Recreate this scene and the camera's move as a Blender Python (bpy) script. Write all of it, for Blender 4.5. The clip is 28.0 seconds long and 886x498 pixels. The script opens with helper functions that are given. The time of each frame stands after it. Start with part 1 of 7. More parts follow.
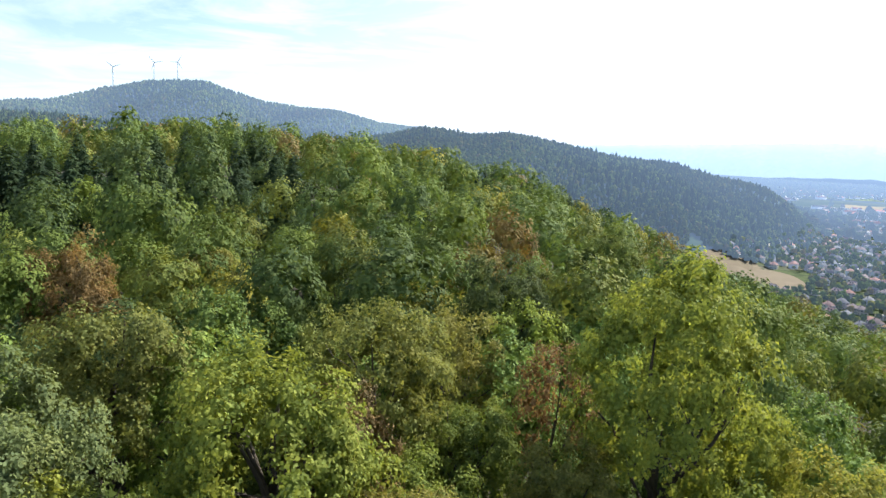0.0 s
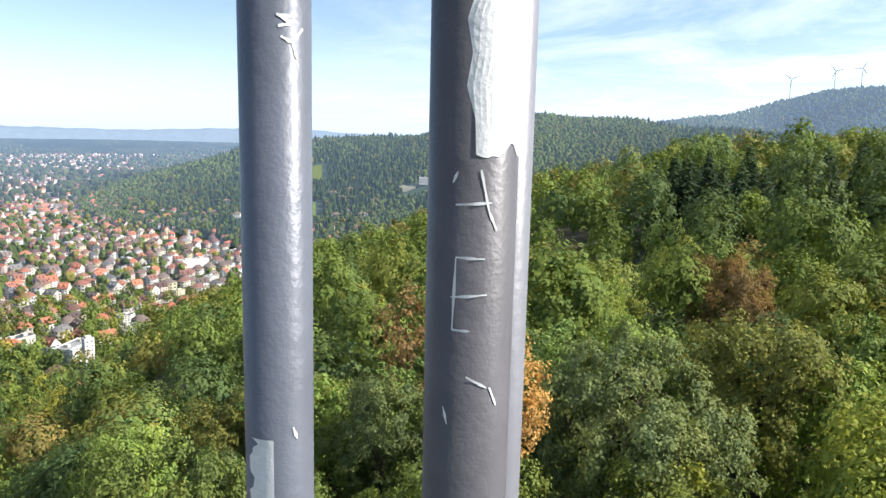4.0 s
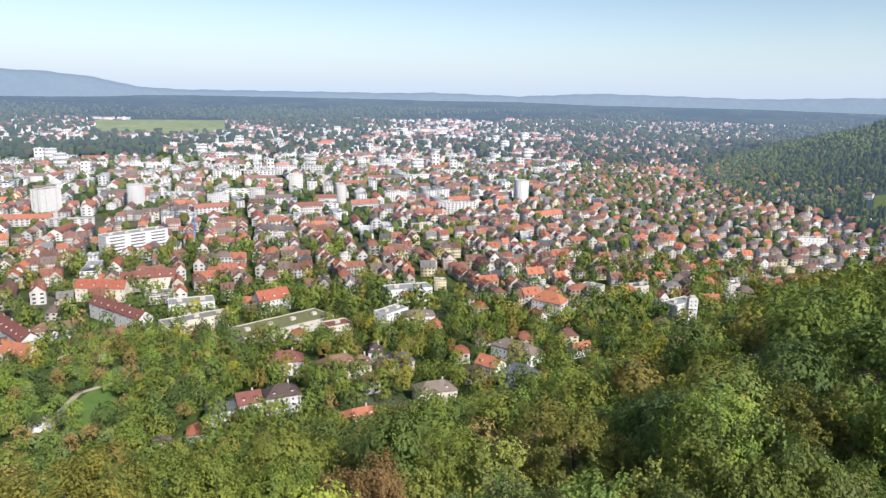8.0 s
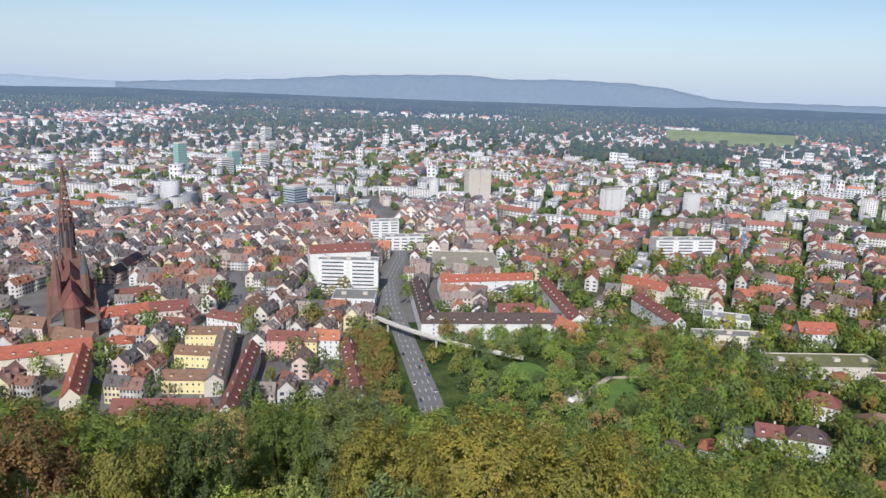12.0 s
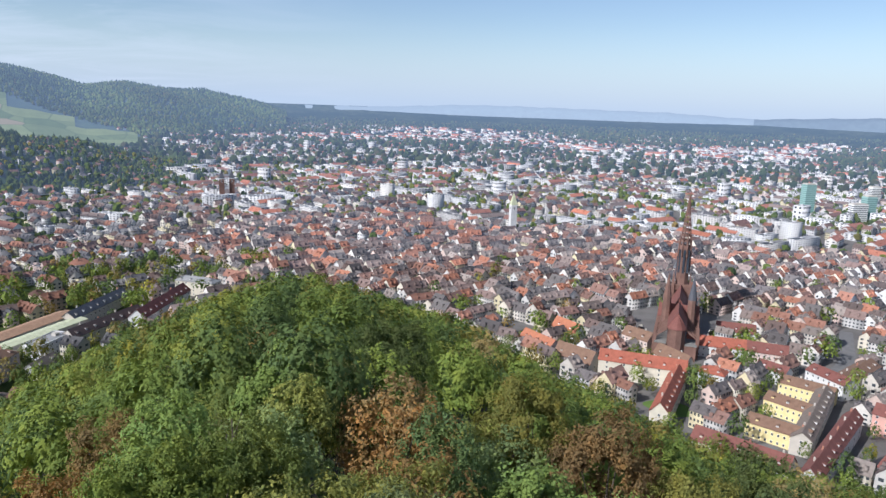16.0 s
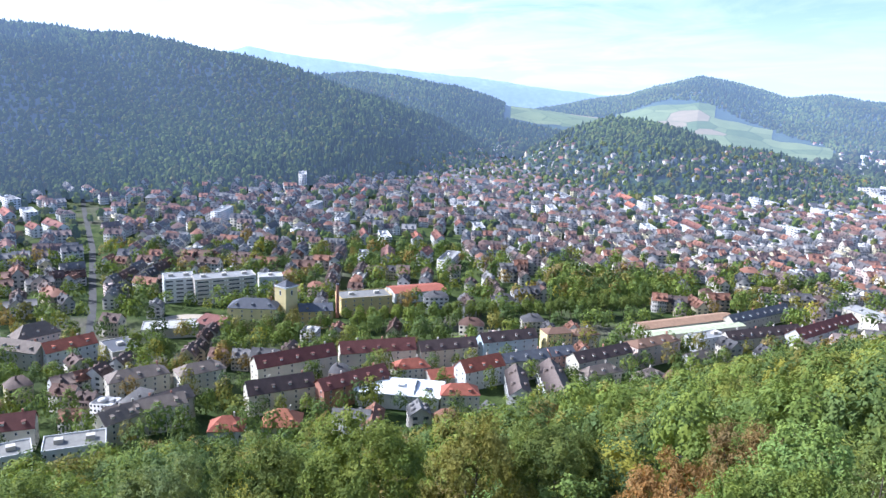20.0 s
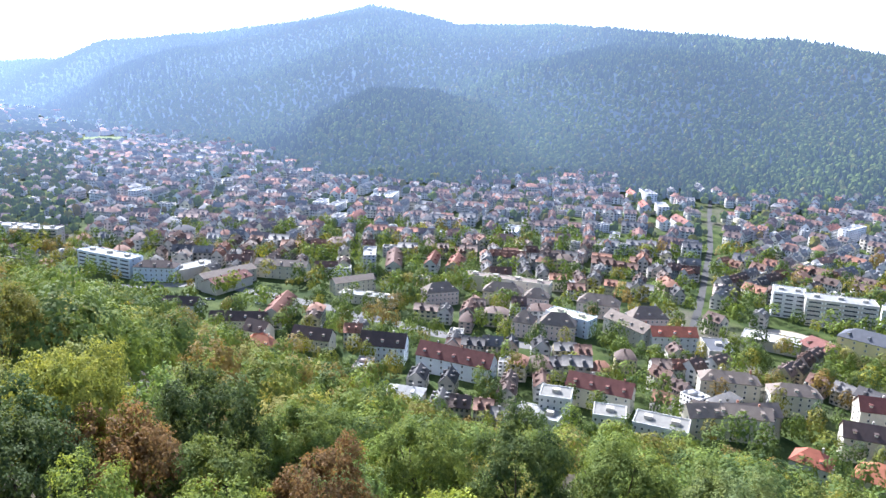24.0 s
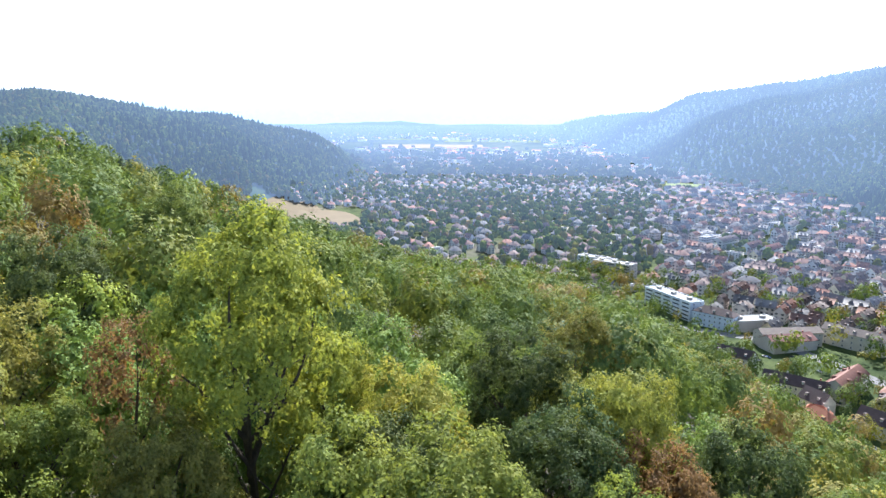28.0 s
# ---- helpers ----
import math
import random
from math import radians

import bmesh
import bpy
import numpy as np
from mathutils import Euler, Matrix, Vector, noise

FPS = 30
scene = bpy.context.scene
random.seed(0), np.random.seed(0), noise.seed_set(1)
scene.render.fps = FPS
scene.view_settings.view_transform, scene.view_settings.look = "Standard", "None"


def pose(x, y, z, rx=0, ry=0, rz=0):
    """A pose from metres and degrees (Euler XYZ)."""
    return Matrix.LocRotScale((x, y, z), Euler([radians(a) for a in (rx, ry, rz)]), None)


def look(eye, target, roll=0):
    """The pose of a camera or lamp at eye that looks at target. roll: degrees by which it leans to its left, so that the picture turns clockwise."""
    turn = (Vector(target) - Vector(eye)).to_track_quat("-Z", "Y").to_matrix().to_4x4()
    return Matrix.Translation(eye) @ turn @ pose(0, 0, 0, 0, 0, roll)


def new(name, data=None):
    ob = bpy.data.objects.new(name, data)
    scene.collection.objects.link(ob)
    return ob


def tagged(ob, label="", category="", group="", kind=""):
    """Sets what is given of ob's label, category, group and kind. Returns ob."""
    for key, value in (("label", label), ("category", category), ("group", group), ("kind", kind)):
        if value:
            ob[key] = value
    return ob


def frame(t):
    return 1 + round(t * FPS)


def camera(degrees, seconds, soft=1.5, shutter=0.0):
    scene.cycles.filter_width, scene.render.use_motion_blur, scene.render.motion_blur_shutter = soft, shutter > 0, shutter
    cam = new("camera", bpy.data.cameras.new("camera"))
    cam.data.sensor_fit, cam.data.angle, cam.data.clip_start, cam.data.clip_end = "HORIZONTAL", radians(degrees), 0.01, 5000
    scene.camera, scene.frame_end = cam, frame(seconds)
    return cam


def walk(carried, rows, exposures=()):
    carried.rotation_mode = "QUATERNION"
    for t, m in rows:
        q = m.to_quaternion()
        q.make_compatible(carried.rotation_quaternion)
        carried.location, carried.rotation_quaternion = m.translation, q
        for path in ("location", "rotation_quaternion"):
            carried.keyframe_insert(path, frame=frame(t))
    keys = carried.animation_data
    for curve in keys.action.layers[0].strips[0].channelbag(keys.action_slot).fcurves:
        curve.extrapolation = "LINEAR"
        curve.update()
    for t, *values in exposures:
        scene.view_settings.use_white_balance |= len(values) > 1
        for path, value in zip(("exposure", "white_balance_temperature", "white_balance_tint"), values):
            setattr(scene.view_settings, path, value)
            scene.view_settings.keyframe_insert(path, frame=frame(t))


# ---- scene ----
# The lens and the turn: seconds, yaw, pitch, roll; the eye goes round on an arm of 0.38 m.
cam = camera(62.9, 28.0)
EYE_Z, ARM = 183.0, 0.38
PATH = [
    (0.0, 2.09, -8.23, -2.64), (0.5, 7.93, -7.97, -2.60), (1.0, 14.44, -6.52, -1.99), (1.5, 21.15, -6.12, -0.95),
    (2.0, 26.18, -5.84, -1.54), (2.5, 31.86, -7.41, -1.27), (3.0, 37.60, -9.22, 0.59), (3.5, 44.45, -9.54, -0.52),
    (5.5, 70.89, -8.33, -1.21), (6.0, 77.97, -9.74, -2.04), (6.5, 85.28, -10.60, -1.51), (7.0, 89.69, -11.02, -0.83),
    (7.5, 92.80, -11.53, -0.93), (8.0, 97.91, -12.46, -1.28), (8.5, 103.85, -13.40, -1.62), (9.0, 110.69, -13.25, -1.37),
    (9.5, 115.57, -12.55, -1.32), (10.0, 118.63, -12.57, -1.18), (10.5, 122.78, -12.72, -1.52), (11.0, 128.87, -12.76, -1.56),
    (11.5, 134.70, -12.81, -1.72), (13.5, 156.54, -11.83, -1.98), (14.0, 162.10, -11.58, -1.93), (14.5, 167.62, -11.46, -2.01),
    (15.0, 173.25, -11.40, -2.36), (15.5, 178.87, -11.38, -2.15), (16.0, 186.96, -11.46, -1.97), (16.5, 192.59, -11.55, -2.08),
    (17.0, 196.96, -11.89, -2.14), (17.5, 203.21, -11.90, -2.40), (18.0, 210.15, -11.99, -2.80), (18.5, 216.96, -12.16, -2.90),
    (19.0, 224.16, -12.29, -3.26), (19.5, 231.43, -12.46, -3.19), (20.0, 237.83, -12.50, -2.47), (20.5, 243.35, -12.46, -2.50),
    (21.0, 248.36, -12.46, -2.36), (21.5, 254.41, -12.57, -2.66), (22.0, 261.03, -12.64, -2.73), (22.5, 268.10, -12.70, -1.82),
    (24.5, 290.70, -13.53, -2.08), (25.0, 297.00, -12.41, -1.69), (25.5, 302.33, -12.13, -1.17), (26.0, 307.02, -11.91, -0.92),
    (26.5, 312.30, -11.74, -0.95), (27.0, 317.47, -11.49, -0.60), (27.5, 322.60, -11.26, -0.58), (28.0, 328.13, -11.05, -0.29),
]
EXPO = [(0.0, 1.35, 6100, 10), (3.5, 1.35, 6250, 11), (6.0, 1.0, 6200, 14), (8.0, 0.8, 6200, 14), (12.0, 0.47, 5950, 14), (15.0, 0.5, 5800, 14), (18.0, 1.05, 5650, 16), (20.0, 1.4, 5350, 17), (22.5, 1.75, 5400, 17), (25.0, 2.0, 5750, 15), (28.0, 1.85, 5750, 13)]
walk(cam, [(t, pose(-ARM * math.sin(radians(y)), ARM * math.cos(radians(y)), EYE_Z, 90 + p, r, y)) for t, y, p, r in PATH], EXPO)

# ---- world and sun ----
SUN_YAW, SUN_ELEV = 312.0, 38.0
world = bpy.data.worlds.new("sky")
scene.world = world
world.use_nodes = True


def build_sky():
    nt = world.node_tree
    nt.nodes.clear()
    N = nt.nodes.new
    L = nt.links.new
    sky = N("ShaderNodeTexSky")
    sky.sky_type = "NISHITA"
    sky.sun_disc = False
    sky.sun_elevation = radians(SUN_ELEV)
    sky.sun_rotation = radians(-SUN_YAW)
    sky.altitude = 460
    sky.air_density, sky.dust_density, sky.ozone_density = 1.0, 0.4, 1.1
    co = N("ShaderNodeTexCoord")
    sep = N("ShaderNodeSeparateXYZ")
    L(co.outputs["Generated"], sep.inputs[0])
    # thin cirrus on a flat layer: direction divided by its height
    zz = N("ShaderNodeMath")
    zz.operation = "ADD"
    zz.inputs[1].default_value = 0.10
    L(sep.outputs[2], zz.inputs[0])
    div = N("ShaderNodeVectorMath")
    div.operation = "DIVIDE"
    L(co.outputs["Generated"], div.inputs[0])
    cmb = N("ShaderNodeCombineXYZ")
    for i in range(3):
        L(zz.outputs[0], cmb.inputs[i])
    L(cmb.outputs[0], div.inputs[1])
    mp = N("ShaderNodeMapping")
    mp.inputs["Scale"].default_value = (0.7, 1.0, 0.0)
    mp.inputs["Rotation"].default_value = (0, 0, radians(35))
    L(div.outputs[0], mp.inputs[0])
    no = N("ShaderNodeTexNoise")
    no.inputs["Scale"].default_value = 1.1
    no.inputs["Detail"].default_value = 9
    no.inputs["Roughness"].default_value = 0.62
    no.inputs["Distortion"].default_value = 0.6
    L(mp.outputs[0], no.inputs["Vector"])
    ramp = N("ShaderNodeValToRGB")
    ramp.color_ramp.elements[0].position = 0.42
    ramp.color_ramp.elements[1].position = 0.68
    L(no.outputs["Fac"], ramp.inputs[0])
    # more veil towards the sun's side
    sunv = N("ShaderNodeVectorMath")
    sunv.operation = "DOT_PRODUCT"
    a = radians(SUN_YAW)
    sunv.inputs[1].default_value = (-math.sin(a), math.cos(a), 0.0)
    L(co.outputs["Generated"], sunv.inputs[0])
    mr = N("ShaderNodeMapRange")
    mr.inputs["From Min"].default_value = -0.5
    mr.inputs["From Max"].default_value = 0.4
    mr.inputs["To Min"].default_value = 0.02
    mr.inputs["To Max"].default_value = 0.9
    L(sunv.outputs["Value"], mr.inputs["Value"])
    mul = N("ShaderNodeMath")
    mul.operation = "MULTIPLY"
    L(ramp.outputs["Color"], mul.inputs[0])
    L(mr.outputs[0], mul.inputs[1])
    # haze of the air: paler towards the horizon and round the sun
    low = N("ShaderNodeMapRange")
    low.interpolation_type = "SMOOTHSTEP"
    low.inputs["From Min"].default_value = -0.02
    low.inputs["From Max"].default_value = 0.115
    low.inputs["To Min"].default_value = HAZE_LOW
    low.inputs["To Max"].default_value = 0.0
    L(sep.outputs[2], low.inputs["Value"])
    side = N("ShaderNodeMapRange")
    side.interpolation_type = "SMOOTHSTEP"
    side.inputs["From Min"].default_value = 0.15
    side.inputs["From Max"].default_value = 0.95
    side.inputs["To Max"].default_value = HAZE_SUN
    L(sunv.outputs["Value"], side.inputs["Value"])
    for extra in (side,):
        add = N("ShaderNodeMath")
        add.operation = "ADD"
        add.use_clamp = True
        L(mul.outputs[0], add.inputs[0])
        L(extra.outputs[0], add.inputs[1])
        mul = add
    grey = N("ShaderNodeMix")
    grey.data_type = "RGBA"
    grey.inputs["B"].default_value = (5.0, 6.3, 7.8, 1)
    L(low.outputs[0], grey.inputs["Factor"])
    L(sky.outputs[0], grey.inputs["A"])
    mix = N("ShaderNodeMix")
    mix.data_type = "RGBA"
    mix.inputs["B"].default_value = (7.4, 8.0, 8.8, 1)
    L(mul.outputs[0], mix.inputs["Factor"])
    L(grey.outputs["Result"], mix.inputs["A"])
    bg = N("ShaderNodeBackground")
    bg.inputs["Strength"].default_value = SKY
    L(mix.outputs["Result"], bg.inputs[0])
    out = N("ShaderNodeOutputWorld")
    L(bg.outputs[0], out.inputs[0])


SKY, HAZE_LOW, HAZE_SUN = 0.07, 0.85, 0.62
build_sky()
lamp = bpy.data.lights.new("sun", "SUN")
lamp.energy, lamp.angle, lamp.color = 4.0, radians(0.53), (1.0, 0.95, 0.86)
sun = new("sun", lamp)
sun.matrix_world = look((0, 0, 0), (math.sin(radians(SUN_YAW)) * math.cos(radians(SUN_ELEV)), -math.cos(radians(SUN_YAW)) * math.cos(radians(SUN_ELEV)), -math.sin(radians(SUN_ELEV))))


# ---- materials ----
def material(name, rough=0.8, metal=0.0, spec=0.3):
    m = bpy.data.materials.new(name)
    m.use_nodes = True
    b = m.node_tree.nodes["Principled BSDF"]
    b.inputs["Roughness"].default_value = rough
    b.inputs["Metallic"].default_value = metal
    b.inputs["Specular IOR Level"].default_value = spec
    return m, m.node_tree, b


def noise_node(nt, scale, detail=4, rough=0.6):
    co = nt.nodes.new("ShaderNodeNewGeometry")
    no = nt.nodes.new("ShaderNodeTexNoise")
    no.inputs["Scale"].default_value = scale
    no.inputs["Detail"].default_value = detail
    no.inputs["Roughness"].default_value = rough
    nt.links.new(co.outputs["Position"], no.inputs["Vector"])
    return no


def mixed(nt, fac, a, b, blend="MIX"):
    mx = nt.nodes.new("ShaderNodeMix")
    mx.data_type = "RGBA"
    mx.blend_type = blend
    for key, v in (("Factor", fac), ("A", a), ("B", b)):
        if isinstance(v, bpy.types.NodeSocket):
            nt.links.new(v, mx.inputs[key])
        elif key == "Factor":
            mx.inputs[key].default_value = v
        else:
            mx.inputs[key].default_value = (*v, 1)
    return mx.outputs["Result"]


def ramp_node(nt, src, p0, p1):
    mr = nt.nodes.new("ShaderNodeMapRange")
    mr.inputs["From Min"].default_value = p0
    mr.inputs["From Max"].default_value = p1
    nt.links.new(src, mr.inputs["Value"])
    return mr.outputs[0]


def bump(nt, b, src, strength, dist):
    bp = nt.nodes.new("ShaderNodeBump")
    bp.inputs["Strength"].default_value = strength
    bp.inputs["Distance"].default_value = dist
    nt.links.new(src, bp.inputs["Height"])
    nt.links.new(bp.outputs[0], b.inputs["Normal"])


def plain(name, col, rough=0.8, metal=0.0, var=0.25, scale=1.5, fine=12.0, bumpy=0.0, dirt=None):
    """A surface of one colour with stains at a coarse and grain at a fine scale."""
    m, nt, b = material(name, rough, metal)
    n1, n2 = noise_node(nt, scale), noise_node(nt, fine, 3)
    dark = tuple(c * (1 - var) for c in col) if dirt is None else dirt
    lite = tuple(min(1, c * (1 + var * 0.5)) for c in col)
    c1 = mixed(nt, ramp_node(nt, n1.outputs["Fac"], 0.35, 0.7), dark, lite)
    c2 = mixed(nt, ramp_node(nt, n2.outputs["Fac"], 0.2, 0.8), tuple(c * 0.9 for c in col), c1)
    nt.links.new(c2, b.inputs["Base Color"])
    if bumpy:
        bump(nt, b, n2.outputs["Fac"], bumpy, 0.05)
    return m


def tinted(name, rough=0.8, var=0.3, scale=0.6, spec=0.3, air=0.0):
    """Takes the colour that each piece carries and breaks it up with stains and grain; air paints haze over it as
    emission.
    """
    m, nt, b = material(name, rough, 0, spec)
    at = nt.nodes.new("ShaderNodeAttribute")
    at.attribute_name = "tint"
    n1, n2 = noise_node(nt, scale), noise_node(nt, scale * 7, 3)
    s1 = mixed(nt, ramp_node(nt, n1.outputs["Fac"], 0.3, 0.75), (1 - var,) * 3, (1.0,) * 3)
    s2 = mixed(nt, ramp_node(nt, n2.outputs["Fac"], 0.3, 0.7), (1 - var * 0.6,) * 3, (1.0,) * 3)
    c = mixed(nt, 1.0, at.outputs["Color"], s1, "MULTIPLY")
    c = mixed(nt, 1.0, c, s2, "MULTIPLY")
    nt.links.new(c, b.inputs["Base Color"])
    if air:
        haze_glow(nt, b, HAZE_BLUE, air)
    return m


def haze_glow(nt, b, col, strength):
    """Haze painted on far surfaces as blue emission, stronger towards the sun."""
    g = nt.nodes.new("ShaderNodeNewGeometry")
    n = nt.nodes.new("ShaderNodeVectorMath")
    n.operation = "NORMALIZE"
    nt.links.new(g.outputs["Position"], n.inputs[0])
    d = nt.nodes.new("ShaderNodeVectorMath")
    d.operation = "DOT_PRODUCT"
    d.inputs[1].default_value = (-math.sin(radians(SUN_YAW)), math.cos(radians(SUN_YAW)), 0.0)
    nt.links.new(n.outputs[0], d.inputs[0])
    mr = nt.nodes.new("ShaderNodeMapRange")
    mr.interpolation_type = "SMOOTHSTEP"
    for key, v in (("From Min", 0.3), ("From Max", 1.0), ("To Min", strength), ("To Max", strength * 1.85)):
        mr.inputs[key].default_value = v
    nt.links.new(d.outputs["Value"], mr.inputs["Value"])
    # the painted haze grows with distance, from 600 m outward
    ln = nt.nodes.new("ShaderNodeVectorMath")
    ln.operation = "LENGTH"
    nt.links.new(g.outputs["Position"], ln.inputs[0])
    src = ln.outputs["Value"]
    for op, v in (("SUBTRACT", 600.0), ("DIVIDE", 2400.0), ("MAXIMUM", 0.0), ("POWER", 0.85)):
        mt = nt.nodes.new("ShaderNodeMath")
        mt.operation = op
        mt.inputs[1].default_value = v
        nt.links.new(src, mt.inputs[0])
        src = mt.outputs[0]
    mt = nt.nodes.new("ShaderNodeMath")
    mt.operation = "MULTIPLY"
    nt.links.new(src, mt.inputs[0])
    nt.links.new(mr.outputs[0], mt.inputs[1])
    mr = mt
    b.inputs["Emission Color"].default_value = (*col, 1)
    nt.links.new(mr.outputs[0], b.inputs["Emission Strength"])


def leafy(name, own, through_light=0.35, air=None, vary_by=1.0, gloss=0.1):
    """Foliage: each leaf its own shade; the tree's hue from the object's colour or from the tint that it carries.
    air: haze painted on distant foliage, as colour and strength of emission."""
    m, nt, b = material(name, 0.7, 0, gloss)
    g = nt.nodes.new("ShaderNodeNewGeometry")
    if own:
        at = nt.nodes.new("ShaderNodeAttribute")
        at.attribute_name = "tint"
        src = at.outputs["Color"]
    else:
        src = nt.nodes.new("ShaderNodeObjectInfo").outputs["Color"]
    vary = mixed(nt, g.outputs["Random Per Island"], tuple(1 - vary_by * k for k in (0.4, 0.35, 0.45)), tuple(1 + vary_by * k for k in (0.4, 0.3, 0.1)))
    n1 = noise_node(nt, 0.5, 3)
    vary2 = mixed(nt, ramp_node(nt, n1.outputs["Fac"], 0.35, 0.7), (0.85, 0.9, 0.9), (1.2, 1.08, 0.8))
    c = mixed(nt, 1.0, src, vary, "MULTIPLY")
    c = mixed(nt, 1.0, c, vary2, "MULTIPLY")
    nt.links.new(c, b.inputs["Base Color"])
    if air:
        haze_glow(nt, b, *air)
    tr = nt.nodes.new("ShaderNodeBsdfTranslucent")
    nt.links.new(mixed(nt, 1.0, c, (1.35, 1.3, 0.9), "MULTIPLY"), tr.inputs["Color"])
    ms = nt.nodes.new("ShaderNodeMixShader")
    ms.inputs[0].default_value = through_light
    nt.links.new(b.outputs[0], ms.inputs[1])
    nt.links.new(tr.outputs[0], ms.inputs[2])
    nt.links.new(ms.outputs[0], nt.nodes["Material Output"].inputs["Surface"])
    return m


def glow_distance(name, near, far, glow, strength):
    """Distant ridges: woods and fields, paled by haze painted on as emission."""
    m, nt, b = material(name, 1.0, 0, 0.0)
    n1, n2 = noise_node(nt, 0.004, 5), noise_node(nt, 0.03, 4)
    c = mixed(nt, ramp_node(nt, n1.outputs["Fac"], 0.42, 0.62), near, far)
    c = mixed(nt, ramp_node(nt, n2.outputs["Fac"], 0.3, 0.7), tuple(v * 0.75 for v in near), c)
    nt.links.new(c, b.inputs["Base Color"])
    haze_glow(nt, b, glow, strength)
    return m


M_LEAF = leafy("tree_leaves", False, 0.34, None, 0.6)
M_WOODS = leafy("woods_leaves", True, 0.22, None, 0.3)
# haze blue; distant woods and town trees get it painted in as emission
HAZE_BLUE = (0.375, 0.51, 0.77)
M_HILL = leafy("distant_woods", True, 0.3, (HAZE_BLUE, 0.235), 0.15, 0.0)
M_TOWN_TREES = leafy("distant_town_trees", True, 0.3, (HAZE_BLUE, 0.15), 0.3, 0.0)
M_BARK = plain("bark", (0.09, 0.07, 0.05), 0.9, var=0.5, scale=2.0, fine=20, bumpy=0.6)
M_WALL = tinted("render_wall", 0.85, 0.18, 0.25)
M_ROOF = tinted("roof_tiles", 0.8, 0.35, 0.5)
# walls and roofs far off: blue haze is painted in as emission
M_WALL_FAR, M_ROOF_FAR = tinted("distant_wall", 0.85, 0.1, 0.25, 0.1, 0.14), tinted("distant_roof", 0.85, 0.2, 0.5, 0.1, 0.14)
M_GLASS = plain("window_glass", (0.06, 0.07, 0.08), 0.12, var=0.4, scale=0.3)


# ---- terrain ----
SEED = np.random.RandomState(7)
# outline of the home hill's canopy: yaw, depression, distance to the edge
RIM_YAW = np.array([0, 4, 8.5, 13, 20, 25, 33, 35, 38.7, 43, 47.5, 51, 55, 61, 66, 70.5, 75, 79, 84.6, 92, 106, 120, 136, 146, 162, 167, 177, 183, 193, 197.6, 201, 207, 216, 227, 233, 238, 250, 264, 278, 286, 290.7, 300, 307.7, 313, 320, 329, 335.6, 339.5, 343.6, 348, 352, 357])
RIM_DEP = np.array([0.9, 0, -0.6, -0.8, -1.4, -0.8, -0.5, 0.33, 1.6, 2.4, 3.7, 4.9, 7.1, 8.4, 10.7, 12.5, 15.1, 17.9, 20.5, 23.2, 25.4, 26.2, 25, 24.5, 25, 23.5, 20.6, 17.5, 14.6, 13.4, 14, 15.6, 19.7, 22.7, 24.6, 26.5, 26.8, 26.5, 27.6, 25.7, 24.4, 20.9, 16.9, 14.9, 12.5, 11.8, 9.4, 8.2, 6.5, 4.7, 3.2, 1.1])
RIM_DIST = ([0, 20, 35, 45, 55, 66, 75, 84, 95, 160, 175, 185, 198, 207, 218, 235, 290, 300, 315, 330, 342, 352], [340, 330, 350, 400, 450, 520, 480, 410, 350, 350, 380, 420, 430, 420, 400, 340, 350, 420, 470, 450, 420, 370])
CANOPY = 20.0


def ring(yaw, xs, ys):
    return np.interp(np.mod(yaw, 360), xs, ys, period=360)


def rim(yaw):
    """Distance of the forest's edge at this yaw, and the ground's height there."""
    dep, r = ring(yaw, RIM_YAW, RIM_DEP), ring(yaw, *RIM_DIST)
    r = np.where(dep > 21, np.minimum(r, (EYE_Z - CANOPY) / np.tan(np.radians(np.maximum(dep, 5)))), r)
    z = EYE_Z - CANOPY - r * np.tan(np.radians(dep))
    return r, np.maximum(z, 0)


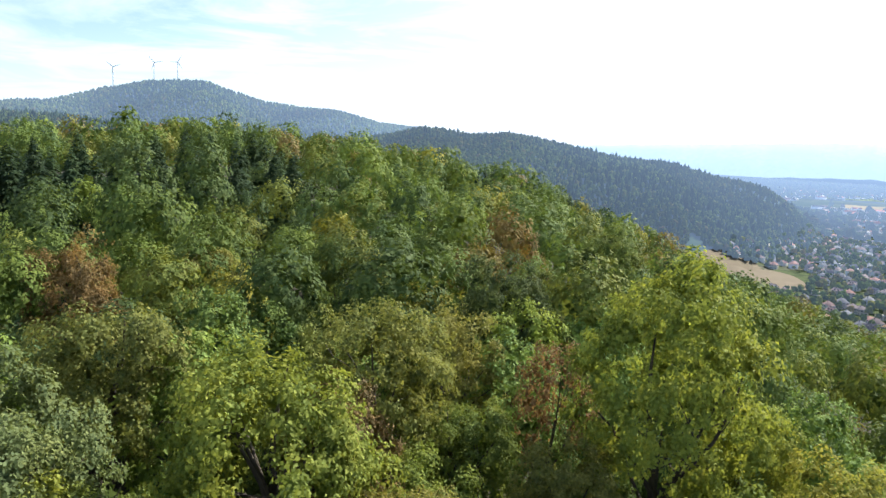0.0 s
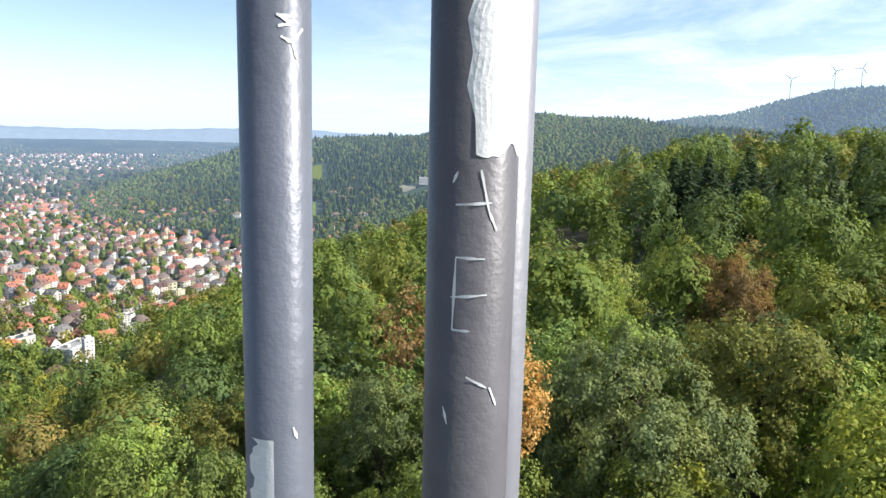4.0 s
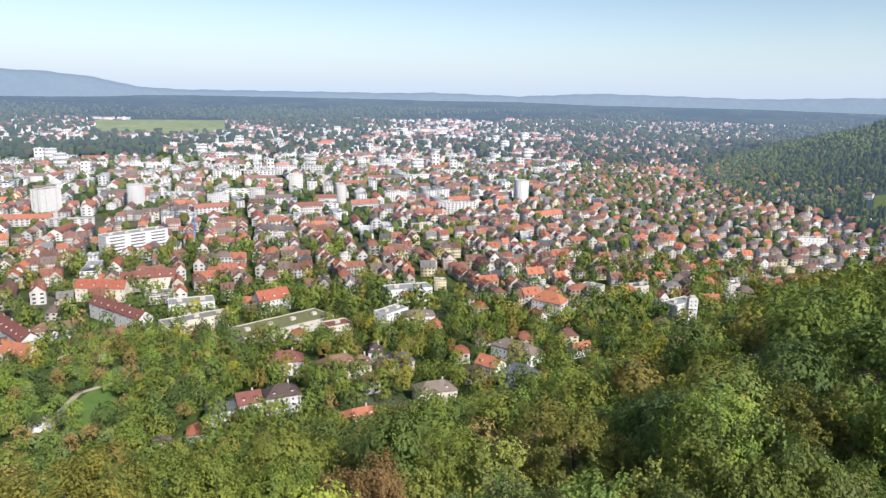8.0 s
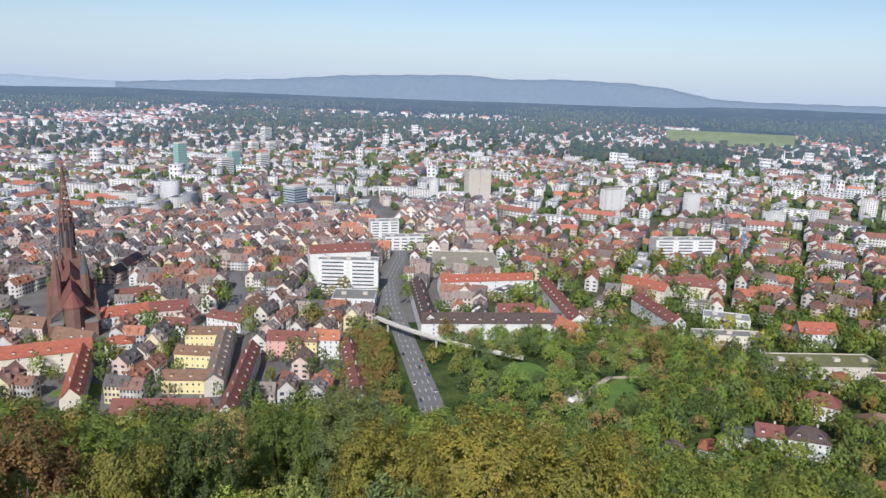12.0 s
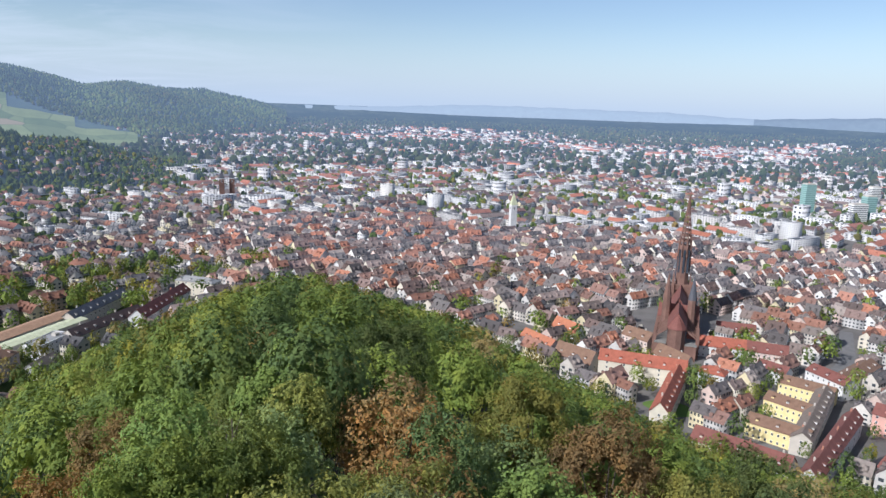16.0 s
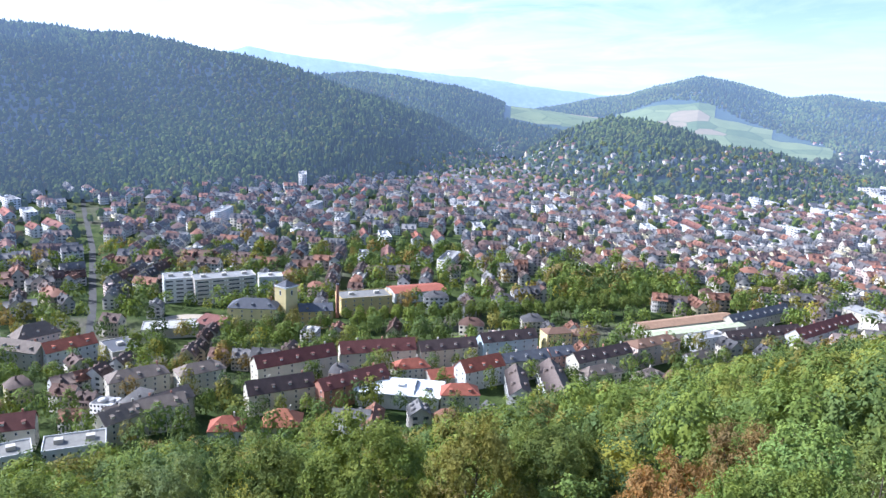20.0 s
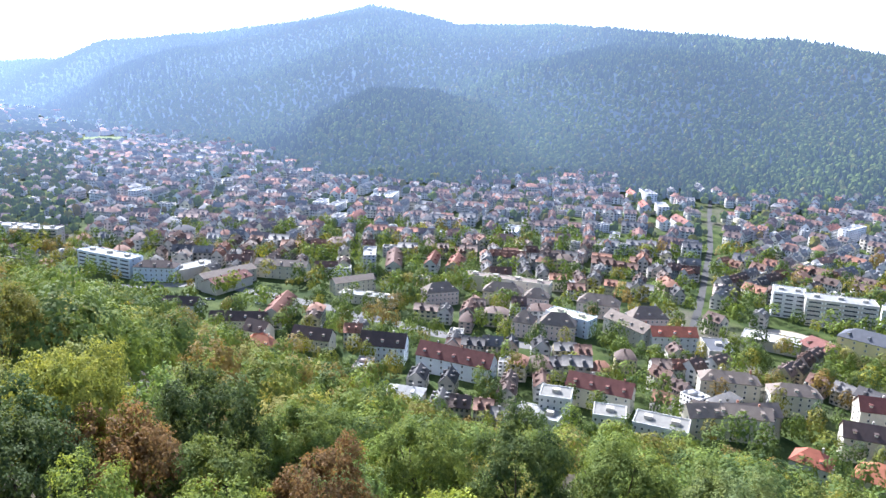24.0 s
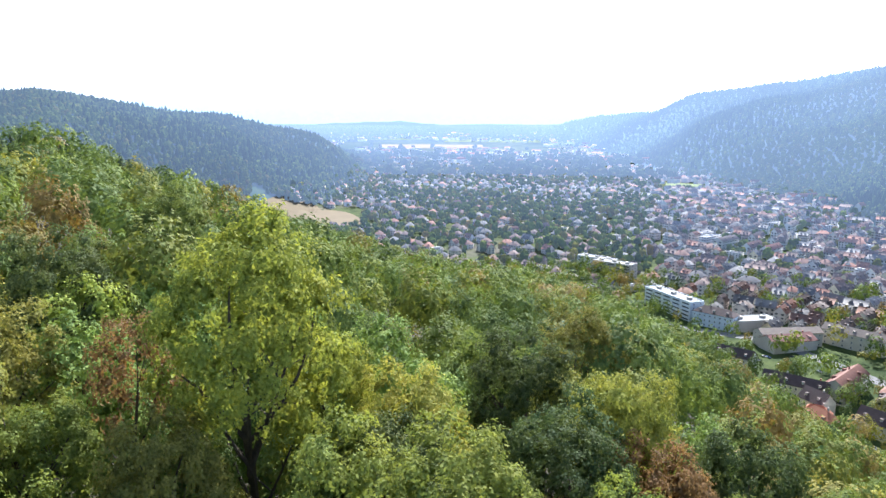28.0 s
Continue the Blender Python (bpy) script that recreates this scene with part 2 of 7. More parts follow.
# crests of the hills round about: yaw, elevation, where the slope begins, where the crest stands
HILLS = {
    "south": (4300, [(233, -5.0, 1750, 2000), (236, -3.3, 1650, 2000), (242, -1.1, 1350, 1900), (248.5, 0.8, 1250, 1900), (253, 2.1, 1200, 1950), (257, 2.7, 1150, 2000), (263, 2.9, 1110, 2050), (268, 3.2, 1110, 2150), (274.5, 3.6, 1150, 2500), (280, 3.55, 1200, 2700), (284, 3.2, 1200, 2800), (288, 4.15, 1250, 2900), (290.5, 4.6, 1250, 3000), (296.5, 2.95, 1300, 3000), (304, 1.93, 1600, 3000), (309, 1.1, 1930, 3100), (312, 0, 2250, 3400), (316, -0.35, 2850, 3750), (319.2, -1.2, 3230, 3950), (323, -1.9, 3760, 4150)]),
    "spur": (2000, [(271, -8.0, 1110, 1500), (274.5, -6.4, 1110, 1500), (277.6, -4.9, 1110, 1550), (281, -2.5, 1110, 1600), (285.6, -1.5, 1110, 1600), (290.4, -1.5, 1130, 1600), (294.3, -3.0, 1180, 1600), (297.7, -6.1, 1250, 1600), (300, -7.5, 1300, 1600)]),
    "south_west": (3600, [(216, -2.9, 2300, 2900), (220.7, -2.5, 2250, 2900), (225.8, -1.3, 2150, 2900), (232.7, -0.75, 2000, 2900), (237, 0.3, 2000, 2900), (241.5, 1.0, 2000, 2900), (244, 1.2, 2000, 2900), (247.5, 0.7, 2000, 2900), (256, 0.2, 2000, 2900)]),
    "loretto": (2100, [(205, -5.0, 1500, 1800), (210, -4.2, 1400, 1800), (213.3, -3.2, 1380, 1780), (217.5, -2.6, 1350, 1780), (221, -2.2, 1350, 1780), (225, -1.3, 1400, 1800), (228.2, -2.2, 1500, 1800), (231, -4.2, 1600, 1800)]),
    "schonberg": (4600, [(198.9, -0.9, 3300, 4200), (200.6, -0.35, 3200, 4100), (205, 0.39, 2900, 4000), (210, 0.8, 2800, 4000), (212.9, 0.5, 2700, 4000), (216, 1.36, 2600, 4000), (218.7, 1.85, 2600, 4000), (221.8, 1.0, 2600, 3950), (223.8, 0.15, 2600, 3900), (226.5, -0.15, 2600, 3900), (229.3, -0.8, 2600, 3900), (233, -1.5, 2600, 3900)]),
    "north": (2900, [(78, -5.2, 1500, 1800), (74, -3.66, 1350, 1800), (70, -2.26, 1250, 1800), (68, -1.8, 1150, 1800), (64.5, -0.6, 1050, 1850), (59.5, -0.25, 1000, 1850), (55, 0, 950, 1850), (51, 0.75, 900, 1800), (46.5, 1.6, 800, 1800), (44, 1.92, 800, 1800), (39.5, 1.7, 700, 1800), (34.7, 1.4, 700, 1800), (28, 0.8, 700, 1800), (15, 0.2, 700, 1800), (8, 0.5, 700, 1750), (4, 1.2, 700, 1700), (0, 1.0, 700, 1700), (-3, 1.35, 700, 1700), (-5.6, 0.9, 800, 1750), (-10.5, 0.3, 900, 1800), (-15.4, -0.44, 1000, 1850), (-19, -1.5, 1200, 1850), (-22, -2.15, 1300, 1850), (-23.6, -3.0, 1450, 1850), (-26, -5.0, 1600, 1900)]),
    "rosskopf": (4600, [(40, 0.6, 2300, 3500), (36, 1.0, 2300, 3500), (34.7, 1.4, 2300, 3500), (30.3, 2.0, 2200, 3500), (27, 3.0, 2200, 3500), (24, 3.6, 2200, 3500), (20, 3.93, 2200, 3500), (15.7, 2.65, 2200, 3500), (10.4, 2.3, 2200, 3500), (7, 1.5, 2200, 3500), (4, 1.35, 2200, 3500), (0, 0.9, 2200, 3500), (-6, 0.2, 2300, 3500)]),
}


def far_scale(r):
    """Beyond 2 km the plain is drawn together so that it ends within 5 km: true distance at r."""
    k = np.clip((r - 2000) / 2850, 0, 0.9985)
    return np.where(r > 2000, 2000 - 2850 * np.log(1 - k), np.maximum(r, 1.0))


def wob(x, y, s, seed=0):
    """Smooth unevenness between -1 and 1."""
    a, b, c = seed * 1.7 + 0.3, seed * 2.3 + 1.1, seed * 0.9 + 2.0
    return (np.sin(x / s + a + 1.3 * np.sin(y / s * 0.7 + b)) + np.sin(y / s * 1.1 + b + 1.1 * np.sin(x / s * 0.8 + c)) + np.sin((x + y) / s * 0.6 + c)) / 3


def hill_z(name, r, yaw):
    back, crest = HILLS[name]
    arr = np.array(crest)
    arr = arr[np.argsort(arr[:, 0])]
    y = np.mod(yaw - arr[0, 0], 360) + arr[0, 0]
    inside = y <= arr[-1, 0]
    y = np.clip(y, arr[0, 0], arr[-1, 0])
    el, db, dc = (np.interp(y, arr[:, 0], arr[:, i]) for i in (1, 2, 3))
    zc = EYE_Z + dc * np.tan(np.radians(el)) - np.where(dc > 3200, 20, 16)
    u = np.clip((r - db) / (dc - db), 0, 1)
    up = np.where(u < 1, u ** 1.15 * (1 + 0.25 * np.sin(np.pi * u)), 1)
    down = 1 - np.clip((r - dc) / (back - dc), 0, 1) * 0.85
    x, y = -r * np.sin(np.radians(yaw)), r * np.cos(np.radians(yaw))
    folds = 46 * wob(x, y, 118, 3) * 4 * u * (1 - u) * np.clip(zc / 200, 0, 1) * (0.0 if name in ("north", "schonberg") else 1.0)
    return np.where(inside & (r > db), np.maximum(zc * up * down + folds, 0), -50)


def ground_z(x, y):
    x, y = np.asarray(x, float), np.asarray(y, float)
    r, yaw = np.hypot(x, y), np.degrees(np.arctan2(-x, y))
    flat = EYE_Z * (1 - r / far_scale(r)) * np.where(r > 2000, 1, 0)
    z = flat
    for name in HILLS:
        hz = hill_z(name, r, yaw)
        rough = np.clip((hz - flat) / 80, 0, 1) * np.clip(1 - (hz - 150) / 400, 0.2, 1)
        z = np.maximum(z, hz + rough * (12 * wob(x, y, 90, 1) + 7 * wob(x, y, 41, 2)) * np.where(r < 2600, 1, 0.6))
    re, ze = rim(yaw)
    u = np.clip(r / re, 0, 1)
    own = 155 - (155 - ze) * u ** 1.03 + 2.5 * wob(x, y, 25, 3) * u * (1 - u) * 4 - 1.5
    # the hollow before the fir stand
    own = own - 10 * np.exp(-((r - 130) / 34) ** 2) * np.clip((yaw - 4) / 9, 0, 1) * np.clip((56 - yaw) / 9, 0, 1)
    drop = np.where(ring(yaw, RIM_YAW, RIM_DEP) < 9, 0.35, 0.55)
    own = np.where(r > re, ze - (r - re) * drop, own)
    return np.maximum(z, own)


def mesh_object(name, V, loops, starts, mats, midx=None, tint=None, parent=None, smooth=False):
    """One mesh from arrays: vertices, the corners' vertex numbers, where each face starts."""
    me = bpy.data.meshes.new(name)
    V = np.asarray(V, np.float32)
    me.vertices.add(len(V))
    me.vertices.foreach_set("co", V.ravel())
    me.loops.add(len(loops))
    me.loops.foreach_set("vertex_index", np.asarray(loops, np.int32))
    me.polygons.add(len(starts))
    me.polygons.foreach_set("loop_start", np.asarray(starts, np.int32))
    for m in mats:
        me.materials.append(m)
    if midx is not None:
        me.polygons.foreach_set("material_index", np.asarray(midx, np.int32))
    if smooth:
        me.polygons.foreach_set("use_smooth", np.ones(len(starts), bool))
    if tint is not None:
        at = me.attributes.new("tint", "FLOAT_COLOR", "POINT")
        at.data.foreach_set("color", np.concatenate([tint, np.ones((len(tint), 1))], 1).astype(np.float32).ravel())
    me.update(calc_edges=True)
    ob = new(name, me)
    if parent is not None:
        ob.parent = parent
    return ob


def build_ground():
    na = 540
    rad = np.concatenate([np.linspace(0, 600, 90)[1:], np.geomspace(606, 4860, 150)])
    th = np.linspace(0, 2 * np.pi, na, endpoint=False)
    R, T = np.meshgrid(rad, th, indexing="ij")
    X, Y = -R * np.sin(T), R * np.cos(T)
    Z = ground_z(X, Y)
    V = np.concatenate([np.stack([X, Y, Z], -1).reshape(-1, 3), [[0, 0, 155]]])
    i, j = np.meshgrid(np.arange(len(rad) - 1), np.arange(na), indexing="ij")
    a, b = i * na + j, i * na + (j + 1) % na
    q = np.stack([a, a + na, b + na, b], -1).reshape(-1, 4)
    # inner fan
    jj = np.arange(na)
    tri = np.stack([np.full(na, len(V) - 1), jj, (jj + 1) % na], -1)
    loops = np.concatenate([q.ravel(), tri.ravel()])
    starts = np.concatenate([np.arange(len(q)) * 4, len(q) * 4 + np.arange(na) * 3])
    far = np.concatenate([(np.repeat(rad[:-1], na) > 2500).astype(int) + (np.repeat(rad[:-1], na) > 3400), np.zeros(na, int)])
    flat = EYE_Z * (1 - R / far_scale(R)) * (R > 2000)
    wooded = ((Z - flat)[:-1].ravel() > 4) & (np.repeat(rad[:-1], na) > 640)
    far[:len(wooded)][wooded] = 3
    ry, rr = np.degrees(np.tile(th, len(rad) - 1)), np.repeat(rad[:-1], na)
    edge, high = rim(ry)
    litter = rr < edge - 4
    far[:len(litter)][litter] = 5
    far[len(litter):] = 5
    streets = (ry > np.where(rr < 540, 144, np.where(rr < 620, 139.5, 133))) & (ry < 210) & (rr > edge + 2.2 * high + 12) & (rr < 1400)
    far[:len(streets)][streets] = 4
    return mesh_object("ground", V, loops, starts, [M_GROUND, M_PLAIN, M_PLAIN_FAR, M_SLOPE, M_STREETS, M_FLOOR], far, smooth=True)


def ground_material():
    m, nt, b = material("ground_cover", 0.95, 0, 0.1)
    n0, n1, n2 = noise_node(nt, 0.006, 4), noise_node(nt, 0.05, 5), noise_node(nt, 0.6, 4)
    c = mixed(nt, ramp_node(nt, n1.outputs["Fac"], 0.4, 0.6), (0.035, 0.06, 0.016), (0.09, 0.12, 0.035))
    c = mixed(nt, ramp_node(nt, n0.outputs["Fac"], 0.55, 0.66), c, (0.14, 0.13, 0.1))
    c = mixed(nt, ramp_node(nt, n2.outputs["Fac"], 0.35, 0.75), mixed(nt, 1.0, c, (0.6, 0.6, 0.6), "MULTIPLY"), c)
    nt.links.new(c, b.inputs["Base Color"])
    return m


M_GROUND = ground_material()
M_FLOOR = plain("forest_floor", (0.05, 0.042, 0.024), 0.95, var=0.45, scale=0.2, fine=2.0)
M_STREETS = plain("old_town_paving", (0.15, 0.14, 0.13), 0.9, var=0.4, scale=0.04, fine=0.5)
# slope and plain ground: haze painted in as blue emission, more with distance
M_SLOPE = glow_distance("wooded_slope_floor", (0.03, 0.05, 0.02), (0.06, 0.085, 0.035), HAZE_BLUE, 0.235)
M_PLAIN = glow_distance("plain_woods_and_fields", (0.04, 0.06, 0.035), (0.12, 0.13, 0.075), HAZE_BLUE, 0.12)
M_PLAIN_FAR = glow_distance("far_plain_woods_and_fields", (0.025, 0.042, 0.035), (0.06, 0.075, 0.05), HAZE_BLUE, 0.14)
tagged(build_ground(), "wooded hill, valley floor and plain with grass, soil and paving", "ground", kind="structure")


def ridge(name, pts, dist, thick, mat, label):
    """A far range of hills as a solid bank behind everything else."""
    arr = np.array(sorted(pts))
    yaw = np.linspace(arr[0, 0], arr[-1, 0], int((arr[-1, 0] - arr[0, 0]) * 5) + 2)
    el = np.interp(yaw, arr[:, 0], arr[:, 1])
    el = el + 0.02 * np.sin(yaw * 2.3) + 0.01 * np.sin(yaw * 5.1 + 1)
    rows = []
    for k, (d, e) in enumerate(((dist, -3.0), (dist + thick * 0.35, -0.9), (dist + thick * 0.7, 0.45), (dist + thick, 1.0), (dist + thick * 1.15, 0.0))):
        ee = el if k == 3 else (el * e if el.mean() > 0.3 and k == 2 else el - (1.0 - e) * 0.6)
        y = np.radians(yaw)
        rows.append(np.stack([-d * np.sin(y), d * np.cos(y), EYE_Z + d * np.tan(np.radians(ee))], -1))
    V = np.concatenate(rows)
    n = len(yaw)
    q = [(k * n + i, k * n + i + 1, (k + 1) * n + i + 1, (k + 1) * n + i) for k in range(4) for i in range(n - 1)]
    ob = mesh_object(name, V, np.array(q).ravel(), np.arange(len(q)) * 4, [mat], smooth=True)
    return tagged(ob, label, "hills", kind="structure")


# far ranges: haze painted as bluish base colour plus emission, paler sunward
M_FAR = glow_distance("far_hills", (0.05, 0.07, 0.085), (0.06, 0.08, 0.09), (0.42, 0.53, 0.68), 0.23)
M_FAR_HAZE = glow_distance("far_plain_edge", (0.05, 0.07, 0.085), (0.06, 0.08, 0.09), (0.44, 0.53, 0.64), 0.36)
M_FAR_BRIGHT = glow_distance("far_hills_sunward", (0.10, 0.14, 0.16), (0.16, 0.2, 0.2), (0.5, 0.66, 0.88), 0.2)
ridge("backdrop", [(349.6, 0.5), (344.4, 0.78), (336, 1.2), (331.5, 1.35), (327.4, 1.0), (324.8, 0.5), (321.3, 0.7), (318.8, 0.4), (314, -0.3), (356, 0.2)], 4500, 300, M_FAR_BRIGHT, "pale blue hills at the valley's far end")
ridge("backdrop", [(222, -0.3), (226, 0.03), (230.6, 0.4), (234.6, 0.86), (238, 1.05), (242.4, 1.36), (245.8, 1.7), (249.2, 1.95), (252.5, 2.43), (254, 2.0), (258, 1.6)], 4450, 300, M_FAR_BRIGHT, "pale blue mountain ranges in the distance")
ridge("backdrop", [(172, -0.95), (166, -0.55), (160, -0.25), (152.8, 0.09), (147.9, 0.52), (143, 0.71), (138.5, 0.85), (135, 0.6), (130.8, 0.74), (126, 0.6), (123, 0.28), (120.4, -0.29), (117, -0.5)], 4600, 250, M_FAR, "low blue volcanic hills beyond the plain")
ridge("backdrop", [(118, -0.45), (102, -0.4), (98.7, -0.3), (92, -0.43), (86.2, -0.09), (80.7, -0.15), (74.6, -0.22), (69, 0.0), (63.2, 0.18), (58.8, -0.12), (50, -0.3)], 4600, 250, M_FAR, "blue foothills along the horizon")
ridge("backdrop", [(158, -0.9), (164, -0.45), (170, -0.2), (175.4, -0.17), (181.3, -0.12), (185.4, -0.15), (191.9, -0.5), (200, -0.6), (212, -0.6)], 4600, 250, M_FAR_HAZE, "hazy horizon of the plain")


# ---- woods ----
def rand_dirs(rs, n):
    v = rs.normal(size=(n, 3))
    return v / np.linalg.norm(v, axis=1, keepdims=True)


def tufted_crown(rs, leaves, size, lobes=26, tall=1.1, loose=0.6, corners=3, dome=False):
    """Crown of radius 1 built of boughs, each of them a heap of leaf tufts, with shade between; its middle at 0."""
    k = np.arange(lobes)
    z = 1 - 1.6 * (k + 0.5) / lobes
    a = k * 2.39996 + rs.uniform(-0.35, 0.35, lobes)
    w = np.sqrt(1 - z ** 2)
    out = np.stack([w * np.cos(a), w * np.sin(a), z], -1)
    lean = rs.normal(size=3) * 0.1
    c = out * (rs.uniform(0.56, 0.7, (lobes, 1)) if dome else rs.uniform(0.46, 0.8, (lobes, 1)))
    c[:, 2] *= tall
    c += lean * (c[:, 2:3] + 0.5)
    rad = (rs.uniform(0.27, 0.38, lobes) if dome else rs.uniform(0.2, 0.4, lobes)) * (26 / lobes) ** 0.35
    m = 11
    d = rand_dirs(rs, lobes * m) + np.repeat(out, m, 0) * 0.6 + np.array((0, 0, 0.25))
    d /= np.linalg.norm(d, axis=1, keepdims=True)
    tc = np.repeat(c, m, 0) + d * np.repeat(rad, m)[:, None] * rs.uniform(0.7, 1.12, (lobes * m, 1))
    tr = np.repeat(rad, m) * rs.uniform(0.24, 0.5, lobes * m)
    pick = rs.choice(lobes * m, leaves, p=tr ** 2 / (tr ** 2).sum())
    e = rand_dirs(rs, leaves)
    e[:, 2] = np.where(rs.rand(leaves) < 0.4, np.abs(e[:, 2]), e[:, 2])
    p = tc[pick] + e * tr[pick, None] * rs.uniform(0.35, 1.05, (leaves, 1))
    nrm = e * 0.45 + d[pick] * 0.45 + out[pick // m] * (0.7 if dome else 0.3) + np.array((0, 0, 0.15)) + rand_dirs(rs, leaves) * loose
    s = size * rs.uniform(0.65, 1.3, (leaves, 1))
    # sprays deep inside, which close the crown
    deep = rs.rand(leaves) < 0.1
    p[deep] = (c[pick // m] + d[pick] * rad[pick // m, None] * 0.35)[deep]
    s[deep] = np.minimum(s[deep] * 2.2, 0.12)
    nrm /= np.linalg.norm(nrm, axis=1, keepdims=True)
    u = np.cross(nrm, rand_dirs(rs, leaves))
    u /= np.linalg.norm(u, axis=1, keepdims=True) + 1e-9
    v = np.cross(nrm, u)
    if corners == 3:
        P = np.stack([p - u * s, p + u * s * 0.75 - v * s * 0.7, p + u * s * 0.6 + v * s * 0.8], 1)
    else:
        P = np.stack([p - u * s, p - v * s * 0.62 + nrm * s * 0.25, p + u * s, p + v * s * 0.62 + nrm * s * 0.25], 1)
    return P.reshape(-1, 3)


def ico(sub):
    """Corners and triangles of a ball of radius 1."""
    bm = bmesh.new()
    bmesh.ops.create_icosphere(bm, subdivisions=sub, radius=1.0)
    V = np.array([v.co[:] for v in bm.verts])
    F = np.array([[v.index for v in f.verts] for f in bm.faces])
    bm.free()
    return V, F


def far_crown(rs, sub=2, rough=0.2):
    """A distant broadleaf crown: heaped boughs with hollows between them, as triangles."""
    V, F = ico(sub)
    c = rand_dirs(rs, 9)
    near = (V @ c.T).max(1)
    k = 0.62 + 0.42 * np.clip((near - 0.55) / 0.45, 0, 1) + rs.uniform(-rough, rough, len(V))
    P = V * k[:, None] * np.array((1, 1, 1.05)) + rand_dirs(rs, len(V)) * 0.05
    P = P[F]
    return P[P[:, :, 2].mean(1) > -0.55].reshape(-1, 3)


def far_fir(rs, tiers=4, sides=7):
    """A distant fir: ragged skirts one above another, as triangles; height 1."""
    out = []
    for t in range(tiers):
        z0, z1 = 0.06 + 0.8 * t / tiers, min(1.0, 0.06 + 0.8 * t / tiers + 0.42)
        rad = 0.19 * (1 - z0) ** 0.85 + 0.02
        a = np.arange(sides) * 6.283 / sides + rs.rand()
        r = rad * rs.uniform(0.65, 1.2, sides)
        zz = z0 + rs.uniform(-0.05, 0.03, sides)
        for i in range(sides):
            j = (i + 1) % sides
            out += [(r[i] * math.cos(a[i]), r[i] * math.sin(a[i]), zz[i]), (r[j] * math.cos(a[j]), r[j] * math.sin(a[j]), zz[j]), (0, 0, z1)]
    return np.array(out)


def fir_crown(rs, n, size):
    """Drooping sprays in whorls round a fir of height 1 and base radius about 0.19, as triangles."""
    z = 0.08 + 0.9 * (1 - np.sqrt(rs.rand(n)))
    a = rs.rand(n) * 6.283
    whorl = 0.72 + 0.32 * np.mod(-z * 13 + 0.12 * np.sin(a * 3 + z * 20), 1.0)
    r = (0.19 * (1 - z) ** 0.85 + 0.008) * whorl * rs.uniform(0.55, 1.05, n)
    out = np.stack([np.cos(a), np.sin(a), np.full(n, -0.55)], -1)
    side = np.stack([-np.sin(a), np.cos(a), rs.normal(size=n) * 0.35], -1)
    p = np.stack([r * np.cos(a), r * np.sin(a), z], -1)
    s = size * rs.uniform(0.6, 1.3, (n, 1)) * (1.15 - 0.6 * z[:, None])
    return np.stack([p + out * s, p - out * s * 0.8 + side * s * 0.6, p - out * s * 0.8 - side * s * 0.6], 1).reshape(-1, 3)


def scatter_mesh(name, temps, pos, scale, spin, tint, mat, label, category="trees", low=-0.42, corners=4):
    """Joins many small copies of the templates into one mesh of leaves with so many corners."""
    Vs, Ts = [], []
    which = SEED.randint(0, len(temps), len(pos))
    for k, t in enumerate(temps):
        # leaves low under the crowns never show from above
        t = t[np.repeat(t.reshape(-1, corners, 3)[:, :, 2].mean(1) > low, corners)]
        idx = np.where(which == k)[0]
        if not len(idx):
            continue
        c, s = np.cos(spin[idx])[:, None], np.sin(spin[idx])[:, None]
        P = np.stack([t[None, :, 0] * c - t[None, :, 1] * s, t[None, :, 0] * s + t[None, :, 1] * c, np.broadcast_to(t[None, :, 2], (len(idx), len(t)))], -1)
        P = P * scale[idx][:, None, :] + pos[idx][:, None, :]
        Vs.append(P.reshape(-1, 3))
        Ts.append(np.repeat(tint[idx], len(t), 0))
    V, T = np.concatenate(Vs), np.concatenate(Ts)
    n = len(V) // corners
    ob = mesh_object(name, V, np.arange(n * corners), np.arange(n) * corners, [mat], tint=T)
    return tagged(ob, label, category, kind="stuff")


GREENS = np.array([(0.13, 0.178, 0.052), (0.15, 0.196, 0.052), (0.105, 0.148, 0.055), (0.175, 0.198, 0.054), (0.08, 0.118, 0.05), (0.195, 0.185, 0.06), (0.25, 0.24, 0.05), (0.19, 0.155, 0.06), (0.21, 0.15, 0.06), (0.27, 0.21, 0.11)])
GREENS = GREENS * (1.12, 1.13, 1.02)
GREEN_P = np.array([0.21, 0.21, 0.18, 0.14, 0.12, 0.07, 0.03, 0.02, 0.01, 0.01])
FIRS = np.array([(0.08, 0.125, 0.06), (0.09, 0.14, 0.065), (0.065, 0.105, 0.055)])


def green(n, rs=SEED):
    return GREENS[rs.choice(len(GREENS), n, p=GREEN_P)] * rs.uniform(0.72, 1.2, (n, 1))


def spots(r0, r1, step, rs):
    """Jittered places on a square grid within a ring round the tower."""
    n = int(r1 / step) + 1
    gx, gy = np.meshgrid(np.arange(-n, n + 1) * step, np.arange(-n, n + 1) * step)
    x = gx.ravel() + rs.uniform(-0.42, 0.42, gx.size) * step
    y = gy.ravel() + rs.uniform(-0.42, 0.42, gx.size) * step
    r = np.hypot(x, y)
    ok = (r >= r0) & (r < r1)
    return x[ok], y[ok]


NEAR = 62.0


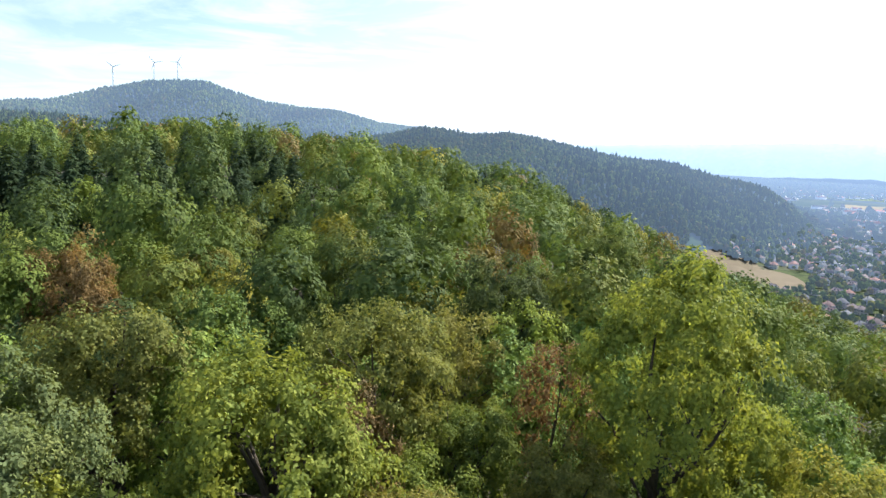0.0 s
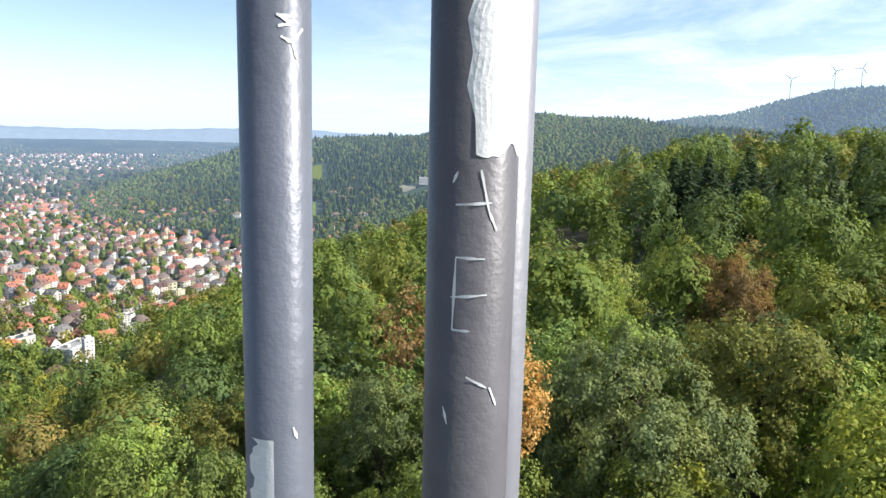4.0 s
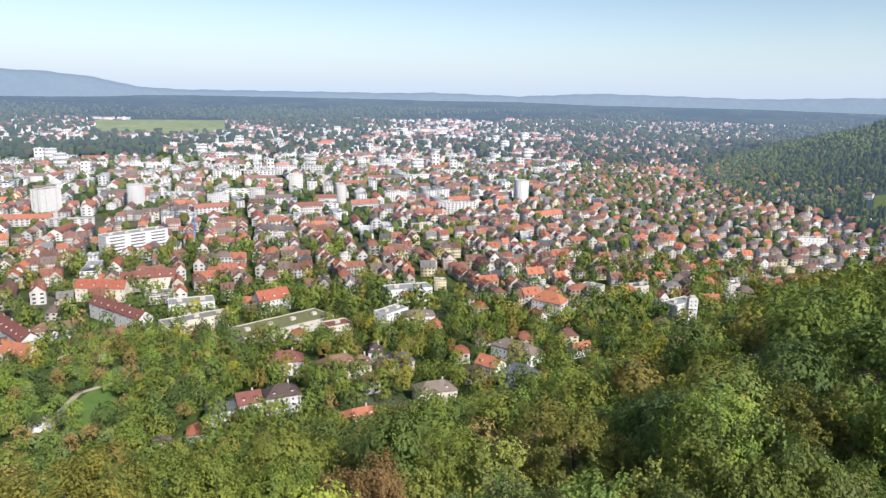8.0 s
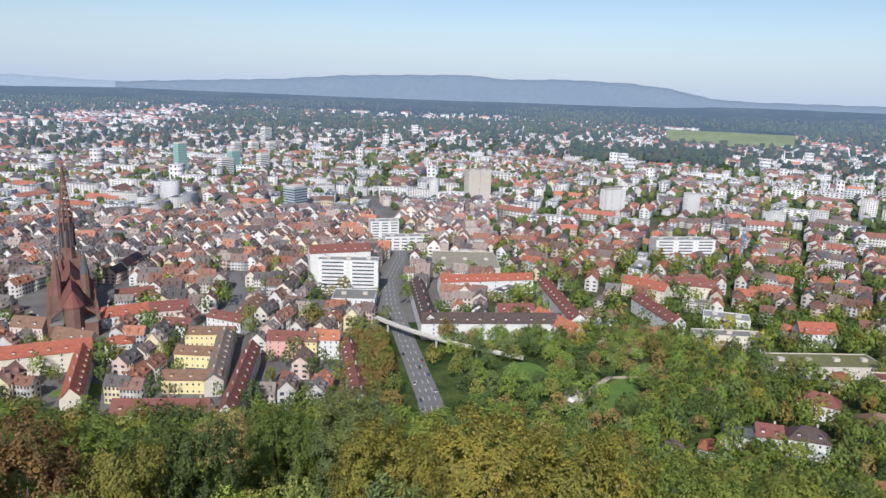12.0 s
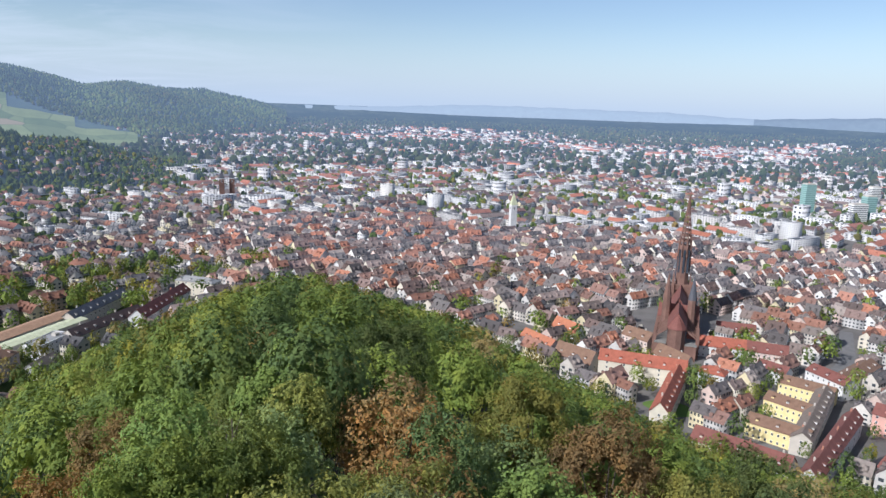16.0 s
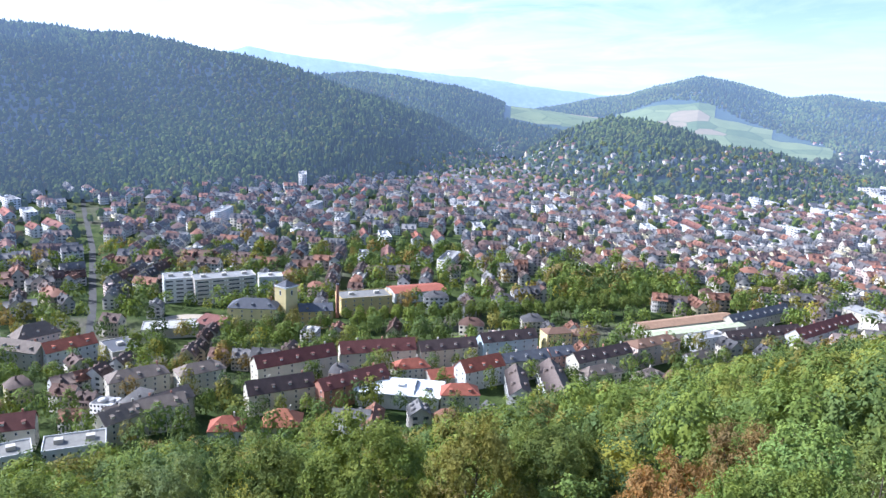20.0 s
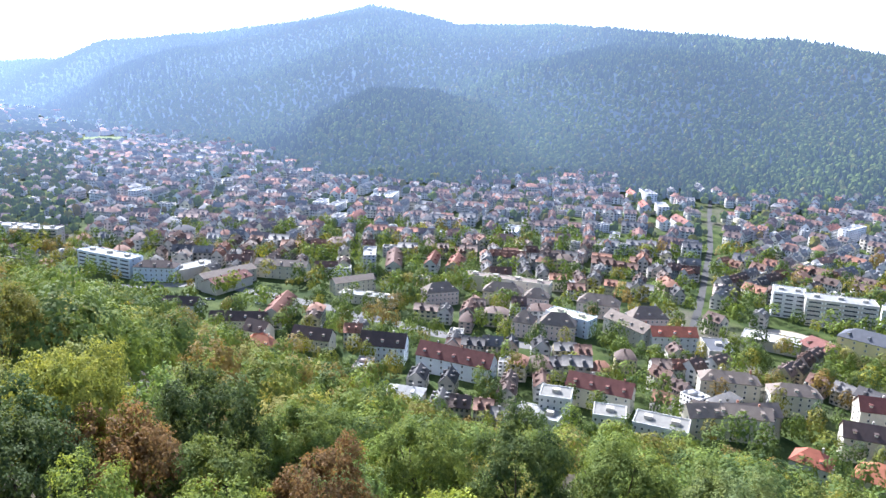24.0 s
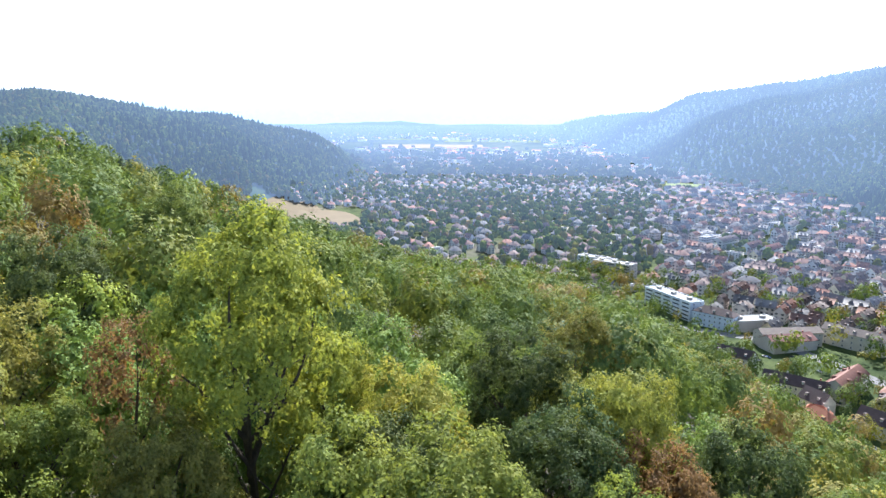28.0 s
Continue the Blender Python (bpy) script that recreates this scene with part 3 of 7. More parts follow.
def home_woods():
    rs = np.random.RandomState(11)
    x, y = spots(NEAR, 620, 10.8, rs)
    r, yaw = np.hypot(x, y), np.degrees(np.arctan2(-x, y)) % 360
    re, ze = rim(yaw)
    keep = r < re + np.where(ze > 15, 45, 6)
    x, y, r, yaw = x[keep], y[keep], r[keep], yaw[keep]
    clear = (np.abs(yaw - 49.6) < 2.6) & (r > 132) & (r < 222)
    x, y, r, yaw = x[~clear], y[~clear], r[~clear], yaw[~clear]
    fir = ((yaw < 46) | (yaw > 355)) & (yaw < 35) & (yaw > 13) & (r > 165) & (r < 232) & (wob(x, y, 30, 5) > -0.5)
    dark = fir.copy()
    fir &= rs.rand(len(x)) < 0.85
    fir |= (yaw > 345) & (r > 300) & (wob(x, y, 30, 6) > 0.15) & (rs.rand(len(x)) < 0.6)
    z = ground_z(x, y)
    n = len(x)
    rad = rs.uniform(4.3, 6.6, n)
    hgt = rs.uniform(13, 21, n) + (rad - 5.4) * 1.4
    tint = green(n, rs)
    tint[dark] = np.array((0.11, 0.15, 0.06)) * rs.uniform(0.8, 1.3, (dark.sum(), 1))
    warm = ~dark & (wob(x, y, 45, 9) > 0.3) & (rs.rand(n) < 0.12)
    tint[warm] = GREENS[rs.choice([5, 7, 9], warm.sum())]
    for lo, hi, leaves, size, lob in ((NEAR, 105, 3800, 0.036, 24), (105, 165, 1900, 0.049, 20), (165, 270, 760, 0.075, 16), (270, 700, 300, 0.115, 14)):
        sel = np.where((r >= lo) & (r < hi) & ~fir)[0]
        temps = [tufted_crown(np.random.RandomState(40 + i), leaves, size, lob, 1.1, 0.3, 3, True) for i in range(7)]
        pos = np.stack([x[sel], y[sel], z[sel] + hgt[sel] - rad[sel] * 1.0], -1)
        sc = np.stack([rad[sel], rad[sel], rad[sel] * rs.uniform(1.05, 1.5, len(sel))], -1)
        scatter_mesh("woods", temps, pos, sc, rs.rand(len(sel)) * 6.28, tint[sel], M_WOODS, "dense broadleaf wood in late summer green with brown patches", "wood", -0.2, 3)
    sel = np.where(fir)[0]
    temps = [fir_crown(np.random.RandomState(60 + i), 2200, 0.026) for i in range(5)]
    h = rs.uniform(17, 22.5, len(sel))
    sc = np.stack([h * 1.45, h * 1.55, h], -1)
    scatter_mesh("conifer_woods", temps, np.stack([x[sel], y[sel], z[sel]], -1), sc, rs.rand(len(sel)) * 6.28, FIRS[rs.randint(0, 3, len(sel))] * rs.uniform(0.55, 0.9, (len(sel), 1)), M_WOODS, "dark fir stand along the ridge", "wood", -1, 3)


CLEARING = (-0.762 * 186, 0.648 * 186)
home_woods()


def hill_woods():
    """Woods on the hills round about, in rings out to 4.2 km."""
    total = 0
    for ring_no, (r0, r1, step, grow, sub, tiers) in enumerate(((600, 1750, 9.6, 0.63, 2, 4), (1750, 2900, 12.0, 0.74, 1, 3), (2900, 4200, 15.5, 0.9, 1, 2))):
        rs = np.random.RandomState(12 + ring_no)
        x, y = spots(r0, r1, step, rs)
        r, yaw = np.hypot(x, y), np.degrees(np.arctan2(-x, y)) % 360
        z = ground_z(x, y)
        flat = EYE_Z * (1 - r / far_scale(r)) * (r > 2000)
        ok = (z - flat > 4) & ~open_slope(x, y, r, yaw)
        # rear slopes are out of sight
        ok &= ~((yaw > 204) & (yaw < 231.5) & (z < 75) & (r < 1800) & (rs.rand(len(x)) < 0.5))
        ok &= (z - ground_z(x * (1 - 60 / r), y * (1 - 60 / r))) > -6
        x, y, r, yaw, z = x[ok], y[ok], r[ok], yaw[ok], z[ok]
        # what a nearer crest hides is left out
        best = np.full(len(x), -90.0)
        for k in np.linspace(0.1, 0.96, 18):
            best = np.maximum(best, np.degrees(np.arctan2(ground_z(x * k, y * k) + 8 - EYE_Z, r * k)))
        ok = np.degrees(np.arctan2(z + 24 - EYE_Z, r)) > best
        x, y, r, yaw, z = x[ok], y[ok], r[ok], yaw[ok], z[ok]
        total += len(x)
        fir = rs.rand(len(x)) < np.clip(0.3 + 0.6 * wob(x, y, 130, 3), 0.03, 0.8)
        broad = [far_crown(np.random.RandomState(80 + i), sub) for i in range(6)]
        needle = [far_fir(np.random.RandomState(90 + i), tiers) for i in range(5)]
        sel = np.where(~fir)[0]
        if len(sel):
            rad = rs.uniform(6.0, 9.5, len(sel)) * grow
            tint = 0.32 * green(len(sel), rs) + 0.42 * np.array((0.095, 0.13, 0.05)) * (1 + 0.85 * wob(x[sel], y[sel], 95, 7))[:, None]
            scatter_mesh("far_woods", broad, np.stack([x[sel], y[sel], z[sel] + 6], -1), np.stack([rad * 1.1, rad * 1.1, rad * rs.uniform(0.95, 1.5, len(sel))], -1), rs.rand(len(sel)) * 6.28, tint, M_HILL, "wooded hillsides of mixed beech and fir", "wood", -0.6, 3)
        sel = np.where(fir)[0]
        if len(sel):
            h = rs.uniform(21, 32, len(sel)) * grow ** 0.8
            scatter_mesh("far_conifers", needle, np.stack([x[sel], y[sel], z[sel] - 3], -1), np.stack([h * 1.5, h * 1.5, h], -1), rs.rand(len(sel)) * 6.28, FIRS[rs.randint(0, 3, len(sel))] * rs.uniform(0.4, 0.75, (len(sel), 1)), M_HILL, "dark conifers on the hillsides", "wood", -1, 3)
    return total


def open_slope(x, y, r, yaw):
    """Vineyards, meadows and fields that stay free of woods."""
    o = (yaw > 60.6) & (yaw < 67.2) & (r > 1225) & (r < 1325)
    o |= (yaw > 60.2) & (yaw < 65.8) & (r > 1425) & (r < 1545)
    o |= (yaw > 51.5) & (yaw < 54.5) & (r > 1260) & (r < 1330)
    o |= (yaw > 209) & (yaw < 233) & (r > 2500) & (r < 3450) & (r < 3430 - 40 * np.abs(yaw - 221))
    o |= (yaw > 308.0) & (yaw < 311.3) & (r > 1740) & (r < 1900)
    o |= (yaw > 320) & (yaw < 338) & (r > 2700) & (r < 3800) & (wob(x, y, 150, 8) > 0.0)
    o |= (yaw > 114.2) & (yaw < 123.4) & (r > 2720) & (r < 3420)
    o |= (np.abs(yaw - 338.8) < 4.2) & (r > 1120) & (r < 1320)
    return o


FIELD = (0.362 * 1220, 0.932 * 1220)
print("hill trees", hill_woods())


# ---- the town: houses too many to count ----
BRICK_RED, DARK_BROWN, GREY_SLATE, ORANGE, PALE = (0.26, 0.085, 0.05), (0.12, 0.065, 0.05), (0.09, 0.085, 0.09), (0.38, 0.13, 0.06), (0.5, 0.48, 0.45)


class Template:
    """A house whose corners are written as shares of its width, depth, wall and roof height."""

    def __init__(self, roof, cols, floors, ends=2, bare=False):
        self.V, self.F, self.M = [], [], []
        box = lambda x, y, z: self.v(x, y, z)
        h, o = 0.5, 0.45
        b = [self.v(-h, -h, 0), self.v(h, -h, 0), self.v(h, h, 0), self.v(-h, h, 0)]
        t = [self.v(-h, -h, 1), self.v(h, -h, 1), self.v(h, h, 1), self.v(-h, h, 1)]
        for i in range(4):
            self.f((b[i], b[(i + 1) % 4], t[(i + 1) % 4], t[i]), 0)
        if roof == "gable":
            g = [self.v(-h, 0, 1, 1), self.v(h, 0, 1, 1)]
            self.f((t[3], t[0], g[0]), 0)
            self.f((t[1], t[2], g[1]), 0)
            for s in (-1, 1):
                lo = [self.v(-h, s * h, 1, -0.06, -o, s * o, 0.15), self.v(h, s * h, 1, -0.06, o, s * o, 0.15)]
                hi = [self.v(h, 0, 1, 1, o, 0, 0.3), self.v(-h, 0, 1, 1, -o, 0, 0.3)]
                un = [self.v(-h, s * h, 1, -0.06, -o, s * o, -0.15), self.v(h, s * h, 1, -0.06, o, s * o, -0.15)]
                self.f((lo[0], lo[1], hi[0], hi[1]) if s < 0 else (lo[1], lo[0], hi[1], hi[0]), 1)
                self.f((un[0], un[1], lo[1], lo[0]), 1)
            # chimney and two dormers
            if not bare:
                self.block(0.2, 0.1, 0.75, 1.2, 0.4, 0.4, 1)
            for s in (-1, 1):
                for q in () if bare else (-0.22, 0.22):
                    self.block(q, s * 0.3, 0.25, 0.72, 0.9, 1.3, 3)
        elif roof == "hip":
            g = [self.v(-0.22, 0, 1, 1), self.v(0.22, 0, 1, 1)]
            e = [self.v(x, y, 1, 0, (1 if x > 0 else -1) * o, (1 if y > 0 else -1) * o, 0.02) for x, y in ((-h, -h), (h, -h), (h, h), (-h, h))]
            self.f((e[0], e[1], g[1], g[0]), 1)
            self.f((e[2], e[3], g[0], g[1]), 1)
            self.f((e[1], e[2], g[1]), 1)
            self.f((e[3], e[0], g[0]), 1)
            if not bare:
                self.block(0.1, 0.15, 0.5, 1.15, 0.5, 0.4, 1)
                self.block(-0.15, -0.3, 0.15, 0.6, 0.8, 0.9, 3)
        else:
            r = [self.v(x, y, 1, 0, 0, 0, -0.5) for x, y in ((-h, -h), (h, -h), (h, h), (-h, h))]
            i4 = [self.v(x * 0.97, y * 0.97, 1, 0) for x, y in ((-h, -h), (h, -h), (h, h), (-h, h))]
            j4 = [self.v(x * 0.97, y * 0.97, 1, 0, 0, 0, -0.6) for x, y in ((-h, -h), (h, -h), (h, h), (-h, h))]
            for i in range(4):
                self.f((t[i], t[(i + 1) % 4], i4[(i + 1) % 4], i4[i]), 0)
                self.f((i4[i], i4[(i + 1) % 4], j4[(i + 1) % 4], j4[i]), 0)
            self.f(tuple(j4), 1)
            self.block(0.1, 0.05, -0.1, 0.75, 2.2, 1.8, 0)
            self.block(-0.28, -0.1, -0.1, 0.4, 1.2, 1.2, 3)
        for s in (-1, 1):
            for k in range(floors):
                z = (k + 0.32) / floors
                for c in range(cols):
                    x = -0.5 + (c + 0.5) / cols
                    self.pane(x, s * 0.5, z, 0.26 / cols, 0.46 / floors, s, True)
                for c in range(ends):
                    y = -0.5 + (c + 0.5) / ends
                    self.pane(s * 0.5, y, z, 0.22 / ends, 0.46 / floors, s, False)
        self.V = np.array(self.V, float)
        self.M = np.array(self.M)

    def v(self, x, y, z, rh=0, bx=0, by=0, bz=0):
        self.V.append((x, y, z, rh, bx, by, bz))
        return len(self.V) - 1

    def f(self, c, m):
        self.F.append(c)
        self.M.append(m)

    def block(self, x, y, r0, r1, bx, by, m):
        """A small upright block on the roof, between two shares of the roof's height."""
        lo = [self.v(x, y, 1, r0, sx * bx, sy * by) for sx, sy in ((-1, -1), (1, -1), (1, 1), (-1, 1))]
        hi = [self.v(x, y, 1, r1, sx * bx, sy * by) for sx, sy in ((-1, -1), (1, -1), (1, 1), (-1, 1))]
        for i in range(4):
            self.f((lo[i], lo[(i + 1) % 4], hi[(i + 1) % 4], hi[i]), 1 if m == 3 else m)
        self.f(tuple(hi), 1 if m == 3 else m)

    def pane(self, x, y, z, w, hh, s, long_side):
        if long_side:
            q = [self.v(x + a * w, y, z + b * hh, 0, 0, s * 0.06) for a, b in ((-1, 0), (1, 0), (1, 1), (-1, 1))]
        else:
            q = [self.v(x, y + a * w, z + b * hh, 0, s * 0.06, 0) for a, b in ((-1, 0), (1, 0), (1, 1), (-1, 1))]
        self.f(tuple(q), 2)


TEMPLATES = [Template("gable", 4, 3), Template("gable", 6, 3), Template("hip", 3, 2), Template("hip", 5, 3), Template("flat", 6, 4, 3), Template("flat", 10, 6, 3), Template("gable", 10, 3), Template("flat", 7, 10, 4), Template("gable", 0, 0, 0, True), Template("hip", 0, 0, 0, True), Template("flat", 8, 4, 2, True)]


def houses_mesh(name, rows, label, mats):
    """rows: template, x, y, z, w, d, h, roof height, turn, scale, wall rgb, roof rgb. One mesh for the lot."""
    rows = np.array(rows, float)
    Vs, Ls, Ss, Ms, Ts = [], [], [], [], []
    nv = nl = 0
    for k, t in enumerate(TEMPLATES):
        g = rows[rows[:, 0] == k]
        if not len(g):
            continue
        w, d, h, rh, turn, sc = (g[:, i][:, None] for i in (4, 5, 6, 7, 8, 9))
        v = t.V[None]
        px = (v[..., 0] * w + v[..., 4]) * sc
        py = (v[..., 1] * d + v[..., 5]) * sc
        pz = (v[..., 2] * h + v[..., 3] * rh + v[..., 6]) * sc - np.where(v[..., 2] == 0, 4, 0)
        c, s = np.cos(turn), np.sin(turn)
        P = np.stack([px * c - py * s + g[:, 1][:, None], px * s + py * c + g[:, 2][:, None], pz + g[:, 3][:, None]], -1)
        n = len(t.V)
        # tint by what the vertex serves
        role = np.zeros(n, int)
        for fc, m in zip(t.F, t.M):
            if m == 1:
                role[list(fc)] = 1
        T = np.where(role[None, :, None] == 1, g[:, None, 13:16], g[:, None, 10:13])
        loops = np.concatenate([np.array(fc) for fc in t.F])
        sizes = np.array([len(fc) for fc in t.F])
        starts = np.concatenate([[0], np.cumsum(sizes)[:-1]])
        m = len(g)
        Vs.append(P.reshape(-1, 3))
        Ts.append(np.broadcast_to(T, (m, n, 3)).reshape(-1, 3))
        Ls.append((loops[None] + nv + np.arange(m)[:, None] * n).ravel())
        Ss.append((starts[None] + nl + np.arange(m)[:, None] * len(loops)).ravel())
        Ms.append(np.tile(t.M, m))
        nv += m * n
        nl += m * len(loops)
    ob = mesh_object(name, np.concatenate(Vs), np.concatenate(Ls), np.concatenate(Ss), mats, np.concatenate(Ms), np.concatenate(Ts))
    return tagged(ob, label, "houses", kind="stuff")


WALLS = np.array([(0.54, 0.52, 0.49), (0.6, 0.59, 0.57), (0.6, 0.55, 0.45), (0.54, 0.5, 0.44), (0.62, 0.59, 0.54), (0.55, 0.43, 0.37), (0.58, 0.51, 0.33)])
ROOFS = {"old": np.array([(0.13, 0.09, 0.078), (0.105, 0.08, 0.072), (0.15, 0.088, 0.07), (0.085, 0.075, 0.073), (0.2, 0.1, 0.07), (0.1, 0.09, 0.086), (0.16, 0.125, 0.11), (0.24, 0.105, 0.065), (0.19, 0.16, 0.14)]), "red": np.array([(0.4, 0.15, 0.085), (0.33, 0.13, 0.08), (0.26, 0.115, 0.08), (0.2, 0.105, 0.08), (0.17, 0.13, 0.11)]), "mix": np.array([(0.17, 0.095, 0.07), (0.13, 0.085, 0.07), (0.26, 0.125, 0.08), (0.1, 0.095, 0.095), (0.16, 0.115, 0.095), (0.2, 0.19, 0.18)]), "flat": np.array([(0.3, 0.295, 0.285), (0.22, 0.22, 0.22), (0.16, 0.155, 0.15), (0.38, 0.375, 0.365)])}


QUARTER = {"": 0, "old": 1, "villa": 2, "mix": 3, "block": 4, "far": 5, "rows": 6}


def grove(x, y, r, yaw):
    """Dense woods and graveyards within the town."""
    g = (yaw > 118.8) & (yaw < 130) & (r > 1960 + 60 * wob(x, y, 90, 3)) & (r < 2380 + 80 * wob(x, y, 70, 6))
    g |= (yaw > 219) & (yaw < 229) & (r > 640 + 40 * wob(x, y, 50, 3)) & (r < 760 + 50 * wob(x, y, 60, 1))
    g |= (yaw > 100) & (yaw < 112) & (r > 560 + 40 * wob(x, y, 50, 3)) & (r < 660 + 50 * wob(x, y, 40, 1))
    return g


def quarter(x, y):
    """Which quarter each place belongs to; 0 where there are woods, fields or hills."""
    x, y = np.asarray(x, float), np.asarray(y, float)
    r, yaw = np.hypot(x, y), np.degrees(np.arctan2(-x, y)) % 360
    re, ze = rim(yaw)
    q = np.full(x.shape, 2)
    q = np.where((yaw >= 88) & (yaw < 136), np.where(r < 620, 2, np.where(r < 1000, 3, np.where(r < 2700, 4, 5))), q)
    q = np.where((yaw >= 136) & (yaw < 207), np.where(r < 1050, 1, np.where(r < 2700, 4, 5)), q)
    q = np.where((yaw >= 207) & (yaw < 262), np.where(r < 1450, 6, 2), q)
    q = np.where((yaw >= 262) & (yaw < 312), 6, q)
    q = np.where((yaw >= 312) & (r > 2400), 5, q)
    flat = EYE_Z * (1 - r / far_scale(r)) * (r > 2000)
    rise = ground_z(x, y) - flat
    q = np.where((r < re + ze * 2.4 + 8) | (yaw < 50) | (yaw > 342), 0, q)
    q = np.where(rise > np.where((q == 2) & (r > 900), np.where((yaw > 204) & (yaw < 231.5) & (r < 1800), 75, 30), 12), 0, q)
    q = np.where(open_slope(x, y, r, yaw) | grove(x, y, r, yaw), 0, q)
    return q


TAKEN = np.zeros((1500, 1500), bool)   # cells of 4 m that buildings and roads already hold


def cell(x, y):
    return np.clip(((np.asarray(x) + 3000) / 4).astype(int), 0, 1499), np.clip(((np.asarray(y) + 3000) / 4).astype(int), 0, 1499)


def take(x, y, w, d, turn):
    """Marks the ground that a rectangle covers."""
    u, v = np.meshgrid(np.arange(-w / 2, w / 2 + 1.9, 2.0), np.arange(-d / 2, d / 2 + 1.9, 2.0))
    c, s = math.cos(turn), math.sin(turn)
    TAKEN[cell(x + u * c - v * s, y + u * s + v * c)] = True


def taken(x, y, reach=0):
    i, j = cell(x, y)
    t = TAKEN[i, j]
    for k in ((reach, 0), (-reach, 0), (0, reach), (0, -reach)) if reach else ():
        t = t | TAKEN[np.clip(i + k[0], 0, 1499), np.clip(j + k[1], 0, 1499)]
    return t


def bend(x, y):
    """Old streets are never straight: shifts places by a smooth, wide field."""
    return x + 38 * wob(x, y, 170, 4) + 14 * wob(x, y, 60, 8), y + 38 * wob(x, y, 190, 6) + 14 * wob(x, y, 66, 9)


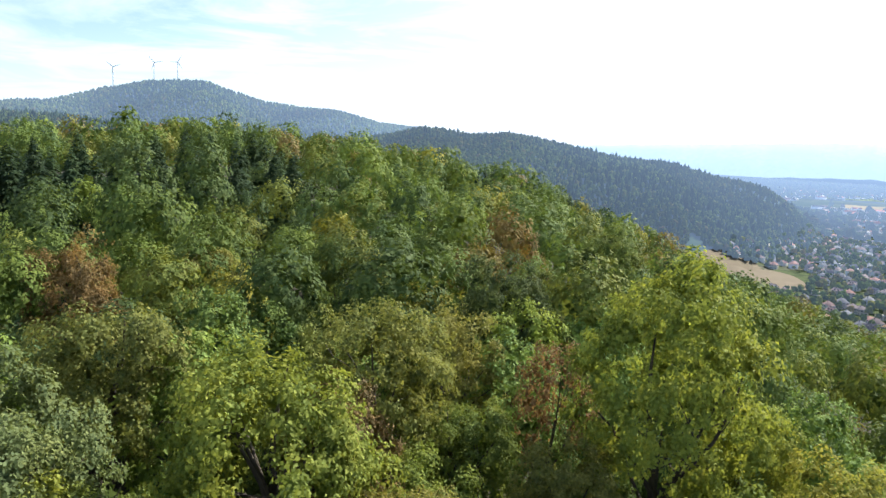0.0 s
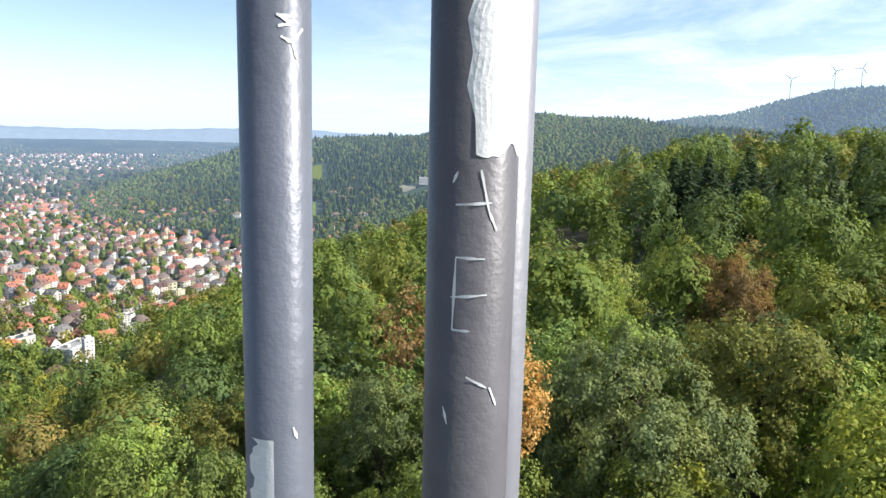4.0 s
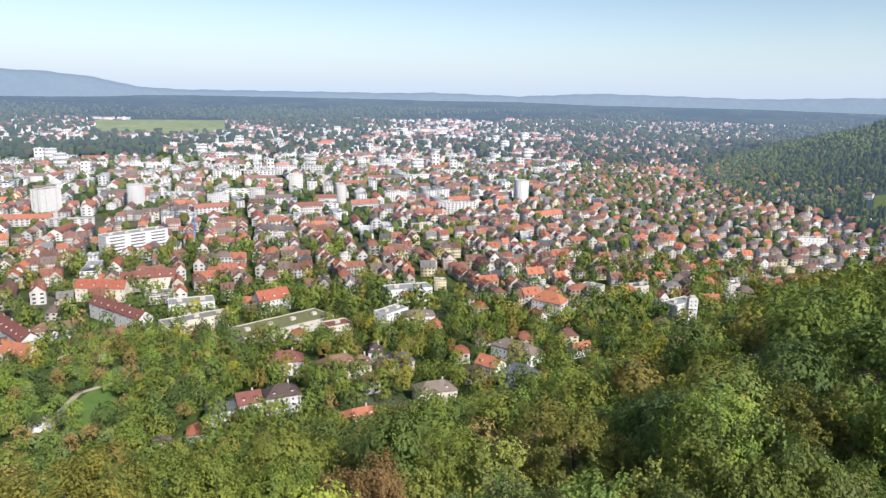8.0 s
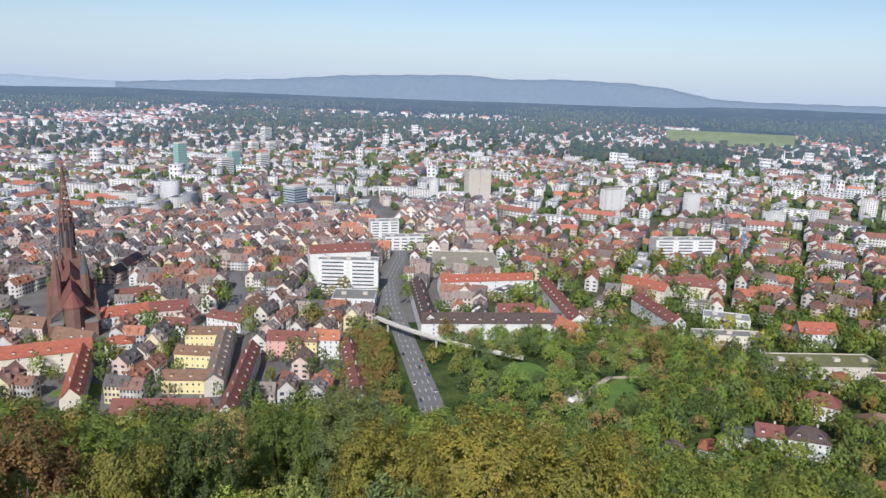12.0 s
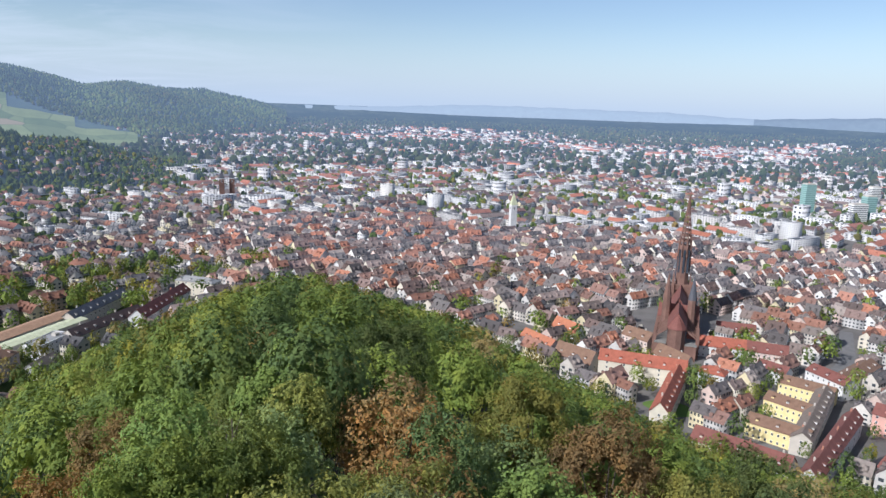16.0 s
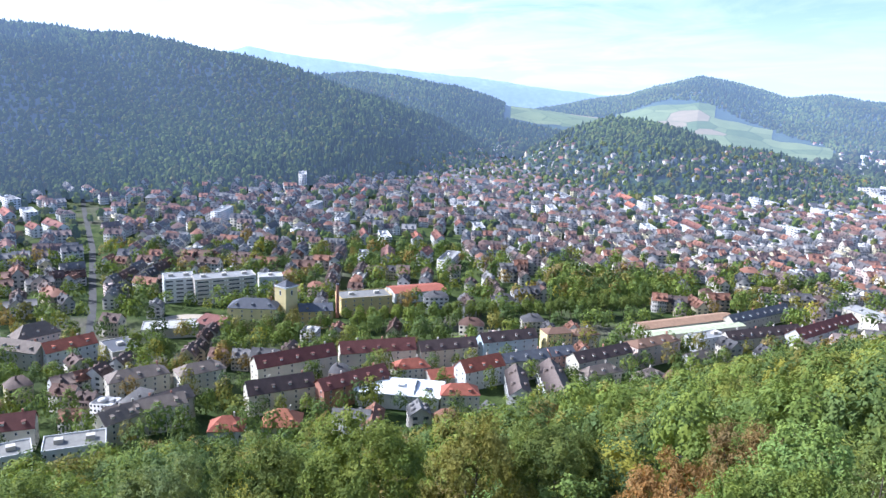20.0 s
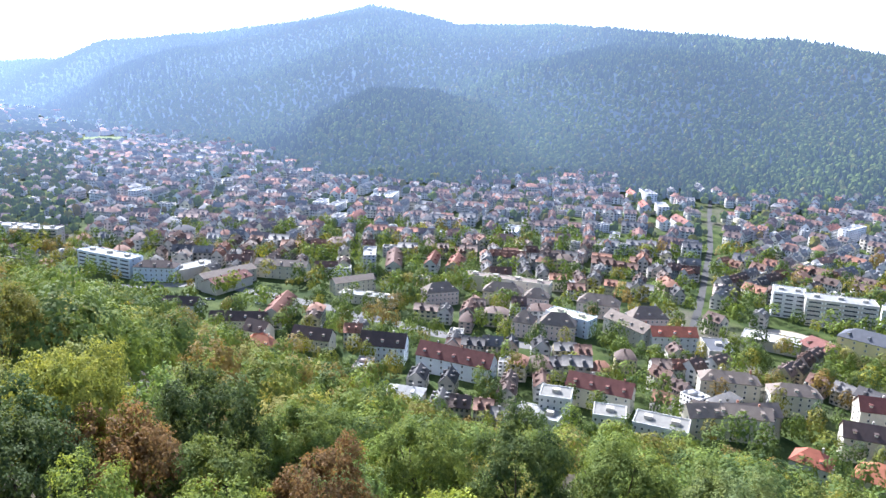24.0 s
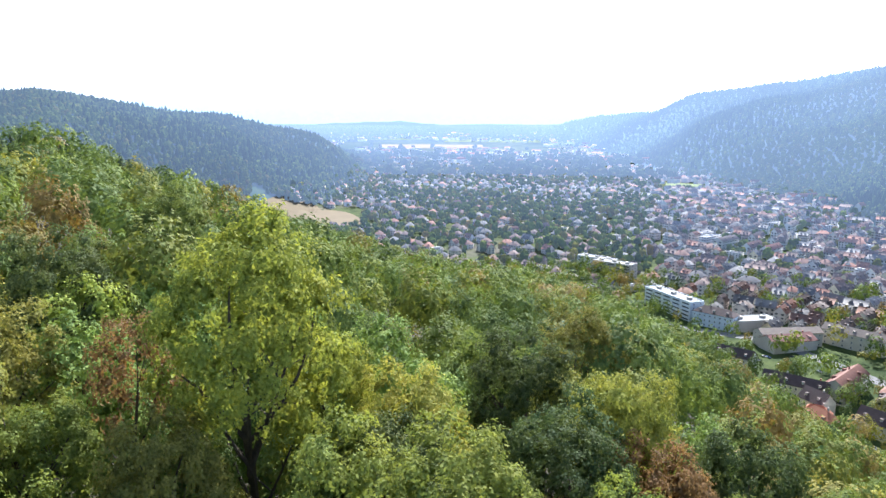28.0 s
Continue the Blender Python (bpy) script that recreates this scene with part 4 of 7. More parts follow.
def lay_out_town():
    rs = np.random.RandomState(21)
    out = []
    for (y0, y1), phi, (bu, bv) in (((50, 136), 0.42, (74, 56)), ((136, 207), 0.82, (80, 54)), ((207, 262), -0.5, (84, 60)), ((262, 342), 0.15, (92, 62))):
        c, s = math.cos(phi), math.sin(phi)
        iu, iv = np.meshgrid(np.arange(-46, 47), np.arange(-70, 71))
        bx, by = (iu * bu * c - iv * bv * s).ravel(), (iu * bu * s + iv * bv * c).ravel()
        r, yaw = np.hypot(bx, by), np.degrees(np.arctan2(-bx, by)) % 360
        ok = (r > 300) & (r < 3900) & (yaw >= y0) & (yaw < y1)
        bx, by, r, yaw = bx[ok], by[ok], r[ok], yaw[ok]
        qs = quarter(bx, by)
        for x0, yy0, rr, q in zip(bx[qs > 0], by[qs > 0], r[qs > 0], qs[qs > 0]):
            lots = []
            tilt = rs.normal() * 0.12
            if q in (1, 3, 6) or (q == 4 and rs.rand() < 0.35):
                fill = {1: 0.92, 6: 0.7, 3: 0.6, 4: 0.6}[q]
                for side in range(4):
                    along, across = (bu, bv) if side % 2 == 0 else (bv, bu)
                    for k in range(int((along - 9) / 13)):
                        if rs.rand() > fill:
                            continue
                        a, o = -along / 2 + 9 + 13 * (k + 0.1 + 0.3 * rs.rand()), across / 2 - rs.uniform(9, 12)
                        u, v = ((a, -o), (o, a), (-a, o), (-o, -a))[side]
                        lots.append((u, v, (side % 2) * 1.5708, rs.uniform(10, 15) + (7 if rs.rand() < 0.3 else 0), rs.uniform(9, 12)))
                if q == 1:
                    # closed rows: whole sides under one roof
                    lots = []
                    for side in range(4):
                        along, across = (bu, bv) if side % 2 == 0 else (bv - 20, bu)
                        a = -along / 2 + 3
                        while a < along / 2 - 8:
                            l = min(rs.uniform(8, 21), along / 2 - 2 - a)
                            o = across / 2 - rs.uniform(8.5, 10)
                            m = a + l / 2
                            u, v = ((m, -o), (o, m), (-m, o), (-o, -m))[side]
                            if l > 6:
                                # every fourth house turns its gable to the street
                                if rs.rand() < 0.26 and l < 15:
                                    lots.append((u, v, (side % 2 + 1) * 1.5708, rs.uniform(11, 14), l + 0.3))
                                elif rs.rand() < 0.93:
                                    lots.append((u, v, (side % 2) * 1.5708, l + 0.4, rs.uniform(9.5, 12.5)))
                            a += l
                if q == 1 and rs.rand() < 0.6:
                    lots.append((rs.uniform(-12, 12), 0, 0, rs.uniform(12, 20), 9))
                if q in (3, 6) and rs.rand() < 0.14:
                    lots = [(0, -8, 0, rs.uniform(34, 55), rs.uniform(12, 16)), (0, 16, 0, rs.uniform(25, 40), rs.uniform(10, 13))]
            elif q == 2:
                for k in range(4 if rr < 640 else 6):
                    if rs.rand() < (0.25 if rr < 800 else 0.08):
                        continue
                    lots.append(((k % 2 - 0.5) * bu * 0.5 + rs.uniform(-8, 8), (k // 2 - (0.5 if rr < 640 else 1.0)) * bv * (0.5 if rr < 640 else 0.34) + rs.uniform(-4, 4), rs.choice([0, 1.57]) + rs.normal() * 0.2, rs.uniform(10, 15), rs.uniform(9, 11.5)))
            elif q == 4:
                for k in range(rs.randint(1, 3)):
                    lots.append((rs.uniform(-12, 12), (k - 0.5) * 26, rs.choice([0, 0, 1.57]), rs.uniform(28, 60), rs.uniform(12, 18)))
            elif rs.rand() < 0.75:
                for k in range(3):
                    lots.append((rs.uniform(-24, 24), rs.uniform(-20, 20), rs.choice([0, 1.57]), rs.uniform(14, 60), rs.uniform(10, 16)))
            ct, st = math.cos(phi + tilt), math.sin(phi + tilt)
            sc = rr / float(far_scale(rr))
            for u, v, turn, w, d in lots:
                big = w > 24 and q != 1
                if big:
                    k = rs.choice([4, 5, 6, 7], p=[0.36, 0.27, 0.33, 0.04] if q == 4 else [0.3, 0.1, 0.6, 0.0])
                    h = {4: rs.uniform(9, 14), 5: rs.uniform(13, 19), 6: rs.uniform(9, 12), 7: rs.uniform(24, 38)}[k]
                    w = 24 if k == 7 else w
                    rh = rs.uniform(4, 5.5) if k == 6 else 1.6
                    wall, roof = WALLS[rs.choice([0, 1, 1, 4])], ROOFS["red" if k == 6 else "flat"]
                else:
                    k = {1: 0 if w < 12 else 1, 2: rs.choice([2, 3, 0, 4], p=[0.4, 0.2, 0.3, 0.1])}.get(q, rs.choice([0, 1, 3, 4], p=[0.42, 0.34, 0.14, 0.1]))
                    h = {2: rs.uniform(5, 8), 1: rs.uniform(7.5, 13)}.get(q, rs.uniform(8, 11.5))
                    rh = d * rs.uniform(0.36, 0.55) if q == 1 else (rs.uniform(3.6, 5.5) if k != 4 else 1.4)
                    wall, roof = WALLS[rs.randint(len(WALLS))], ROOFS["flat" if k == 4 else ("old" if q == 1 else ("red" if phi == 0.42 and rs.rand() < 0.7 else "mix"))]
                roof = roof[rs.randint(len(roof))] * (rs.uniform(1.1, 2.1) if q == 1 else rs.uniform(0.8, 1.3)) 
                out.append((k, x0 + u * ct - v * st, yy0 + u * st + v * ct, 0, w, d, h, rh, phi + tilt + turn, sc, *(wall * (rs.uniform(0.95, 1.25) if q == 1 else rs.uniform(0.75, 1.1))), *roof))
    rows = np.array(out)
    x, y = bend(rows[:, 1], rows[:, 2])
    # bent streets turn their houses with them
    x2, y2 = bend(rows[:, 1] + 5, rows[:, 2])
    rows[:, 8] += np.arctan2(y2 - y, x2 - x)
    rows[:, 1], rows[:, 2] = x, y
    rows[:, 3] = ground_z(x, y)
    qq, r, yaw = quarter(x, y), np.hypot(x, y), np.degrees(np.arctan2(-x, y)) % 360
    keep = np.where(r > 1900, 0.8, 1.0)
    keep = np.where((yaw > 333) & (r < 1300), 0.4, keep)
    keep = np.where((r < 640) & (qq == 2), 0.55, np.where((r < 620) & (qq == 6), 0.55, keep))
    ok = (qq > 0) & ~taken(x, y, 2) & ~taken(x, y, 1) & (rs.rand(len(x)) < keep)
    rows = rows[ok]
    # far off, windows no longer show
    far = np.hypot(rows[:, 1], rows[:, 2]) > 1350
    rows[:, 0] = np.where(far, np.array([8, 8, 9, 9, 10, 10, 8, 10])[rows[:, 0].astype(int)], rows[:, 0])
    return rows


# ---- buildings that can be told apart ----
def part(name, bm, mat, parent=None, label="", smooth=False):
    me = bpy.data.meshes.new(name)
    bm.to_mesh(me)
    bm.free()
    for m in mat if isinstance(mat, (list, tuple)) else [mat]:
        me.materials.append(m)
    if smooth:
        for p in me.polygons:
            p.use_smooth = True
    ob = new(name, me)
    if parent is not None:
        ob.parent = parent
    return tagged(ob, label)


def piece(name, V, F, mat, parent=None, label=""):
    me = bpy.data.meshes.new(name)
    me.from_pydata(V, [], F)
    for m in mat if isinstance(mat, (list, tuple)) else [mat]:
        me.materials.append(m)
    ob = new(name, me)
    ob.parent = parent
    return tagged(ob, label)


def box_vf(x0, x1, y0, y1, z0, z1):
    V = [(x, y, z) for z in (z0, z1) for x, y in ((x0, y0), (x1, y0), (x1, y1), (x0, y1))]
    return V, [(3, 2, 1, 0), (4, 5, 6, 7)] + [(i, (i + 1) % 4, 4 + (i + 1) % 4, 4 + i) for i in range(4)]


PAINT = {"cream": (0.62, 0.57, 0.46), "white": (0.62, 0.615, 0.595), "yellow": (0.72, 0.6, 0.3), "ochre": (0.6, 0.45, 0.2), "stone": (0.5, 0.46, 0.4), "pink": (0.62, 0.5, 0.44), "rose": (0.62, 0.36, 0.3), "brick": (0.42, 0.2, 0.14), "blue": (0.42, 0.5, 0.54), "bluish": (0.68, 0.72, 0.76)}
TILE = {"red": (0.33, 0.105, 0.065), "maroon": (0.19, 0.075, 0.06), "brown": (0.2, 0.12, 0.08), "greybrown": (0.2, 0.16, 0.13), "orange": (0.4, 0.155, 0.085), "darkbrown": (0.085, 0.06, 0.055), "darkred": (0.16, 0.06, 0.05), "slate": (0.1, 0.105, 0.12), "grey": (0.27, 0.27, 0.26), "greyflat": (0.21, 0.205, 0.185), "gravel": (0.3, 0.27, 0.2), "mossy": (0.16, 0.16, 0.07), "ochrebrown": (0.34, 0.21, 0.13), "palegreen": (0.5, 0.52, 0.34), "pale": (0.42, 0.41, 0.38)}
WALL_MAT = {k: plain("wall_" + k, v, 0.85, var=0.16, scale=0.25, fine=1.4) for k, v in PAINT.items()}
TILE_MAT = {k: plain("tiles_" + k, v, 0.8, var=0.35, scale=0.35, fine=2.2, bumpy=0.3) for k, v in TILE.items()}
M_FRAME = plain("white_window_frame", (0.75, 0.75, 0.73), 0.5, var=0.08)
M_PANE = plain("window_pane", (0.05, 0.06, 0.075), 0.1, var=0.4, scale=0.2)
M_SAND = plain("red_sandstone", (0.2, 0.115, 0.09), 0.9, var=0.5, scale=0.12, fine=0.9, bumpy=0.4)


def window_mesh():
    me = bpy.data.meshes.new("window")
    V, F = box_vf(-0.5, 0.5, -0.05, 0.06, 0, 1)
    P, Q = box_vf(-0.40, 0.40, -0.11, -0.04, 0.09, 0.9)
    me.from_pydata(V + P, [], F + [tuple(i + 8 for i in f) for f in Q])
    me.materials.append(M_FRAME)
    me.materials.append(M_PANE)
    me.polygons.foreach_set("material_index", [0] * 6 + [1] * 6)
    return me


WINDOW = window_mesh()
WORDS = {"f": "flat-roofed", "g": "gabled", "h": "hip-roofed"}
KIND = {"convent": "convent wing", "house": "town house", "office": "office block", "store": "store", "barracks": "long perimeter block", "hospital": "hospital block", "tower_block": "high-rise block", "parking_hall": "parking hall", "villa": "villa", "school": "school building", "apartment": "apartment house", "hall": "low hall", "hotel": "hotel", "brewery": "brewery building", "car_park": "multi-storey car park", "flat_block": "modern apartment block"}


def building(x0, y0, x1, y1, h, d, rh, roof, wall, tile, what):
    """A building whose street front runs from (x0, y0) to (x1, y1); the rest lies behind, away from the tower."""
    cx, cy = (x0 + x1) / 2, (y0 + y1) / 2
    w = max(math.hypot(x1 - x0, y1 - y0), 7)
    ux, uy = (x1 - x0) / w, (y1 - y0) / w
    if -uy * cx + ux * cy < 0:
        ux, uy = -ux, -uy
    turn = math.atan2(uy, ux)
    mx, my = cx - uy * d / 2, cy + ux * d / 2
    take(mx, my, w + 3, d + 3, turn)
    root = new(what)
    root.matrix_world = Matrix.Translation((mx, my, float(ground_z(mx, my)))) @ Matrix.Rotation(turn, 4, "Z")
    tagged(root, f"{wall} {WORDS[roof]} {KIND[what]} with {'a ' + tile + ' flat roof' if roof == 'f' else tile + ' roof tiles'}", KIND[what].split()[-1])
    a, b, wm, tm = w / 2, d / 2, WALL_MAT[wall], TILE_MAT[tile]
    o, e = 0.5, 0.28
    V, F = box_vf(-a, a, -b, b, -3, h)
    if roof == "g":
        V += [(-a, 0, h + rh), (a, 0, h + rh)]
        F += [(7, 4, 8), (5, 6, 9)]
    piece("wall", V, F, wm, root)
    if roof == "g":
        for s in (-1, 1):
            k = rh / b
            V = [(-a - o, s * (b + o), h - o * k), (a + o, s * (b + o), h - o * k), (a + o, 0, h + rh), (-a - o, 0, h + rh)]
            V += [(x, y, z + e) for x, y, z in V]
            piece("roof", V, [(3, 2, 1, 0), (4, 5, 6, 7), (0, 1, 5, 4), (1, 2, 6, 5), (2, 3, 7, 6), (3, 0, 4, 7)], tm, root)
    elif roof == "h":
        g = max(a - b, a * 0.15)
        V = [(-a - o, -b - o, h), (a + o, -b - o, h), (a + o, b + o, h), (-a - o, b + o, h), (-a - o, -b - o, h + e), (a + o, -b - o, h + e), (a + o, b + o, h + e), (-a - o, b + o, h + e), (-g, 0, h + rh), (g, 0, h + rh)]
        piece("roof", V, [(3, 2, 1, 0), (0, 1, 5, 4), (1, 2, 6, 5), (2, 3, 7, 6), (3, 0, 4, 7), (4, 5, 9, 8), (6, 7, 8, 9), (5, 6, 9), (7, 4, 8)], tm, root)
    else:
        V, F = box_vf(-a + 0.5, a - 0.5, -b + 0.5, b - 0.5, h - 0.2, h + 0.12)
        piece("roof", V, F, tm, root)
        for p, q, r, s in ((-a, a, -b, -b + 0.4), (-a, a, b - 0.4, b), (-a, -a + 0.4, -b + 0.4, b - 0.4), (a - 0.4, a, -b + 0.4, b - 0.4)):
            V, F = box_vf(p, q, r, s, h + 0.01, h + 0.7)
            piece("parapet", V, F, wm, root)
        for k in range(1 + int(w / 22)):
            px = -a + w * (k + 0.5) / (1 + int(w / 22))
            V, F = box_vf(px - 2.0, px + 2.0, -1.6, 1.8, h + 0.1, h + 2.2)
            piece("roof_housing", V, F, WALL_MAT["stone"], root)
    n = max(2, int(w / 9))
    if roof != "f" and rh >= 4:
        for k in range(n):
            px = -a + w * (k + 0.5) / n
            V, F = box_vf(px - 0.75, px + 0.75, -b * 0.74, -b * 0.25, h + rh * 0.2, h + rh * 0.26 + 1.5)
            V2 = [(px - 1.0, -b * 0.82, h + rh * 0.26 + 1.5), (px + 1.0, -b * 0.82, h + rh * 0.26 + 1.5), (px + 1.0, -b * 0.2, h + rh * 0.26 + 1.8), (px - 1.0, -b * 0.2, h + rh * 0.26 + 1.8)]
            V2 += [(x, y, z + 0.2) for x, y, z in V2]
            dm = piece("dormer", V, F, WALL_MAT["white"] if k % 3 else wm, root)
            piece("dormer_roof", V2, [(3, 2, 1, 0), (4, 5, 6, 7), (0, 1, 5, 4), (1, 2, 6, 5), (2, 3, 7, 6), (3, 0, 4, 7)], tm, dm)
        for k in range(max(1, int(w / 16))):
            px = -a + w * (k + 0.7) / max(1, int(w / 16))
            V, F = box_vf(px - 0.45, px + 0.45, 0.5, 1.4, h + rh * 0.5, h + rh + 1.3)
            piece("chimney", V, F, WALL_MAT["brick" if k % 2 else "stone"], root)
    if what in ("hall", "parking_hall"):
        return root
    floors = max(1, int(h / 3.1))
    step = h / floors
    band = what in ("car_park", "office", "hospital")
    cols = max(2, int(w / (8 if band else 3.3)))
    while cols * floors > 26:
        cols = int(cols * 0.85)
    ww, wh = (w / cols * 0.9, 1.5) if band else (1.25, 1.7)
    for k in range(floors):
        z = k * step + 0.85
        for c in range(cols):
            win = new("window", WINDOW)
            win.parent = root
            win.matrix_basis = Matrix.Translation((-a + w * (c + 0.5) / cols, -b, z)) @ Matrix.Diagonal((ww, 1, wh, 1))
        for s in (-1, 1):
            for c in range(max(1, int(d / 6.5))):
                win = new("window", WINDOW)
                win.parent = root
                win.matrix_basis = Matrix.Translation((s * a, -b + d * (c + 0.5) / max(1, int(d / 6.5)), z)) @ Matrix.Rotation(s * math.pi / 2, 4, "Z") @ Matrix.Diagonal((1.25, 1, 1.7, 1))
    return root


building(-55, -486, -111, -472, 13, 13, 6, "g", "cream", "red", "convent")
building(-112, -474, -88, -405, 11, 11, 6, "g", "cream", "red", "convent")
building(-120, -479, -135, -471, 12, 12, 4, "h", "white", "red", "house")
building(-97, -388, -139, -358, 5, 14, 6, "g", "cream", "maroon", "house")
building(-132, -409, -159, -389, 9, 12, 4, "g", "yellow", "brown", "house")
building(-153, -446, -173, -427, 9, 12, 4, "g", "yellow", "brown", "house")
building(-172, -478, -199, -459, 9, 12, 4, "g", "yellow", "brown", "house")
building(-201, -461, -160, -385, 10, 11, 4, "g", "stone", "greybrown", "house")
building(-166, -508, -181, -493, 9, 11, 4, "g", "white", "maroon", "house")
building(-80, -562, -97, -545, 9, 12, 6, "g", "pink", "brown", "house")
building(-98, -523, -115, -497, 8, 10, 7, "g", "stone", "brown", "house")
building(-25, -571, -42, -551, 9, 12, 7, "g", "white", "orange", "house")
building(-0, -540, -22, -514, 8, 11, 6, "g", "pink", "orange", "house")
building(-25, -504, -49, -484, 9, 12, 8, "g", "stone", "brown", "house")
building(-127, -548, -169, -541, 9, 12, 6, "g", "white", "red", "house")
building(-169, -541, -196, -533, 9, 12, 6, "g", "pink", "maroon", "house")
building(-159, -589, -188, -584, 9, 12, 6, "g", "white", "maroon", "house")
building(-208, -426, -228, -409, 13, 12, 5, "g", "rose", "maroon", "house")
building(-227, -406, -232, -402, 14, 12, 4, "g", "yellow", "brown", "house")
building(-234, -405, -246, -396, 14, 12, 5, "g", "white", "orange", "house")
building(-247, -396, -203, -314, 12, 10, 5, "g", "stone", "maroon", "house")
building(-201, -421, -147, -339, 11, 10, 5, "g", "white", "maroon", "house")
building(-197, -501, -211, -474, 11, 14, 4, "g", "white", "maroon", "house")
building(-218, -479, -254, -519, 11, 14, 4, "g", "white", "brown", "house")
building(-186, -367, -189, -361, 8, 12, 6, "g", "white", "maroon", "house")
building(-315, -543, -357, -510, 30, 15, 0, "f", "white", "grey", "office")
building(-314, -554, -365, -534, 34, 14, 6, "g", "white", "maroon", "house")
building(-298, -492, -326, -470, 10, 30, 0, "f", "white", "greyflat", "store")
building(-316, -395, -403, -335, 13, 13, 6, "g", "white", "darkbrown", "barracks")
building(-376, -489, -317, -397, 13, 13, 6, "g", "white", "darkbrown", "barracks")
building(-476, -430, -413, -336, 13, 13, 5, "g", "white", "maroon", "barracks")
building(-400, -474, -477, -435, 13, 12, 5, "g", "white", "red", "barracks")
building(-391, -392, -416, -376, 9, 12, 5, "g", "white", "maroon", "house")
building(-507, -349, -475, -289, 12, 12, 5, "g", "white", "maroon", "house")
building(-543, -386, -549, -345, 12, 12, 6, "g", "cream", "red", "house")
building(-573, -362, -599, -324, 12, 12, 6, "g", "cream", "maroon", "house")
building(-443, -353, -459, -325, 8, 14, 5, "h", "white", "brown", "house")
building(-402, -366, -392, -317, 12, 12, 6, "g", "pink", "orange", "house")
building(-686, -447, -745, -410, 24, 18, 0, "f", "white", "grey", "hospital")
building(-797, -883, -838, -873, 48, 16, 0, "f", "stone", "grey", "tower_block")
building(-880, -664, -917, -659, 38, 16, 0, "f", "white", "grey", "tower_block")
building(-469, -686, -499, -672, 26, 18, 0, "f", "white", "grey", "office")
building(-463, -649, -510, -625, 15, 16, 0, "f", "white", "grey", "office")
building(-436, -529, -488, -489, 10, 70, 0, "f", "stone", "gravel", "parking_hall")
building(-512, -285, -530, -255, 12, 18, 0, "f", "white", "grey", "villa")
building(-469, -265, -507, -230, 11, 14, 0, "f", "cream", "greyflat", "villa")
building(-540, -221, -561, -203, 11, 14, 7, "g", "white", "red", "villa")
building(-463, -202, -525, -155, 8, 26, 0, "f", "stone", "mossy", "school")
building(-590, -126, -609, -90, 12, 18, 0, "f", "white", "grey", "villa")
building(-530, -114, -552, -101, 10, 14, 0, "f", "white", "grey", "villa")
building(-531, -100, -538, -77, 9, 14, 4, "h", "white", "greybrown", "villa")
building(-491, -149, -505, -134, 10, 14, 0, "f", "cream", "maroon", "villa")
building(-415, -130, -429, -110, 9, 14, 6, "h", "cream", "brown", "villa")
building(-431, -94, -441, -76, 9, 13, 5, "h", "stone", "slate", "villa")
building(-417, -167, -426, -146, 9, 14, 6, "h", "white", "maroon", "villa")
building(-363, -147, -374, -130, 10, 13, 6, "h", "white", "darkbrown", "villa")
building(-343, -173, -350, -159, 9, 12, 3, "h", "white", "slate", "villa")
building(-355, -160, -363, -149, 9, 12, 5, "g", "white", "maroon", "villa")
building(-351, -97, -363, -81, 7, 12, 4, "h", "white", "orange", "villa")
building(-391, -65, -401, -43, 8, 14, 5, "h", "cream", "greybrown", "villa")
building(-425, -113, -430, -102, 9, 12, 5, "h", "cream", "brown", "villa")
building(-449, -109, -451, -100, 9, 12, 5, "h", "white", "darkbrown", "villa")
building(-595, -3, -583, 21, 11, 15, 8, "h", "white", "orange", "villa")
building(-593, 114, -615, 137, 13, 14, 0, "f", "white", "grey", "villa")
building(-577, 122, -578, 128, 24, 6, 0, "f", "white", "grey", "villa")
building(-640, 146, -641, 161, 7, 11, 4, "g", "white", "orange", "villa")
building(-446, -37, -437, -23, 9, 12, 5, "g", "white", "orange", "villa")
building(-430, -20, -421, -0, 10, 14, 6, "h", "white", "slate", "villa")
building(-444, 29, -438, 38, 8, 10, 4, "h", "cream", "orange", "villa")
building(-489, 29, -499, 42, 6, 8, 4, "g", "white", "orange", "villa")
building(-652, 70, -643, 89, 8, 12, 5, "h", "white", "orange", "villa")
building(-659, 84, -669, 104, 9, 12, 0, "f", "stone", "slate", "villa")
building(-660, 41, -652, 58, 9, 12, 0, "f", "stone", "greyflat", "villa")
building(-483, -29, -465, -1, 9, 14, 5, "h", "white", "greybrown", "villa")
building(-680, -50, -665, -33, 9, 14, 5, "h", "ochre", "slate", "villa")
building(-943, 319, -948, 359, 10, 12, 0, "f", "white", "grey", "villa")
building(402, -130, 403, -182, 14, 13, 6, "g", "cream", "darkred", "apartment")
building(403, -185, 390, -233, 14, 13, 6, "g", "cream", "darkred", "apartment")
building(387, -235, 379, -275, 13, 12, 5, "g", "cream", "darkbrown", "apartment")
building(378, -279, 371, -321, 15, 12, 5, "g", "blue", "darkbrown", "apartment")
building(368, -327, 363, -346, 17, 12, 3, "h", "yellow", "brown", "apartment")
building(363, -347, 358, -368, 14, 12, 4, "h", "stone", "brown", "apartment")
building(343, -272, 339, -305, 14, 13, 4, "g", "cream", "slate", "apartment")
building(339, -307, 336, -325, 14, 13, 4, "g", "rose", "slate", "apartment")
building(322, -315, 321, -363, 14, 13, 5, "g", "cream", "darkbrown", "apartment")
building(312, -314, 310, -342, 8, 12, 5, "h", "stone", "greybrown", "apartment")
